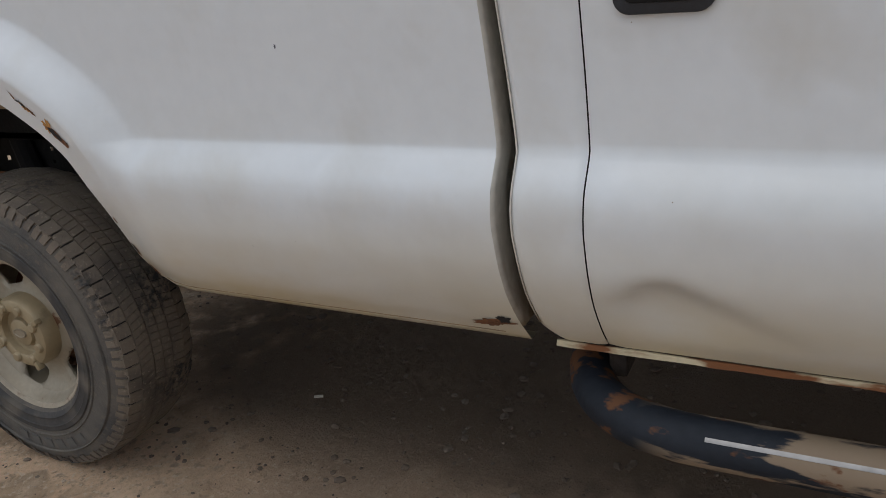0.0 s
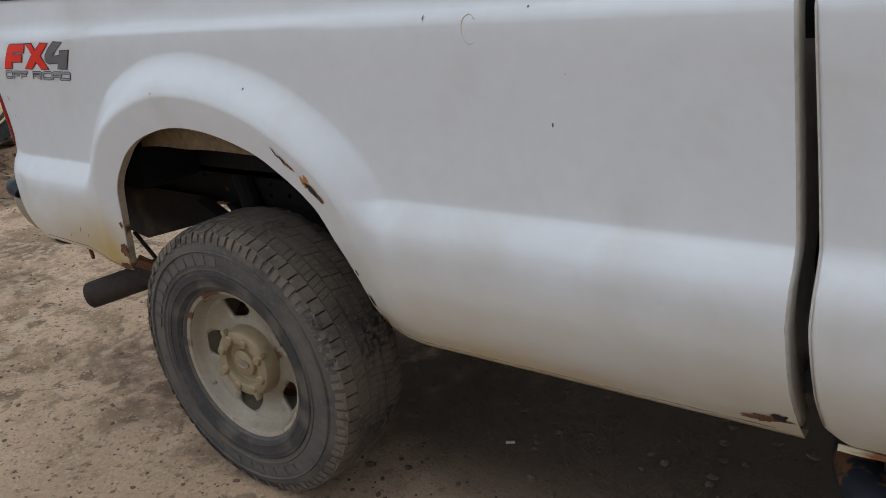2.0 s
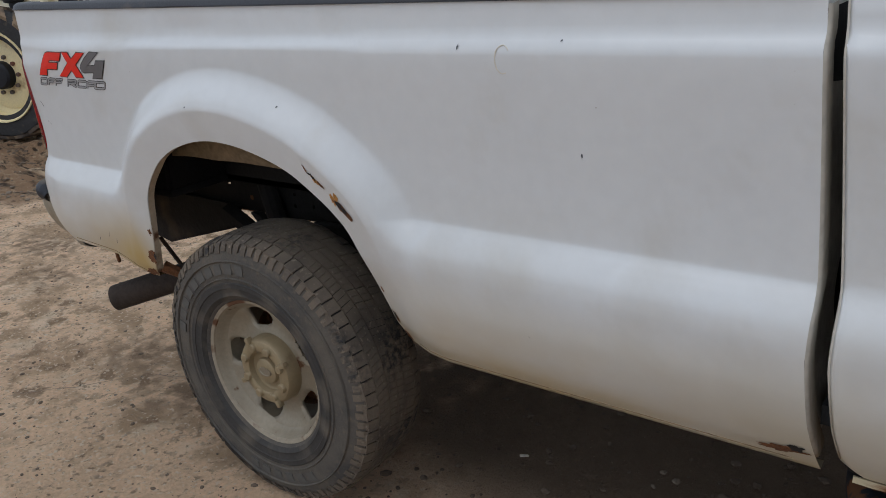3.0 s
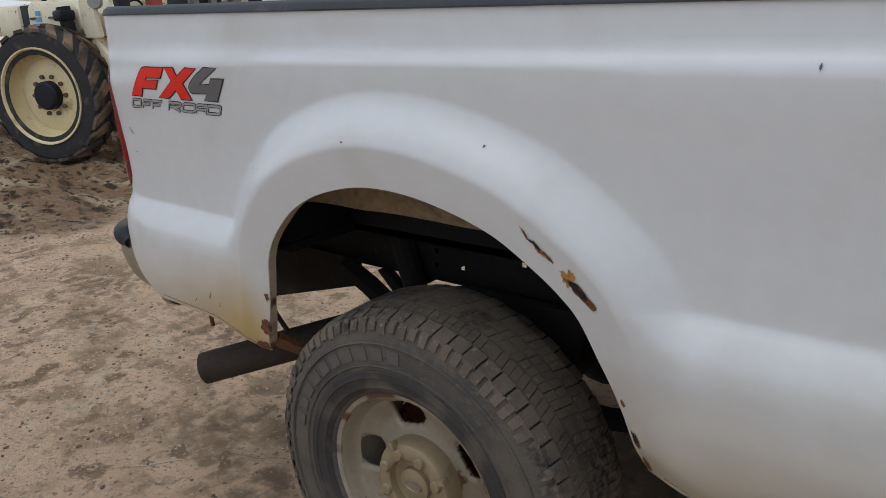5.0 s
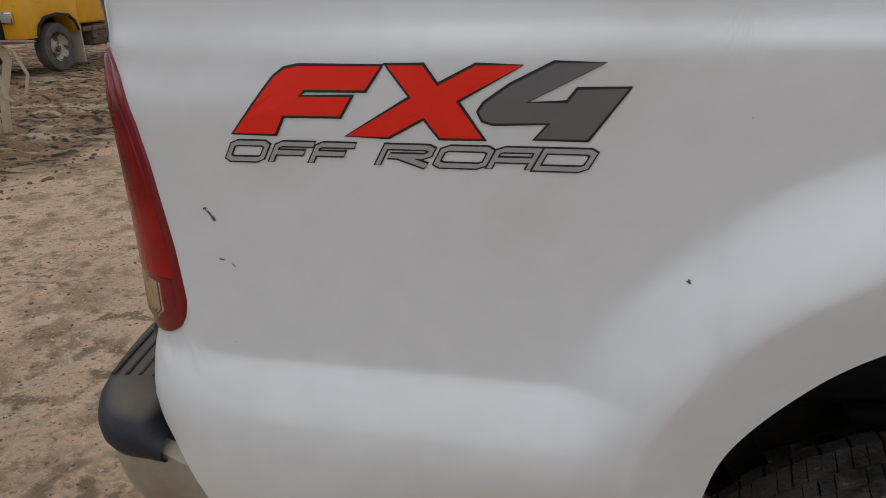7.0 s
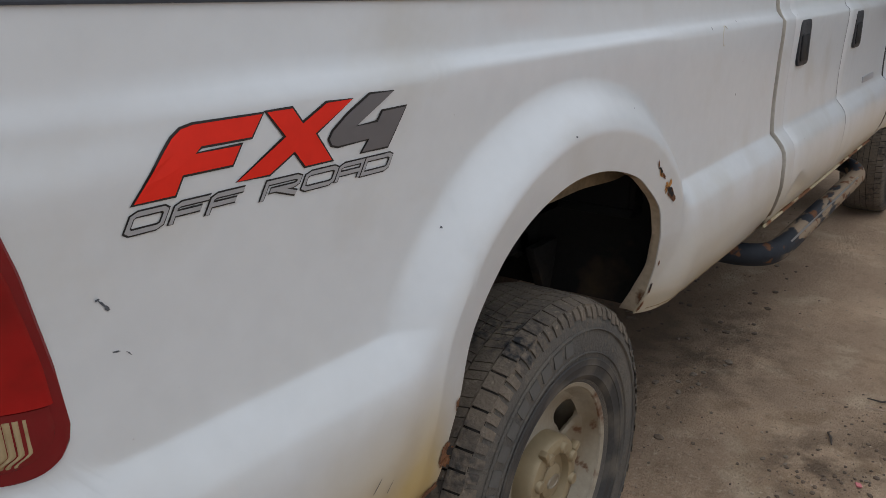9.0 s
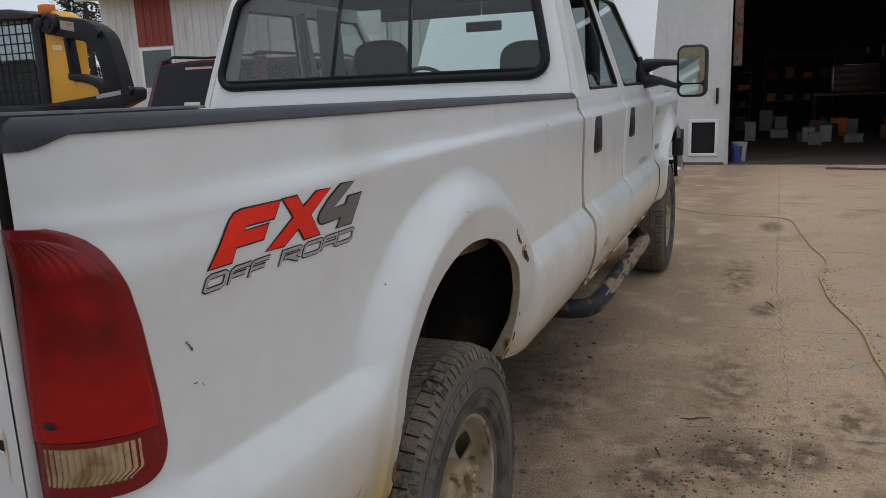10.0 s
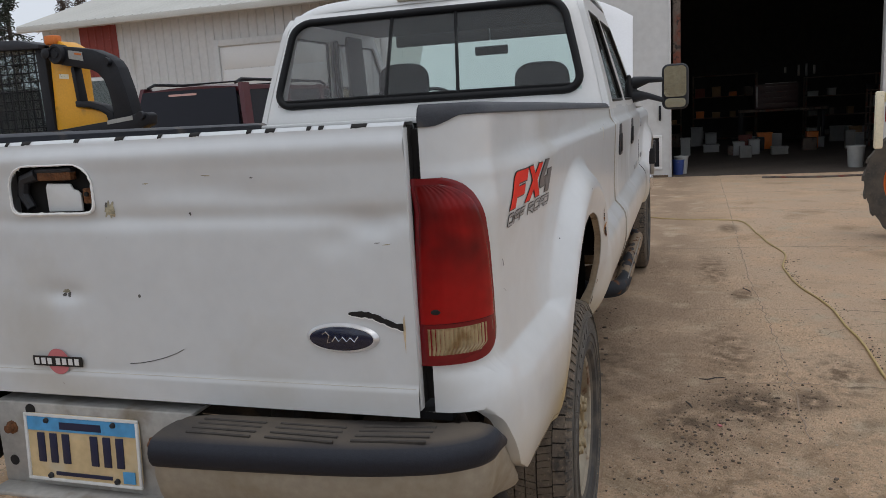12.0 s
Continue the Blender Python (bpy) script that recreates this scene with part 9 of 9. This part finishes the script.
part("boom_head", prism([(1.2, 1.05), (1.75, 1.0), (1.8, 1.75), (1.3, 1.8)], 0.30, pose(FX_, 3.66, 0), bevel=0.04), M["machine_black"], tele, "black boom head")
for a, b in (((FX_ + 0.40, 3.86, 1.24), (FX_ + 0.30, 3.52, 2.0)), ((FX_ + 0.30, 3.52, 2.0), (FX_ + 0.24, 3.40, 2.55)), ((FX_ - 1.3, 3.72, 1.24), (FX_ - 1.3, 3.72, 2.55))):
    bm = bmesh.new()
    tube(bm, [a, b], 0.030, 8)
    part("cab_post", bm, M["machine_black"], tele, "black cab post")
part("cab_roof", boxes(((FX_ - 1.4, 3.40, 2.52), (FX_ + 0.3, 4.2, 2.60)), bevel=0.015), M["machine_black"], tele)
bm = bmesh.new()
tube(bm, [(FX_ - 0.10 + 0.05 * math.sin(t), 4.13 + 0.125 * math.cos(t), 1.46 + 0.125 * math.sin(t)) for t in [2 * math.pi * k / 24 for k in range(24)]], 0.014, 7, closed=True)
tube(bm, [(FX_ - 0.10, 4.01, 1.46), (FX_ - 0.08, 4.13, 1.44), (FX_ - 0.10, 4.25, 1.46)], 0.012, 6)
part("steering_wheel", bm, M["machine_black"], tele)
# opaque white panel paints the bright view through the rear cab window
part("bright_window_panel", prism(rounded(4.86, 1.20, 5.46, 2.3, 0.08), 0.03, pose(FX_ - 1.4, 0, 0, 0, 0, 90), bevel=0.006), M["steel_white"], tele, "white panel standing for the bright rear cab window")
# fork carriage
CX = -5.6
car = part("carriage", boxes(((CX - 0.05, 2.85, 1.02), (CX + 0.05, 4.45, 1.20)), ((CX - 0.05, 2.95, 1.78), (CX + 0.05, 4.42, 1.92)), bevel=0.015), M["rusty_steel"], tele, "rusty fork carriage")
for y, w, key in ((2.88, 0.11, "machine_black"), (3.20, 0.12, "worn_red"), (3.62, 0.07, "worn_steel"), (3.82, 0.07, "worn_steel"), (4.10, 0.10, "worn_red"), (4.36, 0.11, "machine_black")):
    part("upright", boxes(((CX - 0.03, y - w / 2, 1.02), (CX + 0.07, y + w / 2, 2.15)), bevel=0.012, m=Matrix.Translation((CX, 0, 1.1)) @ Matrix.Rotation(radians(-5), 4, "Y") @ Matrix.Translation((-CX, 0, -1.1))), M[key], car, "steel upright")
for z, r in ((1.30, 0.030), (1.45, 0.055), (1.62, 0.040), (1.76, 0.030)):
    bm = bmesh.new()
    tube(bm, [(CX - 0.02, 3.52, z), (CX - 0.02, 4.02, z)], r, 14)
    part("cross_tube", bm, M["machine_black"], car, "black cross tube", 50)
hitch = part("hitch_bar", boxes(((CX + 0.02, 3.24, 0.95), (CX + 0.12, 4.36, 1.03)), bevel=0.01), M["rusty_steel"], car, "rusty hitch bar")
bm = bmesh.new()
lathe(bm, [(0.001, 0.12), (0.03, 0.115), (0.04, 0.085), (0.03, 0.055), (0.018, 0.045), (0.018, 0.02), (0.045, 0.015), (0.045, 0.0)], 20, pose(CX + 0.07, 4.20, 1.03, 90, 0, 0))
part("hitch_ball", bm, M["bare_metal"], hitch, "hitch ball")
for y in (4.14,):
    t = part("fork_tine", prism([(0.05, 0.985), (1.26, 0.985), (1.30, 0.975), (1.26, 0.967), (0.05, 0.955)], 0.12, pose(CX, y, 0), bevel=0.004), M["rusty_steel"], car, "steel fork tine")
bm = bmesh.new()
chain = []
for k in range(34):
    t = k / 33
    y = 2.97 + 1.0 * t
    z = 1.18 - 0.42 * math.sin(math.pi * min(1, t * 1.05)) ** 0.8 * (1 - 0.25 * t) + 0.0 * t
    chain.append((CX + 0.10, y, z))
for k in range(33):
    a, b = Vector(chain[k]), Vector(chain[k + 1])
    d = (b - a) * 0.62
    up = Vector((0.014, 0, 0)) if k % 2 else d.normalized().cross(Vector((1, 0, 0))) * 0.014
    c = (a + b) / 2
    tube(bm, [c - d + up * 0.6, c - d - up * 0.6, c - up, c + d - up * 0.6, c + d + up * 0.6, c + up], 0.006, 5, closed=True)
ch = part("safety_chain", bm, M["rusty_steel"], car, "rusty hanging chain")

# lifting strap looped over a tine
bm = bmesh.new()
def band(pts, w):
    rows = []
    for p in pts:
        p = Vector(p)
        rows.append([p + Vector((-0.25 * w, -w, 0)), p + Vector((0.25 * w, w, 0))])
    return rows
SXX, SYY = CX + 0.98, 4.20
loop1 = [(SXX - 0.06, SYY - 0.05, 0.34), (SXX - 0.05, SYY - 0.09, 0.64), (SXX - 0.04, SYY - 0.09, 0.91), (SXX, SYY - 0.03, 0.98), (SXX, SYY + 0.05, 0.97), (SXX + 0.02, SYY + 0.09, 0.84), (SXX - 0.03, SYY + 0.04, 0.59), (SXX - 0.03, SYY - 0.0, 0.34)]
loop2 = [(SXX + 0.0, SYY + 0.03, 0.98), (SXX + 0.05, SYY + 0.12, 0.91), (SXX + 0.08, SYY + 0.19, 0.73), (SXX + 0.06, SYY + 0.16, 0.60), (SXX + 0.02, SYY + 0.07, 0.55), (SXX + 0.0, SYY + 0.02, 0.59), (SXX - 0.01, SYY + 0.0, 0.79), (SXX - 0.02, SYY - 0.02, 0.96)]
strap = single("lifting_strap", sheet(band(loop1, 0.035), (0.004, 0, 0.003)), M["strap"], "beige webbing strap looped over a fork tine", "strap", smooth=60)
part("strap_loop", sheet(band(loop2, 0.014), (0.004, 0, 0.003)), M["strap"], strap, "", 60)

# ---------------------------------------------------------------- yellow lorry with a rusty front attachment
lorry = thing("yellow_lorry", "yellow lorry with chrome grille and rusty front plough mount", "lorry")
LX0, LX1, LY = -10.2, -8.05, 9.2
part("hood", boxes(((LX0 + 0.2, LY - 0.5, 1.35), (LX1 - 0.15, LY + 1.3, 2.25)), bevel=0.10), M["machine_yellow"], lorry, "yellow hood")
part("fender", prism([(-0.60, 0.78), (-0.60, 1.90), (1.30, 1.90), (1.30, 0.80), (1.22, 0.80), (1.13, 1.02), (0.92, 1.17), (0.5, 1.22), (0.08, 1.17), (-0.13, 1.02), (-0.22, 0.78)], 0.5, pose(LX1, LY, 0, 0, 0, 90), bevel=0.02), M["machine_yellow"], lorry, "yellow wheel fender")
part("fender_lip", prism([(1.24, 0.82), (1.15, 1.05), (0.93, 1.21), (0.5, 1.26), (0.07, 1.21), (-0.15, 1.05), (-0.24, 0.82), (-0.20, 0.82), (-0.11, 1.02), (0.09, 1.16), (0.5, 1.21), (0.91, 1.16), (1.11, 1.02), (1.20, 0.82)], 0.04, pose(LX1 + 0.03, LY, 0, 0, 0, 90)), M["machine_black"], lorry, "black fender lip")
part("fender", boxes(((LX0, LY - 0.55, 1.25), (LX0 + 0.5, LY + 1.2, 1.85)), bevel=0.1), M["machine_yellow"], lorry)
part("cab", boxes(((LX0 + 0.1, LY + 1.32, 0.95), (LX1, LY + 2.5, 3.2)), bevel=0.1), M["machine_yellow"], lorry, "yellow cab")
part("chassis", boxes(((LX0 + 0.5, LY - 0.7, 0.7), (LX1 - 0.5, LY + 7.5, 1.15)), bevel=0.03), M["machine_black"], lorry)
M["lorry_rim"] = mat("lorry_rim", (0.42, 0.37, 0.30), rough=0.6, amount=0.2)
mix_in(M["lorry_rim"], (0.09, 0.05, 0.03), noise_mask(M["lorry_rim"], 5, 0.46, 0.56, detail=9), rough=0.9)
part("tank", boxes(((LX1 - 0.5, LY + 1.75, 0.42), (LX1 - 0.02, LY + 2.9, 0.92)), bevel=0.12), M["rusty_steel"], lorry, "rusty fuel tank")
part("mud_flap", boxes(((LX1 - 0.42, LY + 1.30, 0.10), (LX1 - 0.02, LY + 1.34, 0.95)), bevel=0.01), M["strap"], lorry, "tan mud flap")
part("sill_step", boxes(((LX1 - 0.3, LY + 1.36, 0.78), (LX1 + 0.02, LY + 2.6, 0.88)), bevel=0.02), M["rusty_steel"], lorry, "rusty cab step")
part("load_box", boxes(((LX0, LY + 3.2, 1.2), (LX1, LY + 7.5, 2.6)), bevel=0.03), M["machine_yellow"], lorry)
gx0, gx1 = LX0 + 0.62, LX1 - 0.72
gr = part("grille", boxes(((gx0, LY - 0.53, 1.42), (gx1, LY - 0.48, 2.10)), bevel=0.01), M["machine_black"], lorry, "black grille with chrome bars")
for i in range(8):
    part("grille_bar", boxes(((gx0 + 0.02, LY - 0.56, 1.46 + 0.08 * i), (gx1 - 0.02, LY - 0.53, 1.49 + 0.08 * i)), bevel=0.006), M["chrome"], gr)
for x in (LX0 + 0.20, LX1 - 0.48):
    h = part("headlight", boxes(((x, LY - 0.66, 1.10), (x + 0.30, LY - 0.59, 1.34)), bevel=0.02), M["chrome"], lorry, "square headlight")
    part("lens", boxes(((x + 0.03, LY - 0.67, 1.13), (x + 0.27, LY - 0.655, 1.31)), bevel=0.01), M["dim_white"], h)
for x in (LX0 + 0.06, LX1 - 0.12):
    part("marker_lamp", boxes(((x, LY - 0.56, 1.86), (x + 0.10, LY - 0.46, 1.94)), bevel=0.02), M["orange"], lorry)
mount = part("plough_mount", boxes(((LX0 + 0.45, LY - 1.05, 0.75), (LX1 - 0.75, LY - 0.75, 1.35)), bevel=0.02), M["rusty_steel"], lorry, "rusty plough mount")
for x in (LX0 + 0.45, LX0 + 0.95, LX0 + 1.3):
    part("mount_post", boxes(((x, LY - 1.12, 0.7), (x + 0.07, LY - 0.98, 1.75 if x > LX0 + 0.8 else 1.5)), bevel=0.01), M["rusty_steel"], mount)
for z in (0.95, 1.2):
    part("mount_rail", boxes(((LX0 + 0.4, LY - 1.10, z), (LX1 - 0.9, LY - 1.03, z + 0.06)), bevel=0.01), M["machine_black"], mount)
for x, y in ((LX1 - 0.17, LY + 0.5), (LX0 + 0.17, LY + 0.5), (LX1 - 0.2, LY + 5.6), (LX0 + 0.2, LY + 5.6)):
    mw = pose(x, y, 0.53, 0, 0, 90)
    w = part("wheel", big_tyre(0.54, 0.14, mw), M["rubber"], lorry, "dusty lorry tyre")
    bm = bmesh.new()
    lathe(bm, [(0.31, -0.13), (0.29, -0.08), (0.22, -0.02), (0.14, -0.06), (0.10, -0.11), (0.001, -0.12), (0.001, 0.12), (0.10, 0.11), (0.22, 0.02), (0.29, 0.08), (0.31, 0.13)], 36, mw)
    part("rim", bm, M["lorry_rim"], w, "rust-stained pale steel rim")
lorry.matrix_basis = Matrix.Translation((-8.62, 10.30, 0)) @ Matrix.Diagonal((0.69, 0.69, 0.69, 1)) @ Matrix.Translation((8.22, -9.7, 0))
# yellow implement and a far white wall behind the lorry
imp = thing("yellow_implement", "small yellow farm implement on a frame", "implement")
part("implement_body", boxes(((-12.6, 11.6, 0.55), (-11.8, 12.2, 1.5)), bevel=0.08), M["machine_yellow"], imp)
bm = bmesh.new()
tube(bm, [(-13.4, 11.5, 0.05), (-12.9, 11.6, 0.9), (-12.2, 11.8, 0.9), (-11.5, 11.8, 0.05)], 0.05, 8)
tube(bm, [(-13.2, 11.5, 0.5), (-13.0, 11.6, 1.3), (-12.6, 11.7, 0.8)], 0.03, 8)
part("implement_frame", bm, M["machine_yellow"], imp)
far = single("barn", boxes(((-45, 26, 0), (-6, 27, 6.0))), M["barn_white"], "pale steel barn wall in the distance", "barn")
for i in range(24):
    part("barn_rib", boxes(((-44 + 1.6 * i, 25.95, 0), (-43.9 + 1.6 * i, 26.0, 6.0)), bevel=0.01), M["steel_white"], far)
